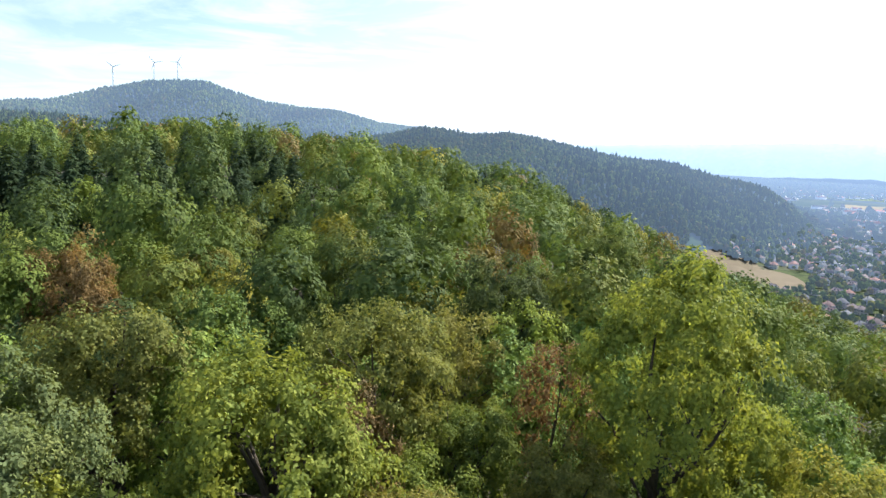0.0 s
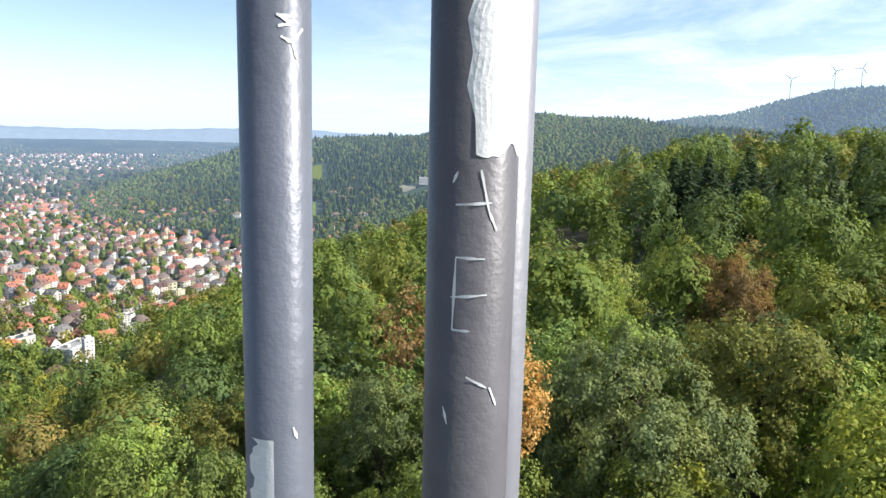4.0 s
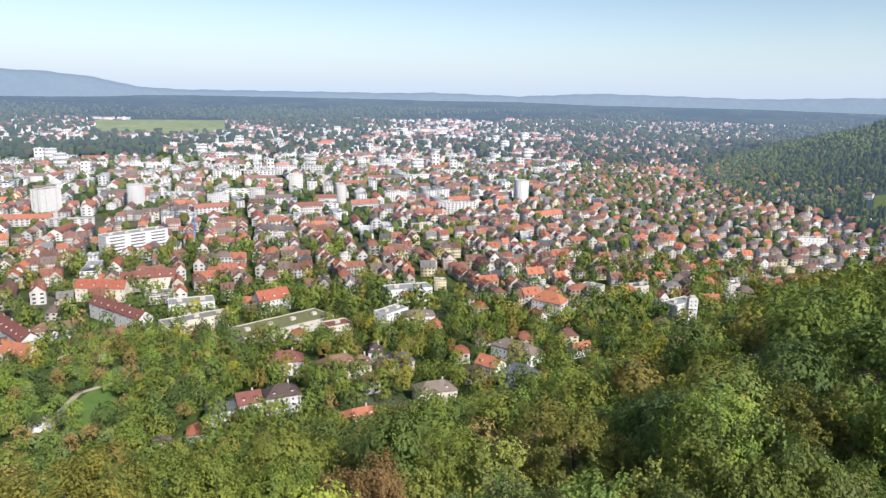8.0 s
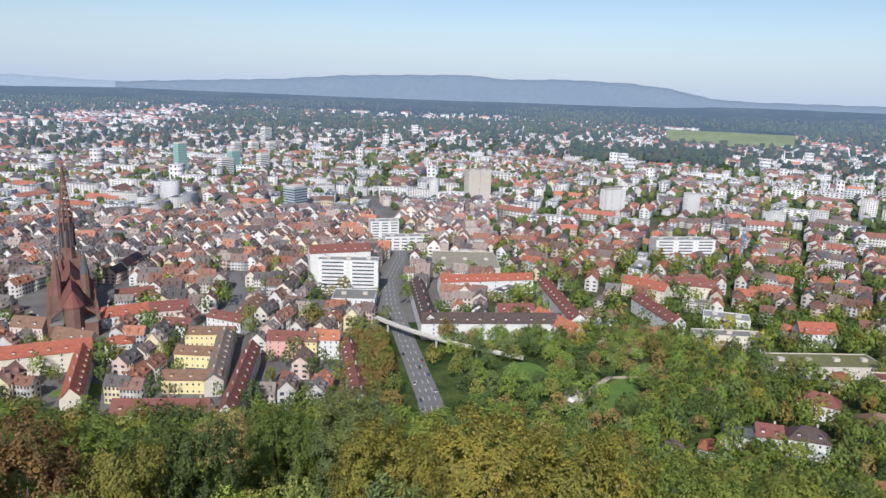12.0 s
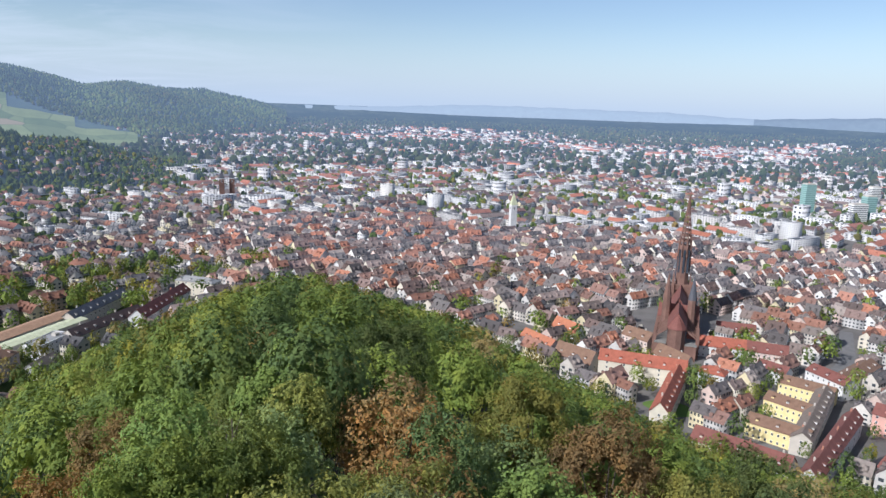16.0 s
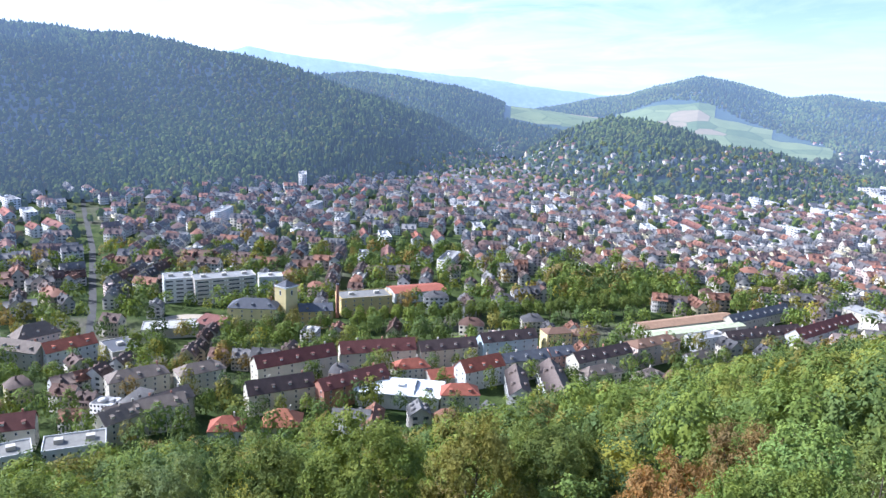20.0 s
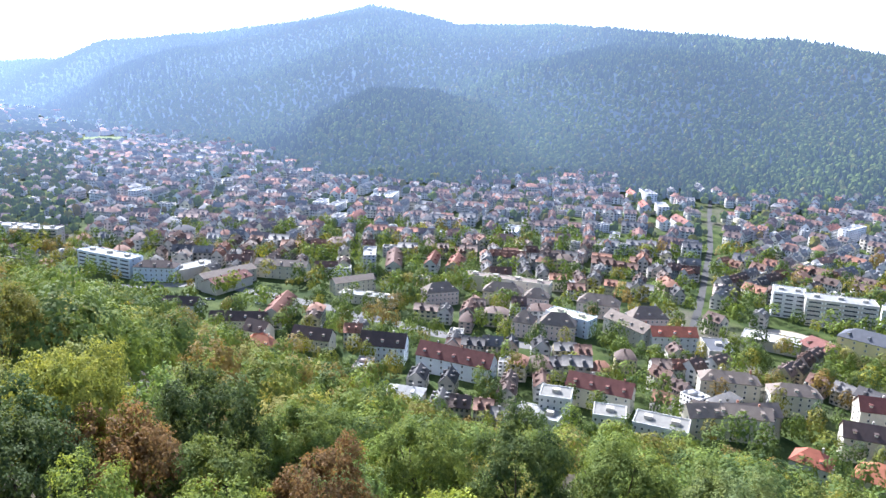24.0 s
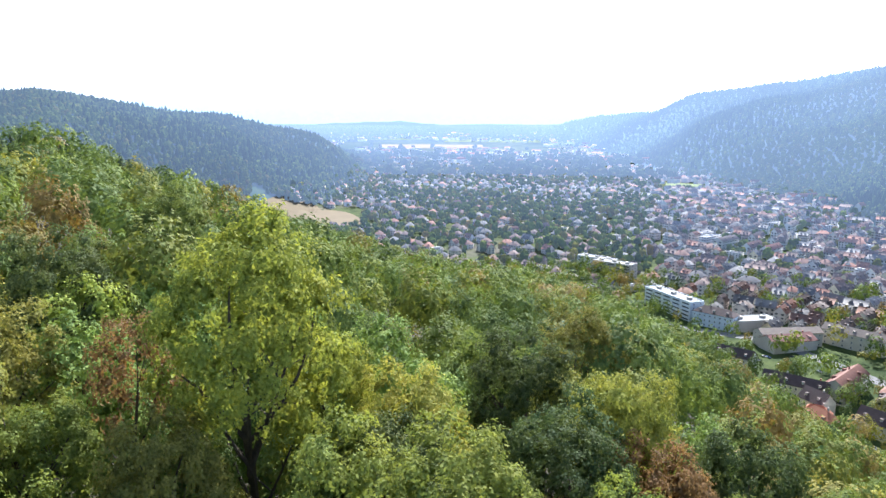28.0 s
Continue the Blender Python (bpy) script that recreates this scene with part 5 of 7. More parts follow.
building(322, -369, 321, -411, 15, 14, 4, "h", "pink", "brown", "apartment")
building(324, -435, 322, -467, 10, 14, 0, "f", "white", "grey", "apartment")
building(290, -341, 292, -362, 9, 12, 4, "h", "stone", "greybrown", "apartment")
building(303, -402, 303, -426, 7, 10, 4, "g", "white", "greybrown", "house")
building(316, -461, 303, -532, 9, 12, 5, "g", "stone", "darkbrown", "house")
building(342, -501, 343, -579, 9, 12, 5, "g", "stone", "slate", "house")
building(291, -513, 296, -600, 10, 14, 6, "g", "white", "darkred", "house")
building(362, -421, 350, -514, 9, 16, 2, "g", "stone", "ochrebrown", "hall")
building(350, -413, 335, -506, 8, 12, 1, "g", "stone", "palegreen", "hall")
building(320, -618, 281, -612, 13, 14, 4, "h", "cream", "grey", "hotel")
building(370, -43, 373, -82, 14, 13, 4, "g", "cream", "greybrown", "apartment")
building(418, -50, 420, -83, 13, 13, 5, "h", "cream", "greybrown", "apartment")
building(411, -87, 413, -114, 13, 13, 5, "h", "cream", "greybrown", "apartment")
building(369, -114, 366, -152, 13, 13, 6, "g", "cream", "darkbrown", "apartment")
building(356, -153, 362, -198, 13, 13, 5, "g", "brick", "darkred", "apartment")
building(372, -208, 367, -230, 10, 12, 5, "h", "cream", "red", "apartment")
building(357, -225, 353, -251, 6, 14, 4, "g", "stone", "red", "house")
building(343, -241, 343, -271, 13, 13, 6, "g", "white", "red", "apartment")
building(325, -212, 315, -232, 11, 13, 5, "h", "cream", "red", "apartment")
building(344, -85, 337, -101, 9, 13, 6, "h", "white", "red", "villa")
building(337, -110, 328, -128, 9, 16, 7, "h", "cream", "orange", "villa")
building(515, -144, 497, -175, 18, 18, 6, "h", "yellow", "slate", "brewery")
building(497, -193, 489, -217, 14, 16, 4, "g", "ochre", "slate", "brewery")
building(511, -234, 503, -276, 15, 22, 0, "f", "ochre", "greyflat", "brewery")
building(604, -118, 601, -142, 20, 22, 0, "f", "white", "grey", "car_park")
building(589, -139, 585, -189, 21, 20, 0, "f", "stone", "grey", "car_park")
building(603, -197, 598, -217, 14, 16, 0, "f", "white", "pale", "hall")
building(526, -291, 519, -339, 9, 24, 2, "g", "white", "red", "hall")
building(484, -61, 487, -79, 7, 26, 0, "f", "stone", "slate", "hall")
building(522, -85, 512, -122, 7, 20, 0, "f", "stone", "pale", "hall")
building(525, -123, 506, -134, 7, 22, 4, "g", "stone", "maroon", "hall")
building(361, 37, 361, 20, 15, 15, 0, "f", "white", "greyflat", "flat_block")
building(354, 8, 354, -9, 12, 15, 0, "f", "white", "greyflat", "flat_block")
building(352, -12, 348, -39, 12, 16, 0, "f", "white", "greyflat", "flat_block")
building(351, 49, 347, 25, 8, 14, 0, "f", "white", "grey", "flat_block")
building(405, 157, 408, 128, 12, 14, 7, "g", "bluish", "darkbrown", "apartment")
building(404, 119, 396, 71, 11, 14, 7, "g", "bluish", "darkred", "apartment")
building(410, 207, 410, 180, 9, 12, 6, "g", "cream", "darkbrown", "apartment")
building(411, 243, 408, 226, 9, 12, 6, "g", "cream", "darkbrown", "apartment")
building(387, 228, 384, 208, 9, 12, 6, "h", "white", "orange", "villa")
building(388, 25, 381, -11, 12, 13, 6, "g", "cream", "darkred", "apartment")
building(353, 122, 354, 101, 6, 14, 4, "h", "stone", "pale", "villa")
building(511, 52, 497, 20, 13, 14, 1, "f", "bluish", "palegreen", "school")
building(517, 10, 489, -18, 12, 13, 5, "g", "stone", "greybrown", "apartment")
building(487, -24, 495, -54, 12, 13, 5, "g", "white", "red", "apartment")
building(527, 225, 553, 200, 10, 13, 3, "g", "cream", "greybrown", "apartment")
building(513, 217, 513, 170, 7, 12, 0, "f", "cream", "grey", "apartment")
building(525, 147, 541, 125, 11, 14, 7, "h", "pink", "greybrown", "apartment")
building(549, 107, 551, 76, 11, 14, 7, "h", "pink", "greybrown", "apartment")
building(544, 73, 545, 54, 11, 14, 7, "h", "pink", "greybrown", "apartment")
building(485, 73, 483, 58, 11, 14, 8, "h", "pink", "greybrown", "apartment")
building(486, 53, 487, 28, 11, 14, 8, "h", "pink", "greybrown", "apartment")
building(547, 32, 545, 0, 11, 14, 7, "h", "pink", "greybrown", "apartment")
building(521, -10, 530, -36, 11, 14, 8, "h", "pink", "greybrown", "apartment")
building(584, 132, 578, 57, 13, 12, 0, "f", "cream", "greybrown", "apartment")
building(365, -41, 382, -88, 13, 13, 5, "g", "cream", "greybrown", "apartment")
building(517, 466, 506, 404, 17, 15, 0, "f", "bluish", "grey", "office")
building(503, 399, 512, 365, 12, 14, 5, "h", "bluish", "darkbrown", "apartment")
building(512, 364, 551, 348, 9, 18, 0, "f", "stone", "grey", "hall")
building(497, 327, 542, 305, 11, 14, 3, "g", "stone", "greybrown", "apartment")
building(551, 312, 555, 265, 12, 12, 4, "g", "cream", "greybrown", "apartment")
building(492, 313, 530, 302, 8, 18, 4, "g", "stone", "darkred", "hall")
building(438, 328, 445, 300, 8, 11, 5, "g", "white", "darkbrown", "apartment")
building(421, 275, 433, 237, 8, 11, 5, "g", "cream", "darkbrown", "apartment")
building(387, 227, 396, 212, 8, 11, 6, "h", "white", "orange", "villa")
building(575, 624, 584, 579, 14, 14, 0, "f", "white", "grey", "office")
building(563, 587, 577, 542, 16, 16, 0, "f", "stone", "grey", "office")

# ---- the cathedral: its axis runs towards the tower, the great tower at the far end ----
def prism(n, rad, z0, z1, rad2=None, cx=0, cy=0, rot=0.0):
    rad2 = rad if rad2 is None else rad2
    V = [(cx + r * math.cos(rot + 2 * math.pi * i / n), cy + r * math.sin(rot + 2 * math.pi * i / n), z) for r, z in ((rad, z0), (rad2, z1)) for i in range(n)]
    return V, [tuple(range(n))[::-1], tuple(range(n, 2 * n))] + [(i, (i + 1) % n, n + (i + 1) % n, n + i) for i in range(n)]


def gable_vf(x0, x1, y0, y1, z0, z1):
    ym = (y0 + y1) / 2
    V = [(x0, y0, z0), (x1, y0, z0), (x1, y1, z0), (x0, y1, z0), (x0, ym, z1), (x1, ym, z1)]
    return V, [(3, 2, 1, 0), (0, 1, 5, 4), (2, 3, 4, 5), (1, 2, 5), (3, 0, 4)]


def cathedral():
    yaw = radians(167.8)
    at = Vector((-math.sin(yaw) * 648, math.cos(yaw) * 648, 0))
    root = new("cathedral")
    # local +x points back towards the lookout
    root.matrix_world = Matrix.Translation(at) @ Matrix.Rotation(math.atan2(-at.y, -at.x), 4, "Z")
    tagged(root, "red sandstone gothic cathedral with a pierced spire", "church")
    roof = TILE_MAT["maroon"]

    def add(name, vf, mat=M_SAND):
        return piece(name, vf[0], vf[1], mat, root)

    add("tower_base", box_vf(-6.2, 6.2, -6.2, 6.2, -3, 36))
    add("tower_shaft", prism(8, 5.6, 36, 70, 5.0, rot=math.pi / 8))
    for i in range(8):
        a = i * math.pi / 4
        c, s = math.cos(a) * 4.9, math.sin(a) * 4.9
        add("belfry_window", box_vf(c - 0.9, c + 0.9, s - 0.9, s + 0.9, 46, 66), M_PANE)
        b = a + math.pi / 8
        add("pinnacle", prism(4, 0.9, 60, 80, 0.12, math.cos(b) * 5.4, math.sin(b) * 5.4))
        # ribs and cross rings of the pierced spire
        p, q = Vector((math.cos(b) * 4.7, math.sin(b) * 4.7, 70)), Vector((math.cos(b) * 0.25, math.sin(b) * 0.25, 114))
        n = Vector((-math.sin(b), math.cos(b), 0)) * 0.55
        m = Vector((math.cos(b), math.sin(b), 0)) * 0.5
        V = [tuple(v) for v in (p - n - m, p + n - m, p + n + m, p - n + m, q - n * 0.4 - m * 0.4, q + n * 0.4 - m * 0.4, q + n * 0.4 + m * 0.4, q - n * 0.4 + m * 0.4)]
        add("spire_rib", (V, [(3, 2, 1, 0), (4, 5, 6, 7), (0, 1, 5, 4), (1, 2, 6, 5), (2, 3, 7, 6), (3, 0, 4, 7)]))
    for k in range(9):
        z = 73 + k * 4.6
        r = 4.7 * (114 - z) / 44 + 0.2
        add("spire_ring", prism(8, r, z, z + 1.9, r - 0.2, rot=math.pi / 8))
    add("finial", prism(6, 0.6, 112, 117, 0.1))
    for sx, sy in ((1, 1), (1, -1), (-1, 1), (-1, -1)):
        add("corner_buttress", box_vf(sx * 7 - 1.6, sx * 7 + 1.6, sy * 7 - 1.6, sy * 7 + 1.6, -3, 33))
        add("corner_pinnacle", prism(4, 1.9, 33, 46, 0.1, sx * 7, sy * 7, math.pi / 4))
    add("nave_wall", box_vf(7, 55, -6.5, 6.5, -3, 24))
    add("nave_roof", gable_vf(7, 56, -7.2, 7.2, 24, 36), roof)
    add("choir_wall", box_vf(62, 96, -6.5, 6.5, -3, 23))
    add("choir_roof", gable_vf(62, 97, -7.2, 7.2, 23, 35), roof)
    add("apse", prism(10, 6.5, -3, 23, None, 96, 0))
    add("apse_roof", prism(10, 7.0, 23, 34, 0.3, 96, 0), roof)
    add("transept_wall", box_vf(55, 62, -15, 15, -3, 22))
    V, F = gable_vf(-15.5, 15.5, -4.2, 4.2, 22, 32)
    add("transept_roof", ([(58.5 + y, x, z) for x, y, z in V], [f[::-1] for f in F]), roof)
    for s in (-1, 1):
        add("aisle_wall", box_vf(7, 55, min(s * 6.5, s * 14), max(s * 6.5, s * 14), -3, 12))
        V = [(7, s * 14.5, 12), (55, s * 14.5, 12), (55, s * 6.6, 17.5), (7, s * 6.6, 17.5)]
        V += [(x, y, z + 0.4) for x, y, z in V]
        add("aisle_roof", (V, [(3, 2, 1, 0), (4, 5, 6, 7), (0, 1, 5, 4), (1, 2, 6, 5), (2, 3, 7, 6), (3, 0, 4, 7)]), roof)
        add("ambulatory_wall", box_vf(62, 100, min(s * 6.5, s * 15), max(s * 6.5, s * 15), -3, 11))
        add("ambulatory_roof", box_vf(62, 100.4, min(s * 6.6, s * 15.4), max(s * 6.6, s * 15.4), 11.05, 11.8), TILE_MAT["greyflat"])
        for k in range(13):
            x = 11 + k * 7
            if 54 < x < 63:
                continue
            add("buttress", box_vf(x - 0.8, x + 0.8, s * 15.5 - 1.3, s * 15.5 + 1.3, -3, 17))
            add("pinnacle", prism(4, 1.0, 17, 24, 0.08, x, s * 15.5, math.pi / 4))
            V = [(x - 0.4, s * 14.5, 15), (x + 0.4, s * 14.5, 15), (x + 0.4, s * 6.5, 21), (x - 0.4, s * 6.5, 21), (x - 0.4, s * 14.5, 16.4), (x + 0.4, s * 14.5, 16.4), (x + 0.4, s * 6.5, 23), (x - 0.4, s * 6.5, 23)]
            add("flying_buttress", (V, [(3, 2, 1, 0), (4, 5, 6, 7), (0, 1, 5, 4), (1, 2, 6, 5), (2, 3, 7, 6), (3, 0, 4, 7)]))
            add("lancet_window", box_vf(x + 2.4, x + 4.6, s * 6.55 - 0.15, s * 6.55 + 0.15, 18.2, 22.6), M_PANE)
        add("choir_tower", prism(8, 3.4, -3, 38, 3.2, 64, s * 9.5))
        add("choir_spire", prism(8, 3.4, 38, 58, 0.1, 64, s * 9.5), TILE_MAT["slate"] if s > 0 else M_SAND)
    take(at.x * 0.92, at.y * 0.92, 40, 130, math.atan2(-at.y, -at.x) + math.pi / 2)
    # market stalls round it
    rs = np.random.RandomState(3)
    ax, ay = Vector((-at.x, -at.y)).normalized(), Vector((at.y, -at.x)).normalized()
    for k in range(26):
        u, v = rs.uniform(20, 95), rs.choice([-1, 1]) * rs.uniform(22, 34)
        p = Vector((at.x, at.y)) + ax * u + ay * v
        st = new("market_stall")
        st.matrix_world = Matrix.Translation((p.x, p.y, float(ground_z(p.x, p.y)))) @ Matrix.Rotation(rs.rand() * 3, 4, "Z")
        tagged(st, "market stall with a pale cloth awning by the cathedral", "stall", "market stalls")
        col = ["white", "yellow", "white", "cream"][k % 4]
        piece("awning", *gable_vf(-2, 2, -1.5, 1.5, 2.2, 3.0), WALL_MAT[col], st)
        piece("counter", *box_vf(-1.7, 1.7, -1.1, 1.1, -0.3, 0.9), TILE_MAT["brown"], st)
        for sx in (-1.8, 1.8):
            for sy in (-1.3, 1.3):
                piece("post", *box_vf(sx - 0.05, sx + 0.05, sy - 0.05, sy + 0.05, -0.3, 2.25), M_FRAME, st)
    take(at.x, at.y, 80, 60, 0)


cathedral()


def church_tower(name, x, y, w, h, spire, wall, cap, label):
    root = new(name)
    root.matrix_world = Matrix.Translation((x, y, float(ground_z(x, y)))) @ Matrix.Rotation(0.4, 4, "Z")
    tagged(root, label, "tower")
    piece("shaft", *box_vf(-w / 2, w / 2, -w / 2, w / 2, -3, h), WALL_MAT.get(wall, M_SAND), root)
    piece("cornice", *box_vf(-w / 2 - 0.4, w / 2 + 0.4, -w / 2 - 0.4, w / 2 + 0.4, h + 0.01, h + 0.9), M_FRAME, root)
    piece("cap", *prism(4, w * 0.72, h + 0.9, h + 0.9 + spire, 0.15, rot=math.pi / 4), TILE_MAT[cap], root)
    for k in range(4):
        a = k * math.pi / 2
        wi = new("window", WINDOW)
        wi.parent = root
        wi.matrix_basis = Matrix.Rotation(a, 4, "Z") @ Matrix.Translation((0, -w / 2, h - 6)) @ Matrix.Diagonal((1.8, 1, 4, 1))
    take(x, y, w + 4, w + 4, 0)


church_tower("gate_tower", 20, -1047, 9, 40, 18, "white", "palegreen", "white gate tower with a pointed green copper cap")
church_tower("church_tower", 535, -1215, 9, 38, 16, "sand", "slate", "red sandstone church tower of a twin pair")
church_tower("church_tower", 521, -1226, 9, 38, 16, "sand", "slate", "red sandstone church tower of a twin pair")
church_tower("church_tower", -377, -566, 5, 19, 7, "sand", "orange", "brick church tower beside the wide road")
church_tower("brewery_tower", 511, -188, 12, 31, 4, "yellow", "slate", "yellow brewery tower with a stepped dark cap")


def glass_tower(x, y, w, d, h, tint, label):
    root = new("office_tower")
    root.matrix_world = Matrix.Translation((x, y, 0)) @ Matrix.Rotation(0.3, 4, "Z")
    tagged(root, label, "tower block")
    m = plain("facade_" + tint[0], tint[1], 0.25, var=0.15, scale=0.2)
    piece("core", *box_vf(-w / 2, w / 2, -d / 2, d / 2, -3, h), m, root)
    for k in range(int(h / 3.6)):
        z = k * 3.6 + 1.2
        piece("window_band", *box_vf(-w / 2 - 0.08, w / 2 + 0.08, -d / 2 - 0.08, d / 2 + 0.08, z, z + 1.4), M_PANE if tint[0] != "green" else plain_green, root)
    piece("parapet", *box_vf(-w / 2 + 1, w / 2 - 1, -d / 2 + 1, d / 2 - 1, h + 0.01, h + 2), WALL_MAT["stone"], root)
    take(x, y, w + 6, d + 6, 0.3)


plain_green = plain("green_glass", (0.16, 0.3, 0.28), 0.12, var=0.2, scale=0.2)
GREEN_F, WHITE_F, STEEL_F = ("green", (0.3, 0.45, 0.42)), ("white", (0.75, 0.75, 0.72)), ("steel", (0.35, 0.4, 0.45))
glass_tower(-513, -1403, 20, 16, 58, GREEN_F, "tall green glass office tower near the station")
glass_tower(-615, -1390, 20, 16, 42, GREEN_F, "green glass office block near the station")
glass_tower(-675, -1382, 24, 14, 34, WHITE_F, "white office tower near the station")
glass_tower(-585, -1360, 30, 14, 30, WHITE_F, "white office tower with window bands")
glass_tower(-505, -932, 26, 22, 34, STEEL_F, "rounded grey glass office block at the ring road")
glass_tower(-930, -1880, 26, 18, 52, WHITE_F, "white high-rise beyond the railway")
for ox in (0, 40, 80):
    glass_tower(-760 - ox, -1700 + ox * 0.3, 22, 14, 32, WHITE_F, "pale slab block in a row of three")


# ---- road, bridge and park ----
def ribbon(name, pts, width, lift, mat, label, category, kind="structure"):
    """A strip laid over the ground along a line of places."""
    P = []
    for (ax, ay), (bx, by) in zip(pts, pts[1:]):
        n = max(1, int(math.hypot(bx - ax, by - ay) / 12))
        P += [(ax + (bx - ax) * k / n, ay + (by - ay) * k / n) for k in range(n)]
    P.append(pts[-1])
    V, F = [], []
    for i, (x, y) in enumerate(P):
        a, b = P[max(i - 1, 0)], P[min(i + 1, len(P) - 1)]
        l = math.hypot(b[0] - a[0], b[1] - a[1])
        nx, ny = -(b[1] - a[1]) / l * width / 2, (b[0] - a[0]) / l * width / 2
        for s in (-1, 1):
            V.append((x + s * nx, y + s * ny, float(ground_z(x + s * nx, y + s * ny)) + lift))
        take(x, y, width, 14, math.atan2(b[1] - a[1], b[0] - a[0]) - math.pi / 2)
    for i in range(len(P) - 1):
        F.append((2 * i, 2 * i + 1, 2 * i + 3, 2 * i + 2)[::-1])
    ob = piece(name, V, F, mat)
    return tagged(ob, label, category, kind=kind), P


M_ASPHALT = plain("asphalt", (0.165, 0.162, 0.158), 0.9, var=0.25, scale=0.15, fine=2.0)
M_STREET = plain("dark_asphalt", (0.075, 0.074, 0.072), 0.95, var=0.3, scale=0.15, fine=2.0)
M_LINE = plain("road_paint", (0.6, 0.6, 0.58), 0.7, var=0.2)
M_LAWN = plain("lawn", (0.1, 0.17, 0.035), 0.95, var=0.3, scale=0.1, fine=1.2)
M_SANDY = plain("gravel_path", (0.42, 0.36, 0.28), 0.95, var=0.2, scale=0.3)
M_CONCRETE = plain("concrete", (0.5, 0.48, 0.44), 0.85, var=0.25, scale=0.4, fine=3)
RING = [(-225, -264), (-255, -309), (-298, -387), (-348, -477), (-392, -543), (-455, -610), (-520, -700), (-570, -800), (-640, -960)]
road, RP = ribbon("road", RING, 15.0, 0.12, M_ASPHALT, "wide grey asphalt road with lane markings", "road")
for off in (-3.7, 0.0, 3.7):
    for k in range(1, len(RP) - 1, 1):
        (ax, ay), (bx, by) = RP[k], RP[k + 1]
        l = math.hypot(bx - ax, by - ay)
        ux, uy = (bx - ax) / l, (by - ay) / l
        p = [(ax - uy * off + ux * t - uy * s, ay + ux * off + uy * t + ux * s) for t, s in ((0, -0.16), (6, -0.16), (6, 0.16), (0, 0.16))]
        piece("lane_mark", [(x, y, float(ground_z(x, y)) + 0.18) for x, y in p], [(0, 1, 2, 3)], M_LINE, road)
ribbon("street", [(500, -10), (505, -49), (622, -66), (836, -92), (1085, -112), (1150, -118)], 6, 0.1, M_STREET, "straight asphalt street leading to the hills", "street")
ribbon("street", [(-140, -395), (-190, -470), (-250, -560), (-280, -640)], 11, 0.1, M_ASPHALT, "asphalt street between the old houses", "street")
ribbon("street", [(470, 430), (520, 330), (500, 230), (470, 120), (470, 20)], 12, 0.1, M_ASPHALT, "asphalt street with parked cars", "street")


def footbridge():
    root = new("footbridge")
    tagged(root, "curved pale concrete footbridge over the wide road", "bridge")
    pts = []
    a, b = Vector((-305, -440)), Vector((-343, -318))
    n = (b - a).normalized()
    side = Vector((-n.y, n.x))
    for k in range(25):
        t = k / 24
        p = a.lerp(b, t) + side * (-10 * math.sin(math.pi * t))
        pts.append((p.x, p.y, 7.2 - 5.5 * max(0, t - 0.35) ** 1.5))
    V, F, rails = [], [], ([], [])
    for i, (x, y, z) in enumerate(pts):
        q, r = pts[max(i - 1, 0)], pts[min(i + 1, 24)]
        l = math.hypot(r[0] - q[0], r[1] - q[1])
        nx, ny = -(r[1] - q[1]) / l, (r[0] - q[0]) / l
        V += [(x - nx * 2.2, y - ny * 2.2, z), (x + nx * 2.2, y + ny * 2.2, z), (x + nx * 1.4, y + ny * 1.4, z - 1.0), (x - nx * 1.4, y - ny * 1.4, z - 1.0)]
        for s, rail in ((-1, rails[0]), (1, rails[1])):
            rail.append((x + s * nx * 2.1, y + s * ny * 2.1, z))
        if i:
            c = 4 * i
            F += [(c - 4 + j, c - 4 + (j + 1) % 4, c + (j + 1) % 4, c + j) for j in range(4)]
    piece("deck", V, F, M_CONCRETE, root)
    for rail in rails:
        V, F = [], []
        for i, (x, y, z) in enumerate(rail):
            V += [(x, y, z + 0.02), (x, y, z + 1.1), (x + 0.12, y + 0.12, z + 1.1), (x + 0.12, y + 0.12, z + 0.02)]
            if i:
                c = 4 * i
                F += [(c - 4 + j, c - 4 + (j + 1) % 4, c + (j + 1) % 4, c + j) for j in range(4)]
        piece("parapet", V, F, M_CONCRETE, root)
    for k in (3, 12, 18):
        x, y, z = pts[k]
        piece("pier", *box_vf(x - 0.6, x + 0.6, y - 0.6, y + 0.6, -2, z - 0.9), M_CONCRETE, root)
    for x, y, z in pts:
        take(x, y, 6, 6, 0)


footbridge()


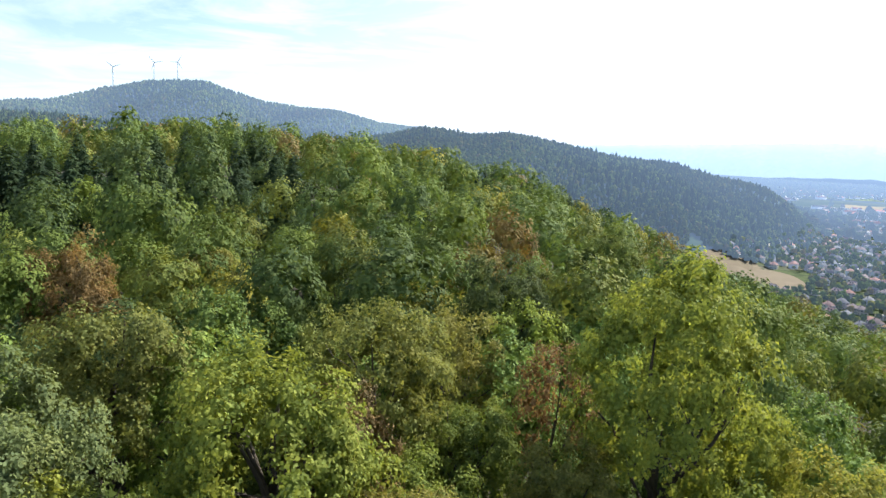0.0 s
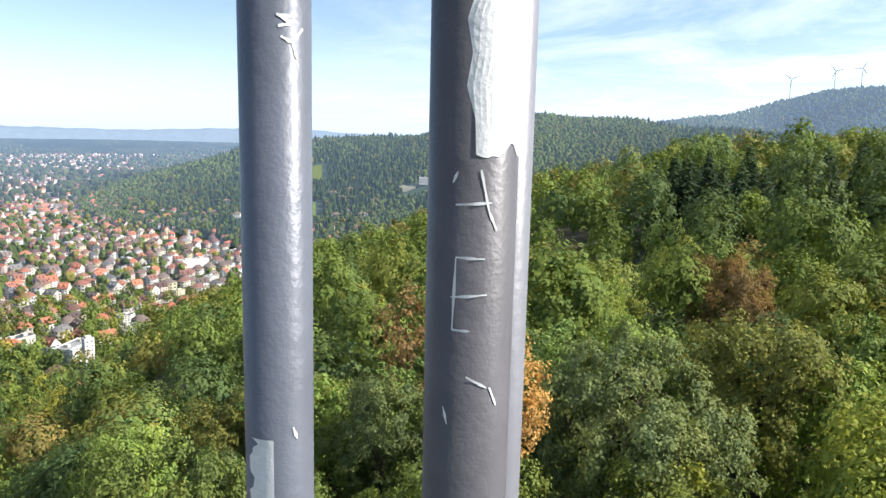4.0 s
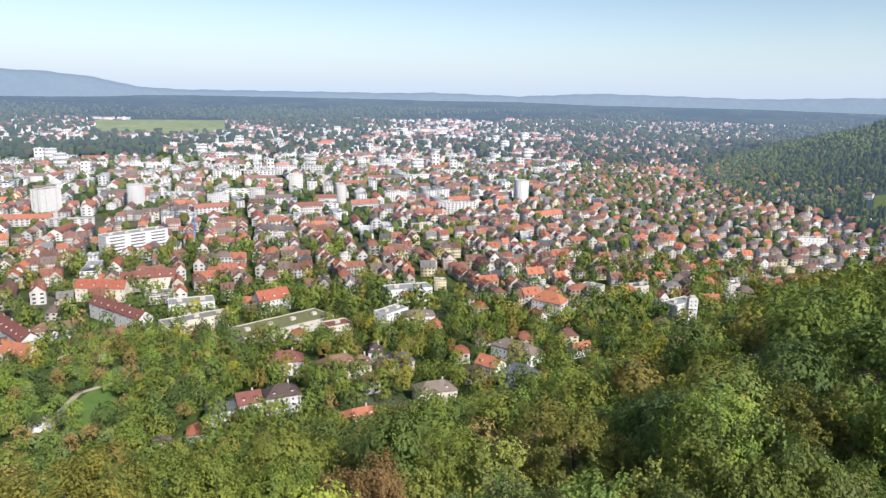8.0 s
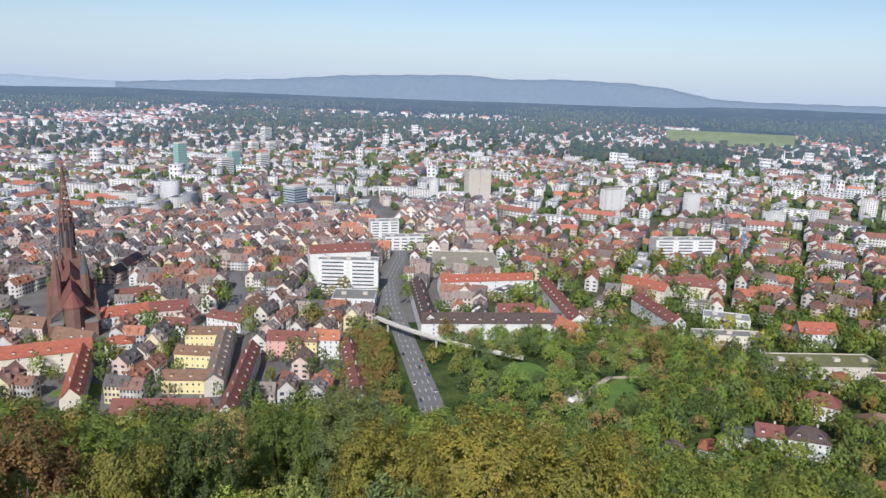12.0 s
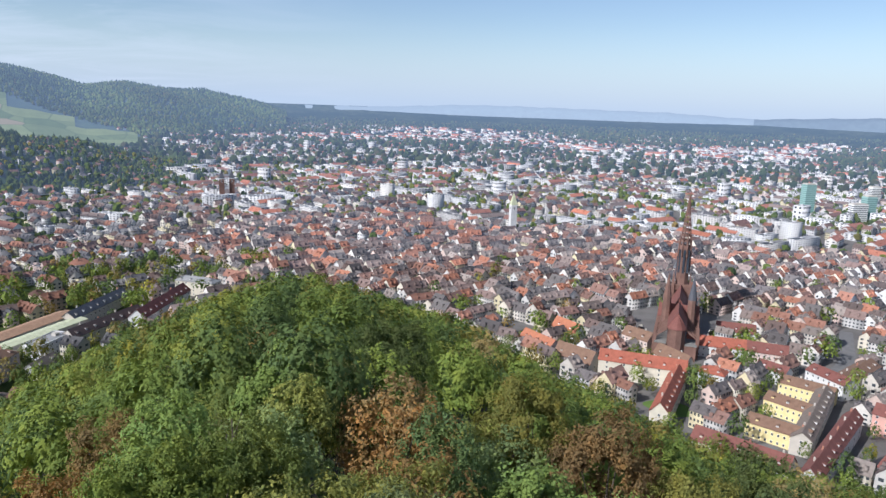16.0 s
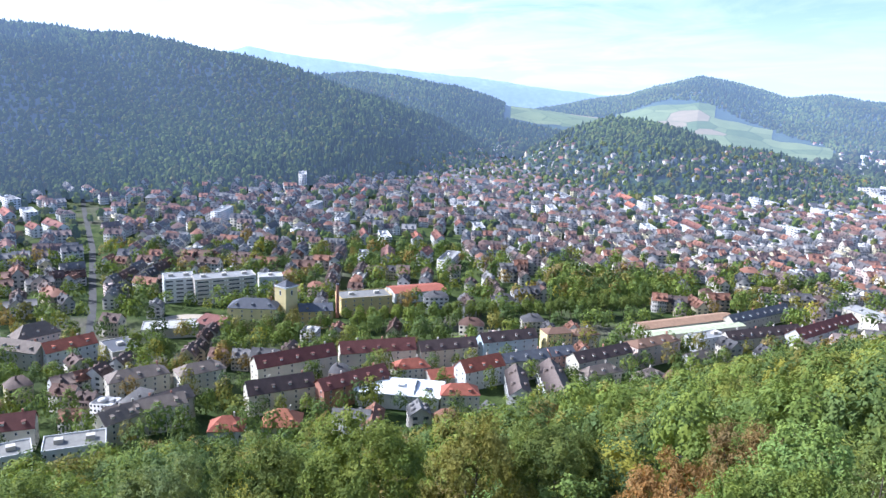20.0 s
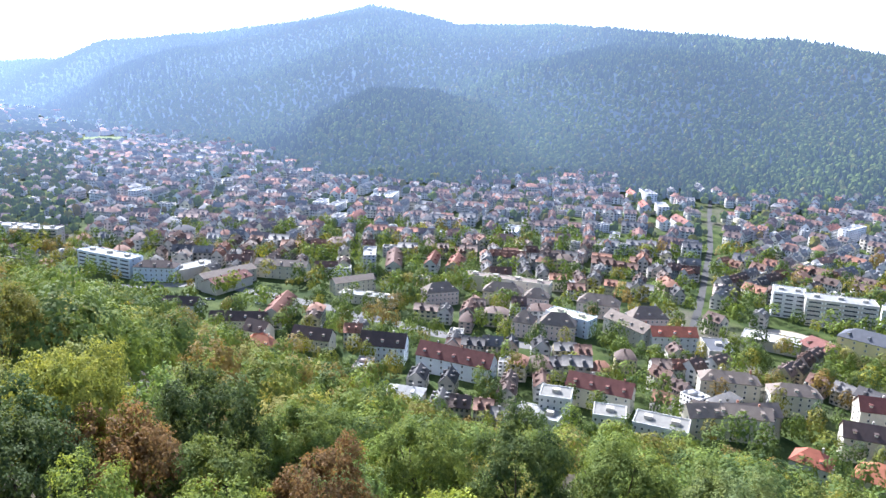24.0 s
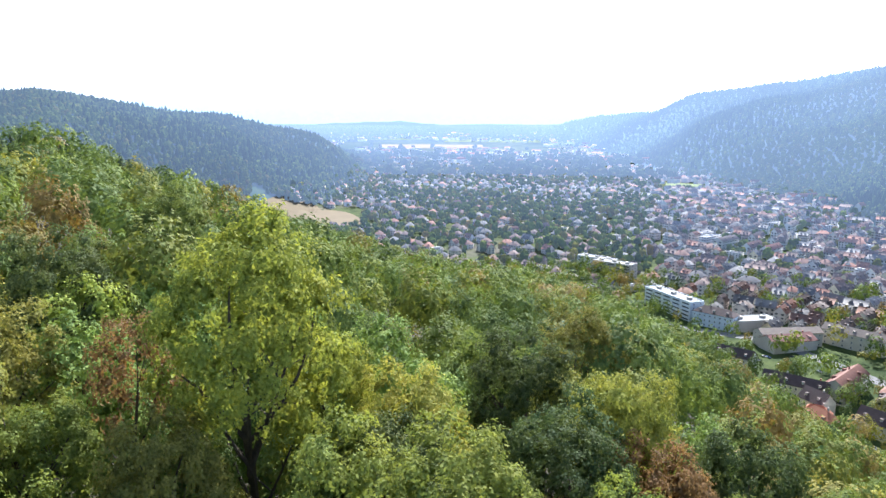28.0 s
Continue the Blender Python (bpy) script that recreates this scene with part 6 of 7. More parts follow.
def patch(name, cx, cy, rx, ry, turn, lift, mat, label, category):
    """A rounded, slightly uneven piece of open ground."""
    rs = np.random.RandomState(int(abs(cx * 7 + cy)) % 9999)
    n = 40
    ph = rs.rand(3) * 6
    V = [(cx, cy, float(ground_z(cx, cy)) + lift)]
    for ring_k in (0.5, 1.0):
        for i in range(n):
            a = 2 * math.pi * i / n
            q = ring_k * (1 + 0.1 * math.sin(2 * a + ph[0]) + 0.07 * math.sin(3 * a + ph[1]) + 0.04 * math.sin(5 * a + ph[2]))
            u, v = rx * q * math.cos(a), ry * q * math.sin(a)
            x, y = cx + u * math.cos(turn) - v * math.sin(turn), cy + u * math.sin(turn) + v * math.cos(turn)
            V.append((x, y, float(ground_z(x, y)) + lift))
    F = [(0, 1 + i, 1 + (i + 1) % n) for i in range(n)] + [(1 + i, 1 + n + i, 1 + n + (i + 1) % n, 1 + (i + 1) % n) for i in range(n)]
    take(cx, cy, rx * 1.5, ry * 1.5, turn)
    return tagged(piece(name, V, F, mat), label, category, kind="structure")


patch("lawn", -334, -303, 22, 12, 1.2, 0.25, M_LAWN, "mown park lawn with trees round it", "lawn")
patch("lawn", -352, -246, 30, 13, 0.5, 0.25, M_LAWN, "mown park lawn with trees round it", "lawn")
patch("lawn", -400, -262, 18, 9, 0.2, 0.25, M_LAWN, "mown park lawn with trees round it", "lawn")
patch("lawn", 1180, -45, 60, 22, 1.5, 0.4, M_LAWN, "bright green meadow below the wooded hill", "meadow")
patch("square", -330, -262, 14, 6, 0.8, 0.35, M_SANDY, "sandy open place in the park", "square")
patch("yard", 545, -130, 36, 18, 1.2, 0.3, M_SANDY, "pale paved brewery yard", "yard")
patch("courtyard", -95, -440, 14, 12, 0, 0.3, M_LAWN, "convent courtyard of grass and gravel", "courtyard")
ribbon("path", [(-318, -250), (-345, -262), (-372, -268), (-400, -250), (-430, -232)], 4, 0.32, M_SANDY, "curved gravel path in the park", "path")


def slope_field(name, yaw0, yaw1, r0, r1, mat, label, category, lift=0.8):
    V, F = [], []
    nu, nv = 12, 8
    for j in range(nv + 1):
        for i in range(nu + 1):
            y = radians(yaw0 + (yaw1 - yaw0) * i / nu)
            r = r0 + (r1 - r0) * j / nv + 7 * math.sin(i * 0.9 + j * 0.2)
            x, yy = -math.sin(y) * r, math.cos(y) * r
            V.append((x, yy, float(ground_z(x, yy)) + lift))
    for j in range(nv):
        for i in range(nu):
            a = j * (nu + 1) + i
            F.append((a, a + 1, a + nu + 2, a + nu + 1)[::-1])
    return tagged(piece(name, V, F, mat), label, category, kind="structure")


def vineyard_material():
    m, nt, b = material("vineyard_rows", 0.95)
    wv = nt.nodes.new("ShaderNodeTexWave")
    wv.inputs["Scale"].default_value = 0.09
    wv.inputs["Distortion"].default_value = 1.5
    g = nt.nodes.new("ShaderNodeNewGeometry")
    nt.links.new(g.outputs["Position"], wv.inputs["Vector"])
    n1 = noise_node(nt, 0.02, 4)
    c = mixed(nt, wv.outputs["Fac"], (0.09, 0.13, 0.045), (0.15, 0.175, 0.07))
    c = mixed(nt, ramp_node(nt, n1.outputs["Fac"], 0.4, 0.7), c, (0.12, 0.15, 0.06))
    nt.links.new(c, b.inputs["Base Color"])
    return m


M_VINE = vineyard_material()
M_DRY = plain("dry_meadow", (0.17, 0.13, 0.075), 0.95, var=0.25, scale=0.03, fine=0.4)
# meadows far off, their haze painted as blue emission
M_MEADOWS = [glow_distance("far_%s" % n, tuple(0.8 * v for v in c), c, HAZE_BLUE, 0.08) for n, c in (("meadow", (0.25, 0.29, 0.14)), ("pasture", (0.17, 0.21, 0.1)), ("stubble", (0.36, 0.3, 0.19)))]
def field_mosaic():
    """Meadows, pasture and stubble side by side, with hedges between; haze laid over as emission."""
    m, nt, b = material("field_mosaic", 1.0, 0, 0.0)
    vo = nt.nodes.new("ShaderNodeTexVoronoi")
    vo.inputs["Scale"].default_value = 0.0075
    ed = nt.nodes.new("ShaderNodeTexVoronoi")
    ed.feature = "DISTANCE_TO_EDGE"
    ed.inputs["Scale"].default_value = 0.0075
    g = nt.nodes.new("ShaderNodeNewGeometry")
    for v in (vo, ed):
        nt.links.new(g.outputs["Position"], v.inputs["Vector"])
    sep = nt.nodes.new("ShaderNodeSeparateColor")
    nt.links.new(vo.outputs["Color"], sep.inputs[0])
    c = mixed(nt, sep.outputs[0], (0.11, 0.145, 0.065), (0.19, 0.22, 0.1))
    c = mixed(nt, ramp_node(nt, sep.outputs[1], 0.78, 0.82), c, (0.25, 0.205, 0.13))
    c = mixed(nt, ramp_node(nt, noise_node(nt, 0.02, 4).outputs["Fac"], 0.3, 0.7), mixed(nt, 1.0, c, (0.8, 0.82, 0.8), "MULTIPLY"), c)
    c = mixed(nt, ramp_node(nt, ed.outputs["Distance"], 0.0, 0.03), (0.09, 0.12, 0.055), c)
    nt.links.new(c, b.inputs["Base Color"])
    haze_glow(nt, b, HAZE_BLUE, 0.16)
    return m


M_MOSAIC = field_mosaic()
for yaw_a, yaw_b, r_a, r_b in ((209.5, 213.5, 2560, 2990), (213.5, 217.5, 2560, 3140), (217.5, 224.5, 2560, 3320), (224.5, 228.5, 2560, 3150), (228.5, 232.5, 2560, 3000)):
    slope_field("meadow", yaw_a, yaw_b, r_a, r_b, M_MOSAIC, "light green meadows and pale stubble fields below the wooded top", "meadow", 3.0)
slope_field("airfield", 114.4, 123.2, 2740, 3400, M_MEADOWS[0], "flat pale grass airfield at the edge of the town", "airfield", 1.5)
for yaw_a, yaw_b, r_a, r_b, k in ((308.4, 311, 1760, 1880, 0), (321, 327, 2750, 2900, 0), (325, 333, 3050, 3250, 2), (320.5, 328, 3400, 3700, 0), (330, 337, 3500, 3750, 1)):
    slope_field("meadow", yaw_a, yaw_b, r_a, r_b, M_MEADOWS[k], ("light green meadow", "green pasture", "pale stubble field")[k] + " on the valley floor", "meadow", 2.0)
slope_field("vineyard", 61.2, 66.8, 1240, 1312, M_VINE, "green vineyard terrace on the hillside", "vineyard")
slope_field("vineyard", 60.7, 65.4, 1440, 1530, M_VINE, "green vineyard below the wood", "vineyard")
building(-1040, 780, -1015, 812, 9, 16, 0, "f", "white", "grey", "school")
building(-1062, 752, -1044, 775, 6, 12, 0, "f", "cream", "grey", "school")


def wind_turbine(yaw, r, turn):
    y = radians(yaw)
    x, yy = -math.sin(y) * r, math.cos(y) * r
    z = float(ground_z(x, yy))
    root = new("wind_turbine")
    root.matrix_world = Matrix.Translation((x, yy, z)) @ Matrix.Rotation(y, 4, "Z")
    tagged(root, "white three-bladed wind turbine on the wooded summit", "wind turbine", "wind turbines")
    piece("mast", *prism(10, 2.6, -5, 92, 1.5), M_FRAME, root)
    piece("nacelle", *box_vf(-2, 2, -5, 5, 91, 95), M_FRAME, root)
    for k in range(3):
        a = turn + k * 2.094
        c, s = math.cos(a), math.sin(a)
        V = [(-s * w + c * l, -6 - t, 93 + c * w + s * l) for l, w in ((0, 1.3), (10, 1.9), (36, 0.35)) for w, t in ((-w, 0.3), (w, 0.3), (w, -0.3), (-w, -0.3))]
        F = [(i * 4 + j, i * 4 + (j + 1) % 4, i * 4 + 4 + (j + 1) % 4, i * 4 + 4 + j) for i in range(2) for j in range(4)] + [(8, 9, 10, 11), (3, 2, 1, 0)]
        piece("blade", V, F, M_FRAME, root)


wind_turbine(26.25, 3480, 0.4)
wind_turbine(23.55, 3480, 0.2)
wind_turbine(21.95, 3480, 1.1)


def crane():
    root = new("tower_crane")
    root.matrix_world = Matrix.Translation((-744, -378, 0)) @ Matrix.Rotation(0.5, 4, "Z")
    tagged(root, "blue tower crane at a building site", "crane")
    m = plain("blue_steel", (0.05, 0.2, 0.5), 0.5)
    for sx in (-1, 1):
        for sy in (-1, 1):
            piece("mast_post", *box_vf(sx * 0.9 - 0.15, sx * 0.9 + 0.15, sy * 0.9 - 0.15, sy * 0.9 + 0.15, -2, 36), m, root)
    for k in range(12):
        piece("mast_brace", *box_vf(-1, 1, -1, 1, k * 3, k * 3 + 0.3), m, root)
    piece("jib", *box_vf(-12, 38, -0.6, 0.6, 36, 37.2), m, root)
    piece("counterweight", *box_vf(-13, -9, -1, 1, 34, 36.5), M_CONCRETE, root)
    piece("cab", *box_vf(0.9, 2.4, -0.8, 0.8, 33, 35.4), M_FRAME, root)
    take(-744, -378, 10, 10, 0)


crane()
take(-320, -290, 110, 120, 0.5)
take(-252, -354, 40, 165, -0.509)
for yaw_v, r_v in ((68.2, 1390), (69.3, 1360), (60.2, 1345), (59.4, 1310), (58.8, 1350), (60.0, 1225), (59.0, 1240), (57.9, 1215), (67.6, 1300), (57.0, 1270)):
    vx, vy = -math.sin(radians(yaw_v)) * r_v, math.cos(radians(yaw_v)) * r_v
    building(vx, vy, vx + 9, vy + 13, 8, 10, 3, "h", "white", "greybrown", "villa")


def chimney_stack():
    root = new("chimney_stack")
    root.matrix_world = Matrix.Translation((512, -231, 0))
    tagged(root, "tall dark brick brewery chimney", "chimney")
    piece("shaft", *prism(14, 1.5, -2, 27, 1.1), WALL_MAT["brick"], root)
    piece("rim", *prism(14, 1.3, 27.01, 28), TILE_MAT["slate"], root)


chimney_stack()


def curved_hall():
    """White hall with curved roof shells and tilted roof lights."""
    a, b = Vector((358, -174)), Vector((327, -212))
    u = (b - a).normalized()
    v = Vector((-u.y, u.x))
    if v.dot(a) < 0:
        v = -v
    root = new("concert_hall")
    root.matrix_world = Matrix.Translation((*((a + b) / 2 + v * 10), 0)) @ Matrix.Rotation(math.atan2(u.y, u.x), 4, "Z")
    tagged(root, "white hall with curved roof shells and roof lights", "hall")
    w = (b - a).length
    piece("wall", *box_vf(-w / 2, w / 2, -12, 12, -3, 9), WALL_MAT["white"], root)
    m = plain("white_sheet_roof", (0.75, 0.75, 0.74), 0.45, var=0.08)
    for k, (x0, x1, top) in enumerate(((-w / 2 - 1, -w * 0.12, 1.5), (-w * 0.12, w * 0.2, 4.5), (w * 0.2, w / 2 + 1, 2.5))):
        V, F = [], []
        for i in range(11):
            t = i / 10
            y, z = -13 + 26 * t, 9.1 + top * math.sin(math.pi * min(1, t * 1.15)) ** 0.8 if t < 0.87 else 9.1
            V += [(x0, y, z), (x1, y, z), (x1, y, z + 0.4), (x0, y, z + 0.4)]
            if i:
                c = 4 * i
                F += [(c - 4 + j, c - 4 + (j + 1) % 4, c + (j + 1) % 4, c + j) for j in range(4)]
        F += [(3, 2, 1, 0), tuple(40 + j for j in range(4))]
        sh = piece("roof_shell", V, F, m, root)
        V, F = box_vf((x0 + x1) / 2 - 2, (x0 + x1) / 2 + 2, -8, -4.5, 9.4 + top * 0.72, 10.1 + top * 0.85)
        piece("roof_light", V, F, M_PANE if k != 1 else m, root)
    take(342 + v.x * 10, -192 + v.y * 10, w + 6, 30, math.atan2(u.y, u.x))


take(445, -345, 26, 260, -0.27)
curved_hall()


def hut():
    x, y = CLEARING
    root = new("forest_hut")
    root.matrix_world = Matrix.Translation((-110, 101, float(ground_z(-110, 101)))) @ Matrix.Rotation(0.5, 4, "Z")
    tagged(root, "small forest hut with a red tiled roof in a clearing", "hut")
    piece("wall", *box_vf(-5, 5, -4, 4, -2, 6), TILE_MAT["brown"], root)
    piece("roof", *gable_vf(-6, 6, -5, 5, 6.01, 10), TILE_MAT["orange"], root)


hut()
patch("clearing", CLEARING[0], CLEARING[1], 38, 5.5, 2.27, 0.6, M_DRY, "dry grass clearing in the wood", "clearing")
patch("field", FIELD[0], FIELD[1], 78, 135, -0.37, 0.8, M_DRY, "dry brown meadow on the hill's shoulder", "field")


town_rows = lay_out_town()
town_r = np.hypot(town_rows[:, 1], town_rows[:, 2])
print("houses", len(town_rows), (town_r < 750).sum())
houses_mesh("houses", town_rows[town_r < 750], "rows of rendered town houses with tiled pitched roofs", [M_WALL, M_ROOF, M_GLASS])
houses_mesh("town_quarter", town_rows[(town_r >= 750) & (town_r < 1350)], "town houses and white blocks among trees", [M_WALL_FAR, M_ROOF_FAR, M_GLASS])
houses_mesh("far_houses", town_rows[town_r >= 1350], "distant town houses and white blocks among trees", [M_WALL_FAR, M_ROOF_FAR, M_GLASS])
for hr in town_rows[town_r < 1300]:
    take(hr[1], hr[2], hr[4], hr[5], hr[8])


def plant_town():
    """Street, garden and park trees on all the ground that is left."""
    rs = np.random.RandomState(31)
    for name, r0, r1, step, leaves, size, lob in (("town_trees", 290, 540, 8.4, 380, 0.105, 16), ("middle_town_trees", 540, 820, 9.0, 110, 0.19, 12), ("far_town_trees", 820, 1900, 12, 24, 0.38, 2), ("distant_trees", 1900, 4300, 24, 9, 0.6, 1)):
        x, y = spots(r0, r1, step, rs)
        r, yaw = np.hypot(x, y), np.degrees(np.arctan2(-x, y)) % 360
        q = quarter(x, y)
        p = np.array([0.0, 0.26, 0.85, 0.55, 0.34, 0.5, 0.6])[q]
        p = np.where((q == 2) & (r > 640), np.where(r > 820, 0.4, 0.6), p)
        p = np.where((q > 0) & (r < 620) & (q != 1), np.maximum(p, 0.66), p)
        p = np.where((q == 1) & (r < 640), 0.55, p)
        p = np.where((q == 6) & (r > 820), 0.45, p)
        p = np.where((yaw > 312) & (r > 820) & (r < 2600) & (q > 0), np.clip(0.75 + 0.6 * wob(x, y, 110, 4), 0.2, 1), p)
        p = p * np.clip(0.85 + 0.5 * wob(x, y, 70, 2), 0.3, 1.3)
        p = np.where((r > 2700) & (q > 0), np.clip(0.45 + 1.2 * wob(x, y, 240, 5), 0.05, 1), p)
        re, ze = rim(yaw)
        strip = (q == 0) & (r > re - 8) & (r < re + ze * 2.4 + 30) & (yaw > 50) & (yaw < 342)
        p = np.where(strip, 0.95, p)
        p = np.where(grove(x, y, r, yaw), 0.95, p)
        ok = (rs.rand(len(x)) < p) & ~taken(x, y) & ~(taken(x, y, 1) & (rs.rand(len(x)) < 0.5))
        x, y, r = x[ok], y[ok], r[ok]
        n = len(x)
        sc = r / far_scale(r)
        rad = rs.uniform(3.6, 7.4, n) * np.where(r > 1900, 1.6, np.where(r > 820, 0.8, 1)) * np.maximum(sc, 0.4)
        fine = leaves > 60
        temps = [tufted_crown(np.random.RandomState(120 + i), leaves, size, lob, 1.1, 0.35, 3, True) if fine else far_crown(np.random.RandomState(120 + i), lob) for i in range(6)]
        pos = np.stack([x, y, ground_z(x, y) + rad * rs.uniform(1.15, 1.9, n)], -1)
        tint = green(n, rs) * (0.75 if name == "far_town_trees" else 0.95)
        brown = rs.rand(n) < 0.05
        tint[brown] = GREENS[rs.choice([5, 7, 8], brown.sum())]
        lit = np.degrees(np.arctan2(-x, y)) % 360 > 232
        # farthest crowns: haze put into the tint, darker with a blue-green lift
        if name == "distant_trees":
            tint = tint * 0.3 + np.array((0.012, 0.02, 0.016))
        shape, spin = np.stack([rad, rad, rad * rs.uniform(0.95, 1.5, n)], -1), rs.rand(n) * 6.28
        for sel in (lit, ~lit):
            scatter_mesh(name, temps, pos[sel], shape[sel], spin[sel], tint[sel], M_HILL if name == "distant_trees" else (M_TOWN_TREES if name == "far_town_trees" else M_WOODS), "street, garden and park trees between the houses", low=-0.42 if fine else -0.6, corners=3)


plant_town()


# ---- small things in the park ----
def pergola():
    """Open ring of pale posts under two curved beams, on the park's lawn."""
    cx, cy = -416, -302
    z = float(ground_z(cx, cy))
    root = new("pergola")
    root.matrix_world = Matrix.Translation((cx, cy, z))
    tagged(root, "ring-shaped pale timber pergola on the park lawn", "pergola")
    n, a0, span = 14, 0.4, 5.2
    for rad, lift in ((9.0, 3.0), (6.6, 3.3)):
        V, F = [], []
        for k in range(n * 2 + 1):
            a = a0 + span * k / (n * 2)
            for dr, dz in ((-0.3, 0), (0.3, 0), (0.3, 0.4), (-0.3, 0.4)):
                V.append(((rad + dr) * math.cos(a), (rad + dr) * math.sin(a), lift + dz))
            if k:
                c = 4 * k
                F += [(c - 4 + j, c - 4 + (j + 1) % 4, c + (j + 1) % 4, c + j) for j in range(4)]
        F += [(3, 2, 1, 0), tuple(n * 8 + j for j in range(4))]
        piece("ring_beam", V, F, WALL_MAT["cream"], root)
        for k in range(0, n + 1, 2):
            a = a0 + span * k / n
            x, y = rad * math.cos(a), rad * math.sin(a)
            piece("post", *box_vf(x - 0.2, x + 0.2, y - 0.2, y + 0.2, -0.5, lift), WALL_MAT["cream"], root)
    for k in range(n + 1):
        a = a0 + span * k / n
        c, q = math.cos(a), math.sin(a)
        V = [(r * c - s * q * 0.12, r * q + s * c * 0.12, h) for h in (3.72, 3.95) for r, s in ((6.0, -1), (9.6, -1), (9.6, 1), (6.0, 1))]
        piece("rafter", V, [(3, 2, 1, 0), (4, 5, 6, 7), (0, 1, 5, 4), (1, 2, 6, 5), (2, 3, 7, 6), (3, 0, 4, 7)], WALL_MAT["cream"], root)


def pavilion():
    """White pointed canopy on four posts beside the sandy place."""
    cx, cy = -322, -255
    root = new("pavilion")
    root.matrix_world = Matrix.Translation((cx, cy, float(ground_z(cx, cy)))) @ Matrix.Rotation(0.5, 4, "Z")
    tagged(root, "white pointed canopy on posts in the park", "pavilion")
    c = [(-4.5, -4.5), (4.5, -4.5), (4.5, 4.5), (-4.5, 4.5)]
    for k in range(4):
        (ax, ay), (bx, by) = c[k], c[(k + 1) % 4]
        V = [(ax, ay, 3.0), (bx, by, 3.0), (0, 0, 7.0), (ax, ay, 2.85), (bx, by, 2.85), (0, 0, 6.85)]
        piece("canopy", V, [(0, 1, 2), (5, 4, 3), (0, 3, 4, 1), (1, 4, 5, 2), (2, 5, 3, 0)], WALL_MAT["white"], root)
        piece("post", *box_vf(ax * 0.93 - 0.12, ax * 0.93 + 0.12, ay * 0.93 - 0.12, ay * 0.93 + 0.12, -0.5, 3.1), WALL_MAT["stone"], root)


pergola()
pavilion()


# ---- trees round the lookout ----
def trunk_mesh(rs, h, spread):
    """Tapered, slightly crooked trunk that forks into limbs."""
    V, F = [], []

    def limb(p, q, r0, r1, n=4, seg=7):
        base = len(V)
        bow = Vector(rs.normal(size=3)) * (q - p).length * 0.06
        for k in range(n + 1):
            t = k / n
            c = p.lerp(q, t) + bow * math.sin(math.pi * t)
            r = r0 + (r1 - r0) * t
            ax = (q - p).normalized()
            u = ax.orthogonal().normalized()
            v = ax.cross(u)
            for i in range(seg):
                a = 2 * math.pi * i / seg
                V.append(tuple(c + u * r * math.cos(a) + v * r * math.sin(a)))
            if k:
                s = base + k * seg
                F.extend((s - seg + i, s - seg + (i + 1) % seg, s + (i + 1) % seg, s + i) for i in range(seg))
        F.append(tuple(base + n * seg + i for i in range(seg)))
        return q

    top = limb(Vector((0, 0, -1.5)), Vector((rs.normal() * 0.3, rs.normal() * 0.3, h * 0.62)), 0.30, 0.16)
    for k in range(9):
        a, z = k * 2.4 + rs.rand(), h * rs.uniform(0.34, 0.62)
        st = Vector((0, 0, z))
        en = Vector((math.cos(a) * spread * rs.uniform(0.5, 0.85), math.sin(a) * spread * rs.uniform(0.5, 0.85), z + h * rs.uniform(0.12, 0.34)))
        limb(st, en, 0.11, 0.03)
        for j in range(2):
            m = st.lerp(en, rs.uniform(0.45, 0.8))
            limb(m, m + Vector(rs.normal(size=3)) * spread * 0.22 + Vector((0, 0, 0.8)), 0.04, 0.012, 2, 5)
    limb(top, top + Vector((rs.normal() * 0.5, rs.normal() * 0.5, h * 0.3)), 0.16, 0.03)
    me = bpy.data.meshes.new("trunk")
    me.from_pydata(V, [], F)
    me.materials.append(M_BARK)
    return me


def crown_mesh(rs, leaves, size, lobes, tall, thin=False):
    P = tufted_crown(rs, leaves, size, lobes, tall, 0.6, 4)
    n = len(P) // 4
    me = bpy.data.meshes.new("crown")
    me.vertices.add(n * 4)
    me.vertices.foreach_set("co", P.astype(np.float32).ravel())
    me.loops.add(n * 4)
    me.loops.foreach_set("vertex_index", np.arange(n * 4, dtype=np.int32))
    me.polygons.add(n)
    me.polygons.foreach_set("loop_start", np.arange(n, dtype=np.int32) * 4)
    me.materials.append(M_LEAF)
    me.update(calc_edges=True)
    return me


KINDS = [("rounded", 22000, 0.021, 30, 1.05), ("upright", 22000, 0.021, 36, 1.2), ("spreading", 22000, 0.021, 36, 0.92), ("loose", 17000, 0.022, 28, 1.12), ("thin", 3600, 0.031, 24, 1.1)]
CROWNS = [crown_mesh(np.random.RandomState(200 + i), *k[1:]) for i, k in enumerate(KINDS)]
LIGHT_CROWNS = [crown_mesh(np.random.RandomState(230 + i), 1500, 0.072, k[3], k[4]) for i, k in enumerate(KINDS)]
TRUNKS = [trunk_mesh(np.random.RandomState(210 + i), 1.0 * 18, 4.2) for i in range(4)]
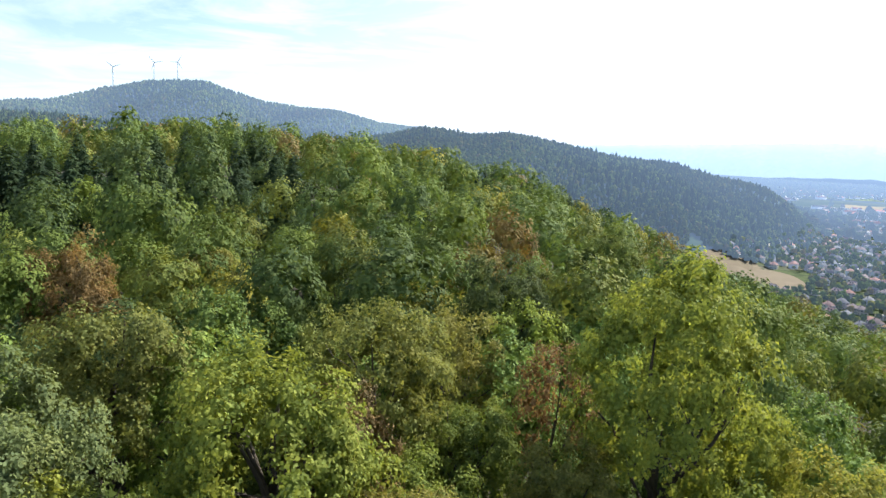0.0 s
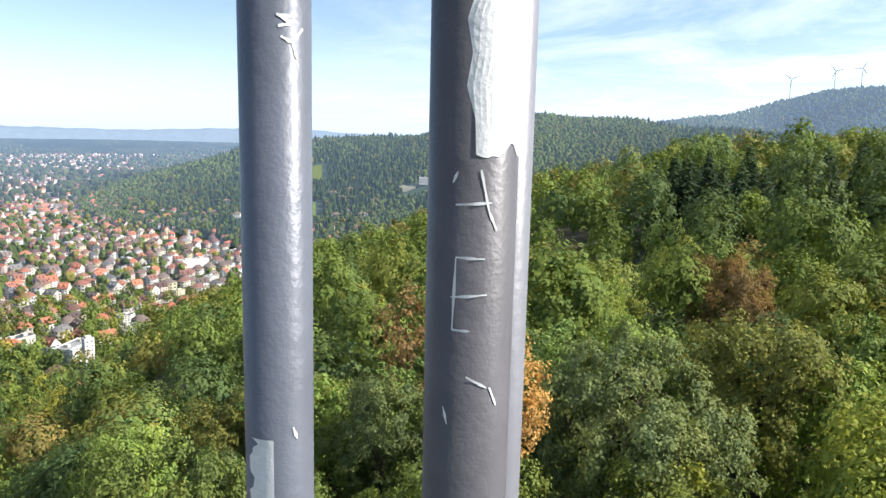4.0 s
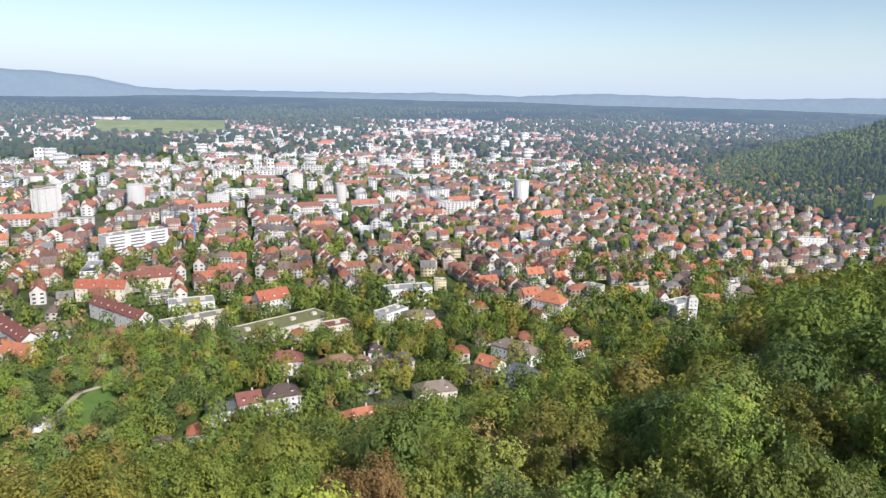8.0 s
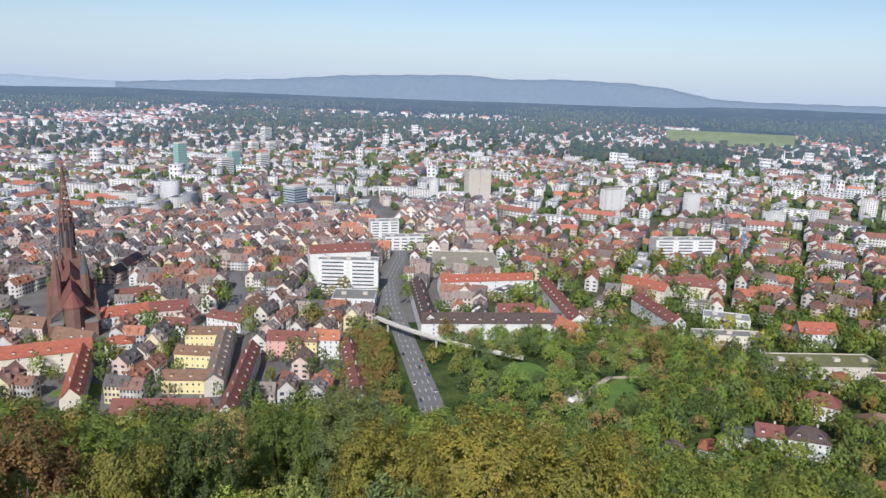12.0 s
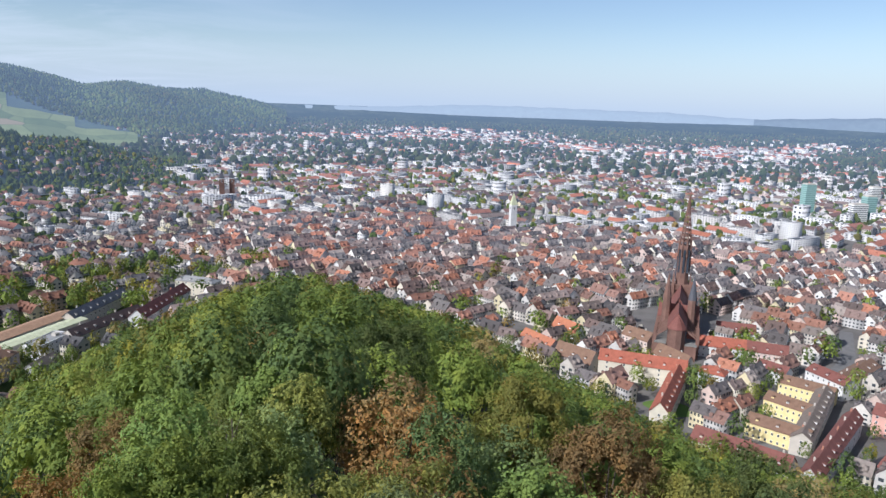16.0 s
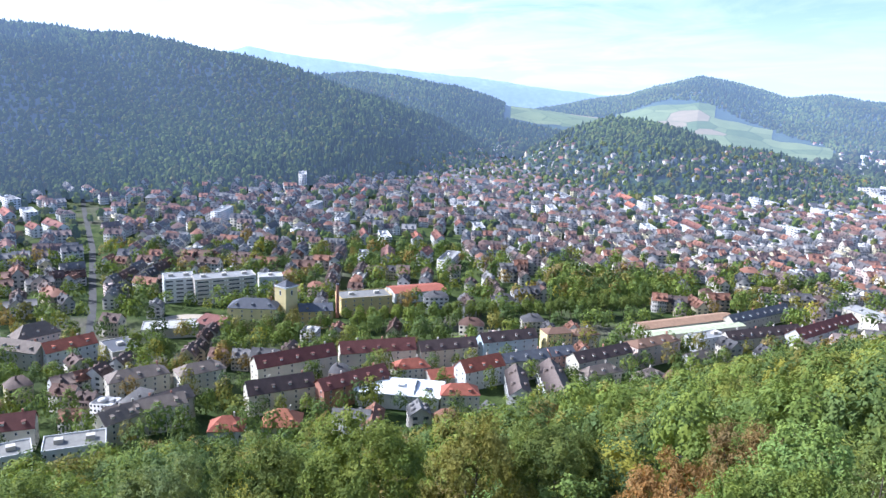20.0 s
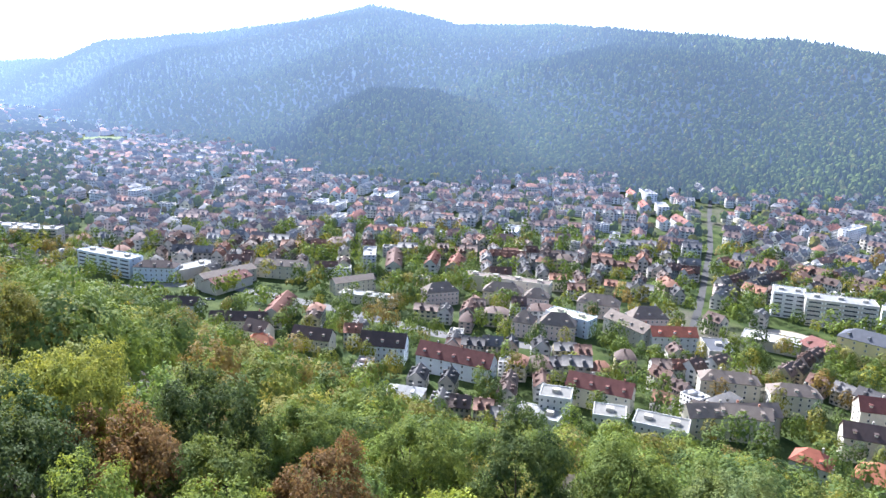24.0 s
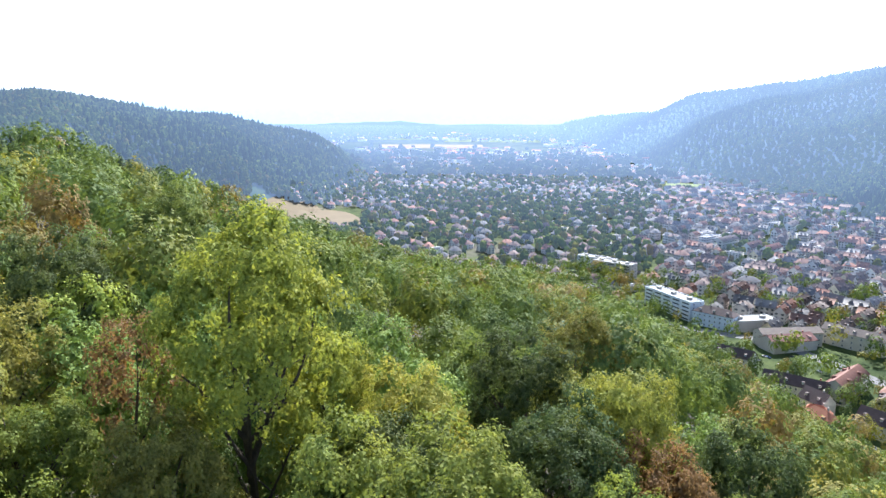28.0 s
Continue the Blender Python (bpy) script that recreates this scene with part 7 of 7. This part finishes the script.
HUES = {"green": (0.14, 0.2, 0.06), "fresh green": (0.175, 0.24, 0.06), "yellow-green": (0.24, 0.29, 0.06), "olive": (0.2, 0.22, 0.065), "dark green": (0.085, 0.125, 0.05), "grey-green": (0.16, 0.21, 0.09), "rust-brown": (0.24, 0.18, 0.085), "dry orange": (0.56, 0.37, 0.14), "brown": (0.21, 0.15, 0.075), "lime": (0.26, 0.3, 0.07), "golden olive": (0.23, 0.23, 0.06), "copper": (0.27, 0.18, 0.075)}
STANDING = []


def tree(x, y, height, spread, hue, kind, rs, light=False):
    z = float(ground_z(x, y))
    root = new("tree")
    root.matrix_world = Matrix.Translation((x, y, z)) @ Matrix.Rotation(rs.rand() * 6.28, 4, "Z")
    tagged(root, f"{KINDS[kind][0]} {hue} broadleaf tree " + ("on the wooded slope" if z > 2 else "in the town avenue"), "tree", "hillside trees" if z > 2 else "avenue trees")
    tr = new("trunk", TRUNKS[rs.randint(4)])
    tr.parent = root
    tr.matrix_basis = Matrix.Diagonal((spread / 4.4, spread / 4.4, height / 18.5, 1))
    cr = new("crown", (LIGHT_CROWNS if light else CROWNS)[kind])
    cr.parent = root
    deep = min(spread * rs.uniform(1.15, 1.45), height * 0.47)
    cr.matrix_basis = Matrix.Translation((0, 0, height - deep * 1.02)) @ Matrix.Diagonal((spread, spread * rs.uniform(0.9, 1.1), deep, 1))
    c = np.array(HUES[hue]) * (1.04, 0.96, 1.05)
    k = rs.uniform(0.85, 1.15)
    cr.color = (c[0] * k * rs.uniform(0.94, 1.06), c[1] * k, c[2] * k, 1)
    STANDING.append((x, y, spread))
    return root


def tree_at(yaw, dep, r, spread, hue, kind, rs):
    """Stands at that distance, as tall as its top's depression asks."""
    y = radians(yaw)
    x, yy = -math.sin(y) * r, math.cos(y) * r
    height = EYE_Z - r * math.tan(radians(dep)) - float(ground_z(x, yy))
    return tree(x, yy, min(max(height, 12), 28), spread, hue, kind, rs)


def crowd(name, rows, leaves, size, rs, label):
    """Crowns too close together to count, in one mesh."""
    arr = np.array([r[:4] for r in rows])
    x, y, h, s = arr.T
    deep = np.minimum(s * rs.uniform(1.15, 1.4, len(s)), h * 0.47)
    temps = [tufted_crown(np.random.RandomState(260 + i), leaves, size, k[3], k[4]) for i, k in enumerate(KINDS)]
    tint = np.array([HUES[r[4]] for r in rows]) * rs.uniform(1.0, 1.4, (len(rows), 1))
    scatter_mesh(name, temps, np.stack([x, y, ground_z(x, y) + h - deep], -1), np.stack([s, s, deep], -1), rs.rand(len(rows)) * 6.28, tint, M_WOODS, label, corners=3)


def near_trees():
    rs = np.random.RandomState(77)
    # the trees that stand out
    for row in ((344.0, 9.7, 40, 5.8, "yellow-green", 1), (337.5, 16.0, 46, 4.2, "yellow-green", 0), (331, 20.5, 42, 4.2, "lime", 3), (15.0, 14.3, 34, 5.8, "yellow-green", 2), (6.5, 13.0, 42, 4.6, "olive", 3), (26.5, 11.0, 48, 5.6, "olive", 2), (37.5, 13.2, 42, 5.6, "grey-green", 0), (33, 17.5, 36, 4.6, "grey-green", 2), (46, 16.0, 34, 2.7, "dry orange", 4), (355.5, 9.6, 62, 5.2, "dark green", 1), (352.3, 15.0, 44, 2.8, "brown", 4), (0.5, 13.5, 50, 4.4, "olive", 3), (29, 7.4, 80, 5.2, "rust-brown", 2), (21, 7.6, 84, 5.4, "olive", 0), (10, 8.4, 76, 5.2, "green", 1), (4, 8.0, 90, 5.0, "green", 2), (40, 9.0, 70, 5.4, "fresh green", 2), (52, 12.0, 60, 5.0, "rust-brown", 4), (349, 6.5, 90, 5.0, "green", 1), (340, 11.5, 75, 5.0, "green", 0), (104, 28.0, 58, 5.2, "brown", 2), (96, 26.2, 64, 5.4, "fresh green", 0), (86, 24.8, 62, 5.0, "olive", 3), (112, 27.0, 62, 5.2, "fresh green", 0), (119, 26.6, 60, 5.6, "fresh green", 2), (127, 25.2, 58, 6.4, "golden olive", 2), (136.5, 24.6, 60, 6.8, "golden olive", 0), (144, 25.6, 56, 5.6, "golden olive", 2), (147, 24.0, 72, 5.4, "grey-green", 3), (153, 24.2, 76, 5.2, "green", 2), (160, 25.6, 62, 5.0, "dark green", 1), (218, 25.6, 50, 4.8, "copper", 0), (207, 22.5, 62, 5.4, "grey-green", 2), (202, 20.5, 66, 5.6, "green", 0), (195.4, 19.0, 76, 5.0, "grey-green", 2), (189.5, 23.0, 54, 4.6, "copper", 4), (188.5, 26.8, 44, 4.2, "copper", 4), (191, 17.5, 84, 5.2, "dark green", 1), (212, 23.2, 58, 4.4, "rust-brown", 3), (179, 21.5, 66, 5.2, "olive", 3), (172, 23.5, 60, 5.4, "brown", 3), (166, 25.2, 58, 5.2, "olive", 2), (243, 25.8, 50, 5.2, "fresh green", 1), (234, 25.6, 56, 5.0, "olive", 3), (227, 24.2, 60, 5.2, "green", 2), (252, 27.6, 52, 4.8, "green", 3), (260, 27.0, 60, 5.0, "grey-green", 2), (268, 26.8, 58, 5.2, "green", 2), (277, 27.6, 54, 5.0, "dark green", 1), (285, 26.6, 58, 5.0, "green", 0), (313.5, 18.6, 52, 5.0, "lime", 2), (310, 25.2, 46, 5.0, "brown", 3), (303, 23.8, 54, 5.4, "dark green", 1), (321, 18.8, 56, 5.0, "dark green", 1), (295, 25.2, 56, 5.0, "green", 0), (327.5, 24.5, 44, 4.8, "yellow-green", 0), (325, 17.0, 64, 5.2, "green", 2), (317, 15.5, 80, 5.0, "olive", 3), (60, 17.0, 56, 5.0, "fresh green", 0), (68, 19.5, 58, 5.2, "olive", 2), (76, 22.0, 60, 5.2, "green", 3)):
        tree_at(*row, rs)
    rest = []
    x, y = spots(19, NEAR + 2, 6.0, rs)
    order = np.argsort(np.hypot(x, y))
    for i in order:
        a, b = x[i], y[i]
        r, yaw = math.hypot(a, b), math.degrees(math.atan2(-a, b)) % 360
        if any((a - p) ** 2 + (b - q) ** 2 < (s * 0.42 + 1.9) ** 2 for p, q, s in STANDING):
            continue
        if abs(yaw - 195.4) < 2.6 and r < 60:
            continue
        dep = float(ring(yaw, RIM_YAW, RIM_DEP)) + 1.5
        top = min(EYE_Z - r * math.tan(radians(dep)), 168.5 + rs.uniform(-2.5, 1.5)) - float(ground_z(a, b))
        height = min(rs.uniform(16, 22), top)
        if height < 6:
            continue
        hue = rs.choice(["green", "fresh green", "olive", "dark green", "grey-green", "yellow-green", "brown", "rust-brown"], p=[0.31, 0.19, 0.15, 0.12, 0.13, 0.06, 0.03, 0.01])
        if r > 47:
            rest.append((a, b, height, rs.uniform(3.6, 5.2), hue))
            STANDING.append((a, b, rest[-1][3]))
        else:
            tree(a, b, height, rs.uniform(3.4, 5.0), hue, rs.choice(5, p=[0.26, 0.24, 0.24, 0.2, 0.06]), rs)
    crowd("woods", rest, 6500, 0.031, rs, "broadleaf trees standing close on the slope")


near_trees()


def undergrowth():
    """Bushes and young trees that fill the gaps under the tall ones."""
    rs = np.random.RandomState(9)
    x, y = spots(9, 125, 4.5, rs)
    yaw, r = np.degrees(np.arctan2(-x, y)) % 360, np.hypot(x, y)
    ok = (r < NEAR) | ((yaw + 40) % 360 < 110)
    x, y = x[ok], y[ok]
    h = rs.uniform(4.5, 9.0, len(x))
    hue = rs.choice(["green", "dark green", "olive", "dark green"], len(x))
    crowd("undergrowth", list(zip(x, y, h, rs.uniform(2.4, 3.4, len(x)), hue)), 260, 0.12, rs, "bushes and young trees under the tall trees")


undergrowth()
print("near trees", len(STANDING))


def avenue():
    """Tall park trees in two lines between the brewery and the apartment rows."""
    rs = np.random.RandomState(5)
    for k in range(26):
        t = k / 25
        for off in (-5, 6):
            x, y = 478 - 66 * t + off * 0.95 + rs.normal() * 0.8, -228 - 240 * t + off * 0.3 + rs.normal() * 0.8
            tree(x, y, rs.uniform(15, 19), rs.uniform(4.2, 5.4), "fresh green" if k < 5 else "green", rs.randint(3), rs, light=True)


avenue()


def park():
    """Dense trees of the town park beside the wide road, round its lawns and paths."""
    rs = np.random.RandomState(15)
    rows = []
    gx, gy = np.meshgrid(np.arange(-480, -240, 10.5), np.arange(-400, -165, 10.5))
    corners = [Vector(p) for p in ((-246, -254), (-319, -378), (-345, -385), (-470, -304), (-475, -216), (-396, -172), (-315, -183))]
    lawns = ((-334, -303, 15), (-318, -309, 10), (-352, -246, 17), (-330, -236, 9), (-400, -262, 11), (-312, -251, 8), (-402, -299, 9), (-409, -197, 8))
    for x, y in zip(gx.ravel() + rs.uniform(-3.5, 3.5, gx.size), gy.ravel() + rs.uniform(-3.5, 3.5, gx.size)):
        p = Vector((x, y))
        if not all((b - a).cross(p - a) < 0 for a, b in zip(corners, corners[1:] + corners[:1])):
            continue
        if any(math.hypot(x - a, y - b) < c for a, b, c in lawns) or math.hypot(x, y) < 345:
            continue
        hue = rs.choice(["green", "fresh green", "dark green", "olive", "rust-brown", "grey-green"], p=[0.3, 0.24, 0.2, 0.12, 0.07, 0.07])
        rows.append((x, y, rs.uniform(10, 16), rs.uniform(4.4, 6.4), hue))
    crowd("park_trees", rows, 700, 0.075, rs, "dense green and rust park trees beside the wide road")


park()


def road_trees():
    """Trees along the wide road, too close together to count."""
    rs = np.random.RandomState(6)
    t = rs.rand(60)
    off = rs.uniform(13, 40, 60)
    x, y = -238 - 68 * t + off * 0.88 + rs.normal(size=60), -294 - 122 * t - off * 0.48 + rs.normal(size=60)
    ok = ~((off > 32) & (t > 0.75))
    x, y = x[ok], y[ok]
    rad = rs.uniform(5.0, 7.0, len(x))
    temps = [tufted_crown(np.random.RandomState(150 + i), 700, 0.075, 20) for i in range(4)]
    tint = 1.25 * np.array([(0.18, 0.16, 0.06), (0.14, 0.17, 0.05), (0.2, 0.14, 0.06)])[rs.randint(0, 3, len(x))]
    scatter_mesh("roadside_trees", temps, np.stack([x, y, ground_z(x, y) + 8.5], -1), np.stack([rad, rad, rad * 1.35], -1), rs.rand(len(x)) * 6.28, tint, M_WOODS, "browning roadside trees beside the wide road", corners=3)


road_trees()


# ---- the lookout's steel tubes beside the eye ----
def tube(x, y, rad, z0, z1, seg=40):
    V, F = [], []
    n = 10
    for k in range(n + 1):
        z = z0 + (z1 - z0) * k / n
        V += [(x + rad * math.cos(2 * math.pi * i / seg), y + rad * math.sin(2 * math.pi * i / seg), z) for i in range(seg)]
        if k:
            c = k * seg
            F += [(c - seg + i, c - seg + (i + 1) % seg, c + (i + 1) % seg, c + i) for i in range(seg)]
    F += [tuple(range(seg))[::-1], tuple(range(n * seg, n * seg + seg))]
    return V, F


M_STEEL_GREY = plain("worn_grey_steel", (0.105, 0.1, 0.105), 0.45, 0.1, var=0.25, scale=30, fine=150, bumpy=0.05)
M_STEEL = plain("painted_steel", (0.19, 0.19, 0.205), 0.42, 0.2, var=0.2, scale=14, fine=120, bumpy=0.05)
M_STEEL_DARK = plain("dark_painted_steel", (0.12, 0.13, 0.155), 0.42, 0.1, var=0.2, scale=14, fine=120, bumpy=0.05)
STEEL = []
foot = float(ground_z(-0.55, 0.46))
for x, y, rad, m, lab in ((-0.550, 0.459, 0.0207, M_STEEL_GREY, "thick grey steel tube with worn white paint and scratches"), (-0.614, 0.540, 0.0165, M_STEEL, "slim bright grey painted steel tube"), (-0.596, 0.383, 0.0158, M_STEEL_DARK, "dark grey steel tube with pen scribbles")):
    ob = piece("steel_tube", *tube(x, y, rad, foot - 0.5, 184.6), m)
    for p in ob.data.polygons:
        p.use_smooth = len(p.vertices) == 4
    tagged(ob, lab, "tube", "lookout tubes")
    STEEL.append(ob)


def shell(name, parent, cx, cy, rad, a0, a1, z0, z1, mat, label, ragged=0.0, seed=1):
    """A thin coat on a tube between two angles and heights, with an uneven rim."""
    rs = np.random.RandomState(seed)
    na, nz = 22, 26
    V, F = [], []
    rag = np.convolve(rs.normal(size=nz + 5), np.ones(3) / 3, "same")
    rag2 = np.convolve(rs.normal(size=na + 5), np.ones(3) / 3, "same")
    for j in range(nz + 1):
        for i in range(na + 1):
            lo = a0 + ragged * 12 * rag[j]
            a = radians(lo + (a1 - lo) * i / na)
            z = z0 + (z1 - z0) * j / nz + (0.004 * ragged * rag2[i] if j == 0 else 0)
            V.append((cx + rad * math.cos(a), cy + rad * math.sin(a), z))
    for j in range(nz):
        for i in range(na):
            c = j * (na + 1) + i
            F.append((c, c + 1, c + na + 2, c + na + 1))
    return piece(name, V, F, mat, parent, label)


def stroke(parent, cx, cy, rad, a0, z0, a1, z1, width, mat, name="scratch"):
    """A scratched or penned line on a tube."""
    V, F = [], []
    n = 8
    da, dz = radians(a1 - a0) * rad, z1 - z0
    l = math.hypot(da, dz) or 1e-6
    na, nz = -dz / l, da / l
    for k in range(n + 1):
        t = k / n
        w = width * (0.55 + 0.45 * math.sin(math.pi * t)) * (1 + 0.3 * math.sin(9 * t + a0))
        for s in (-1, 1):
            a = radians(a0 + (a1 - a0) * t) + s * na * w / rad
            V.append((cx + (rad + 0.0003) * math.cos(a), cy + (rad + 0.0003) * math.sin(a), z0 + dz * t + s * nz * w))
        if k:
            c = 2 * k
            F.append((c - 2, c - 1, c + 1, c))
    piece(name, V, F, mat, parent)


M_WHITE_PAINT = plain("flaking_white_paint", (0.74, 0.74, 0.72), 0.6, 0.0, var=0.16, scale=60, fine=300, bumpy=0.08)
M_SCRATCH = plain("bare_scratch", (0.72, 0.72, 0.7), 0.5, 0.0, var=0.1, scale=80)
shell("paint_patch", STEEL[0], -0.550, 0.459, 0.0210, -42, 112, 182.993, 183.35, M_WHITE_PAINT, "flaking white paint", 1.0)
for row in ((-31, 182.985, -20, 182.967), (-20, 182.967, -9, 182.9584), (-61, 182.9695, -16, 182.9706), (-59, 182.984, -65, 182.979), (-59, 182.9462, -23, 182.9456), (-65, 182.928, -19, 182.9295), (-59, 182.946, -62, 182.913), (-62, 182.913, -40, 182.9128), (-43, 182.8915, -16, 182.886), (-12, 182.886, -1, 182.8768), (-72, 182.876, -66, 182.868)):
    stroke(STEEL[0], -0.550, 0.459, 0.0207, *row, 0.0006, M_SCRATCH)
for row in ((4, 183.0461, -23, 183.0471), (-23, 183.0471, 0, 183.0438), (0, 183.0438, -21, 183.0424), (-17, 183.0384, 1, 183.036), (20, 183.0423, 1, 183.036), (1, 183.036, 9, 183.0296), (-4, 182.8673, 3, 182.8614)):
    stroke(STEEL[2], -0.596, 0.383, 0.0158, *row, 0.0007, M_SCRATCH, "pen_mark")
shell("sticker_rest", STEEL[2], -0.596, 0.383, 0.0161, -80, -36, 182.80, 182.862, M_WHITE_PAINT, "torn pale sticker", 1.0, 4)


# ---- parked and passing cars ----
def car_meshes():
    me = bpy.data.meshes.new("body")
    V = [(x, y, z) for x, y, z in ((-2.1, -0.85, 0.3), (2.1, -0.85, 0.3), (2.1, 0.85, 0.3), (-2.1, 0.85, 0.3), (-2.1, -0.85, 0.85), (2.1, -0.85, 0.75), (2.1, 0.85, 0.75), (-2.1, 0.85, 0.85))]
    me.from_pydata(V, [], [(3, 2, 1, 0), (4, 5, 6, 7), (0, 1, 5, 4), (1, 2, 6, 5), (2, 3, 7, 6), (3, 0, 4, 7)])
    cab = bpy.data.meshes.new("cabin")
    V = [(-1.7, -0.78, 0.8), (1.0, -0.78, 0.8), (1.0, 0.78, 0.8), (-1.7, 0.78, 0.8), (-1.2, -0.62, 1.42), (0.3, -0.62, 1.42), (0.3, 0.62, 1.42), (-1.2, 0.62, 1.42)]
    cab.from_pydata(V, [], [(4, 5, 6, 7), (0, 1, 5, 4), (1, 2, 6, 5), (2, 3, 7, 6), (3, 0, 4, 7)])
    cab.materials.append(M_PANE)
    wheel = bpy.data.meshes.new("wheel")
    V, F = prism(12, 0.32, -0.11, 0.11)
    wheel.from_pydata([(x, z, y) for x, y, z in V], [], [f[::-1] for f in F])
    wheel.materials.append(TILE_MAT["slate"])
    return me, cab, wheel


def park_cars():
    rs = np.random.RandomState(8)
    body, cab, wheel = car_meshes()
    coats = []
    for name, c in (("silver", (0.45, 0.46, 0.48)), ("white", (0.75, 0.75, 0.74)), ("black", (0.03, 0.03, 0.035)), ("red", (0.4, 0.04, 0.03)), ("blue", (0.06, 0.12, 0.3))):
        me = body.copy()
        me.materials.append(plain("car_paint_" + name, c, 0.25, 0.3, var=0.05))
        coats.append((name, me))
    spots_ = [(-274 + rs.normal() * 14, -483 + rs.normal() * 12, rs.rand() * 3) for k in range(10)]
    spots_ += [(480 + rs.normal() * 12, 308 + rs.normal() * 30, 1.2) for k in range(9)] + [(412 + rs.normal() * 8, 206 + rs.normal() * 10, 0.5) for k in range(5)]
    for k in range(9):
        a, b = RP[2 + k], RP[3 + k]
        off = rs.choice([-5.6, -1.9, 1.9, 5.6])
        l = math.hypot(b[0] - a[0], b[1] - a[1])
        spots_.append((a[0] - (b[1] - a[1]) / l * off, a[1] + (b[0] - a[0]) / l * off, math.atan2(b[1] - a[1], b[0] - a[0])))
    for x, y, turn in spots_:
        name, me = coats[rs.choice(5, p=[0.3, 0.25, 0.2, 0.12, 0.13])]
        root = new("car")
        root.matrix_world = Matrix.Translation((x, y, float(ground_z(x, y)) + 0.14)) @ Matrix.Rotation(turn, 4, "Z")
        tagged(root, name + " car standing on the asphalt", "car", "cars in the streets")
        new("body", me).parent = root
        new("cabin", cab).parent = root
        for sx in (-1.3, 1.3):
            for sy in (-0.8, 0.8):
                w = new("wheel", wheel)
                w.parent = root
                w.matrix_basis = Matrix.Translation((sx, sy, 0.32))


park_cars()
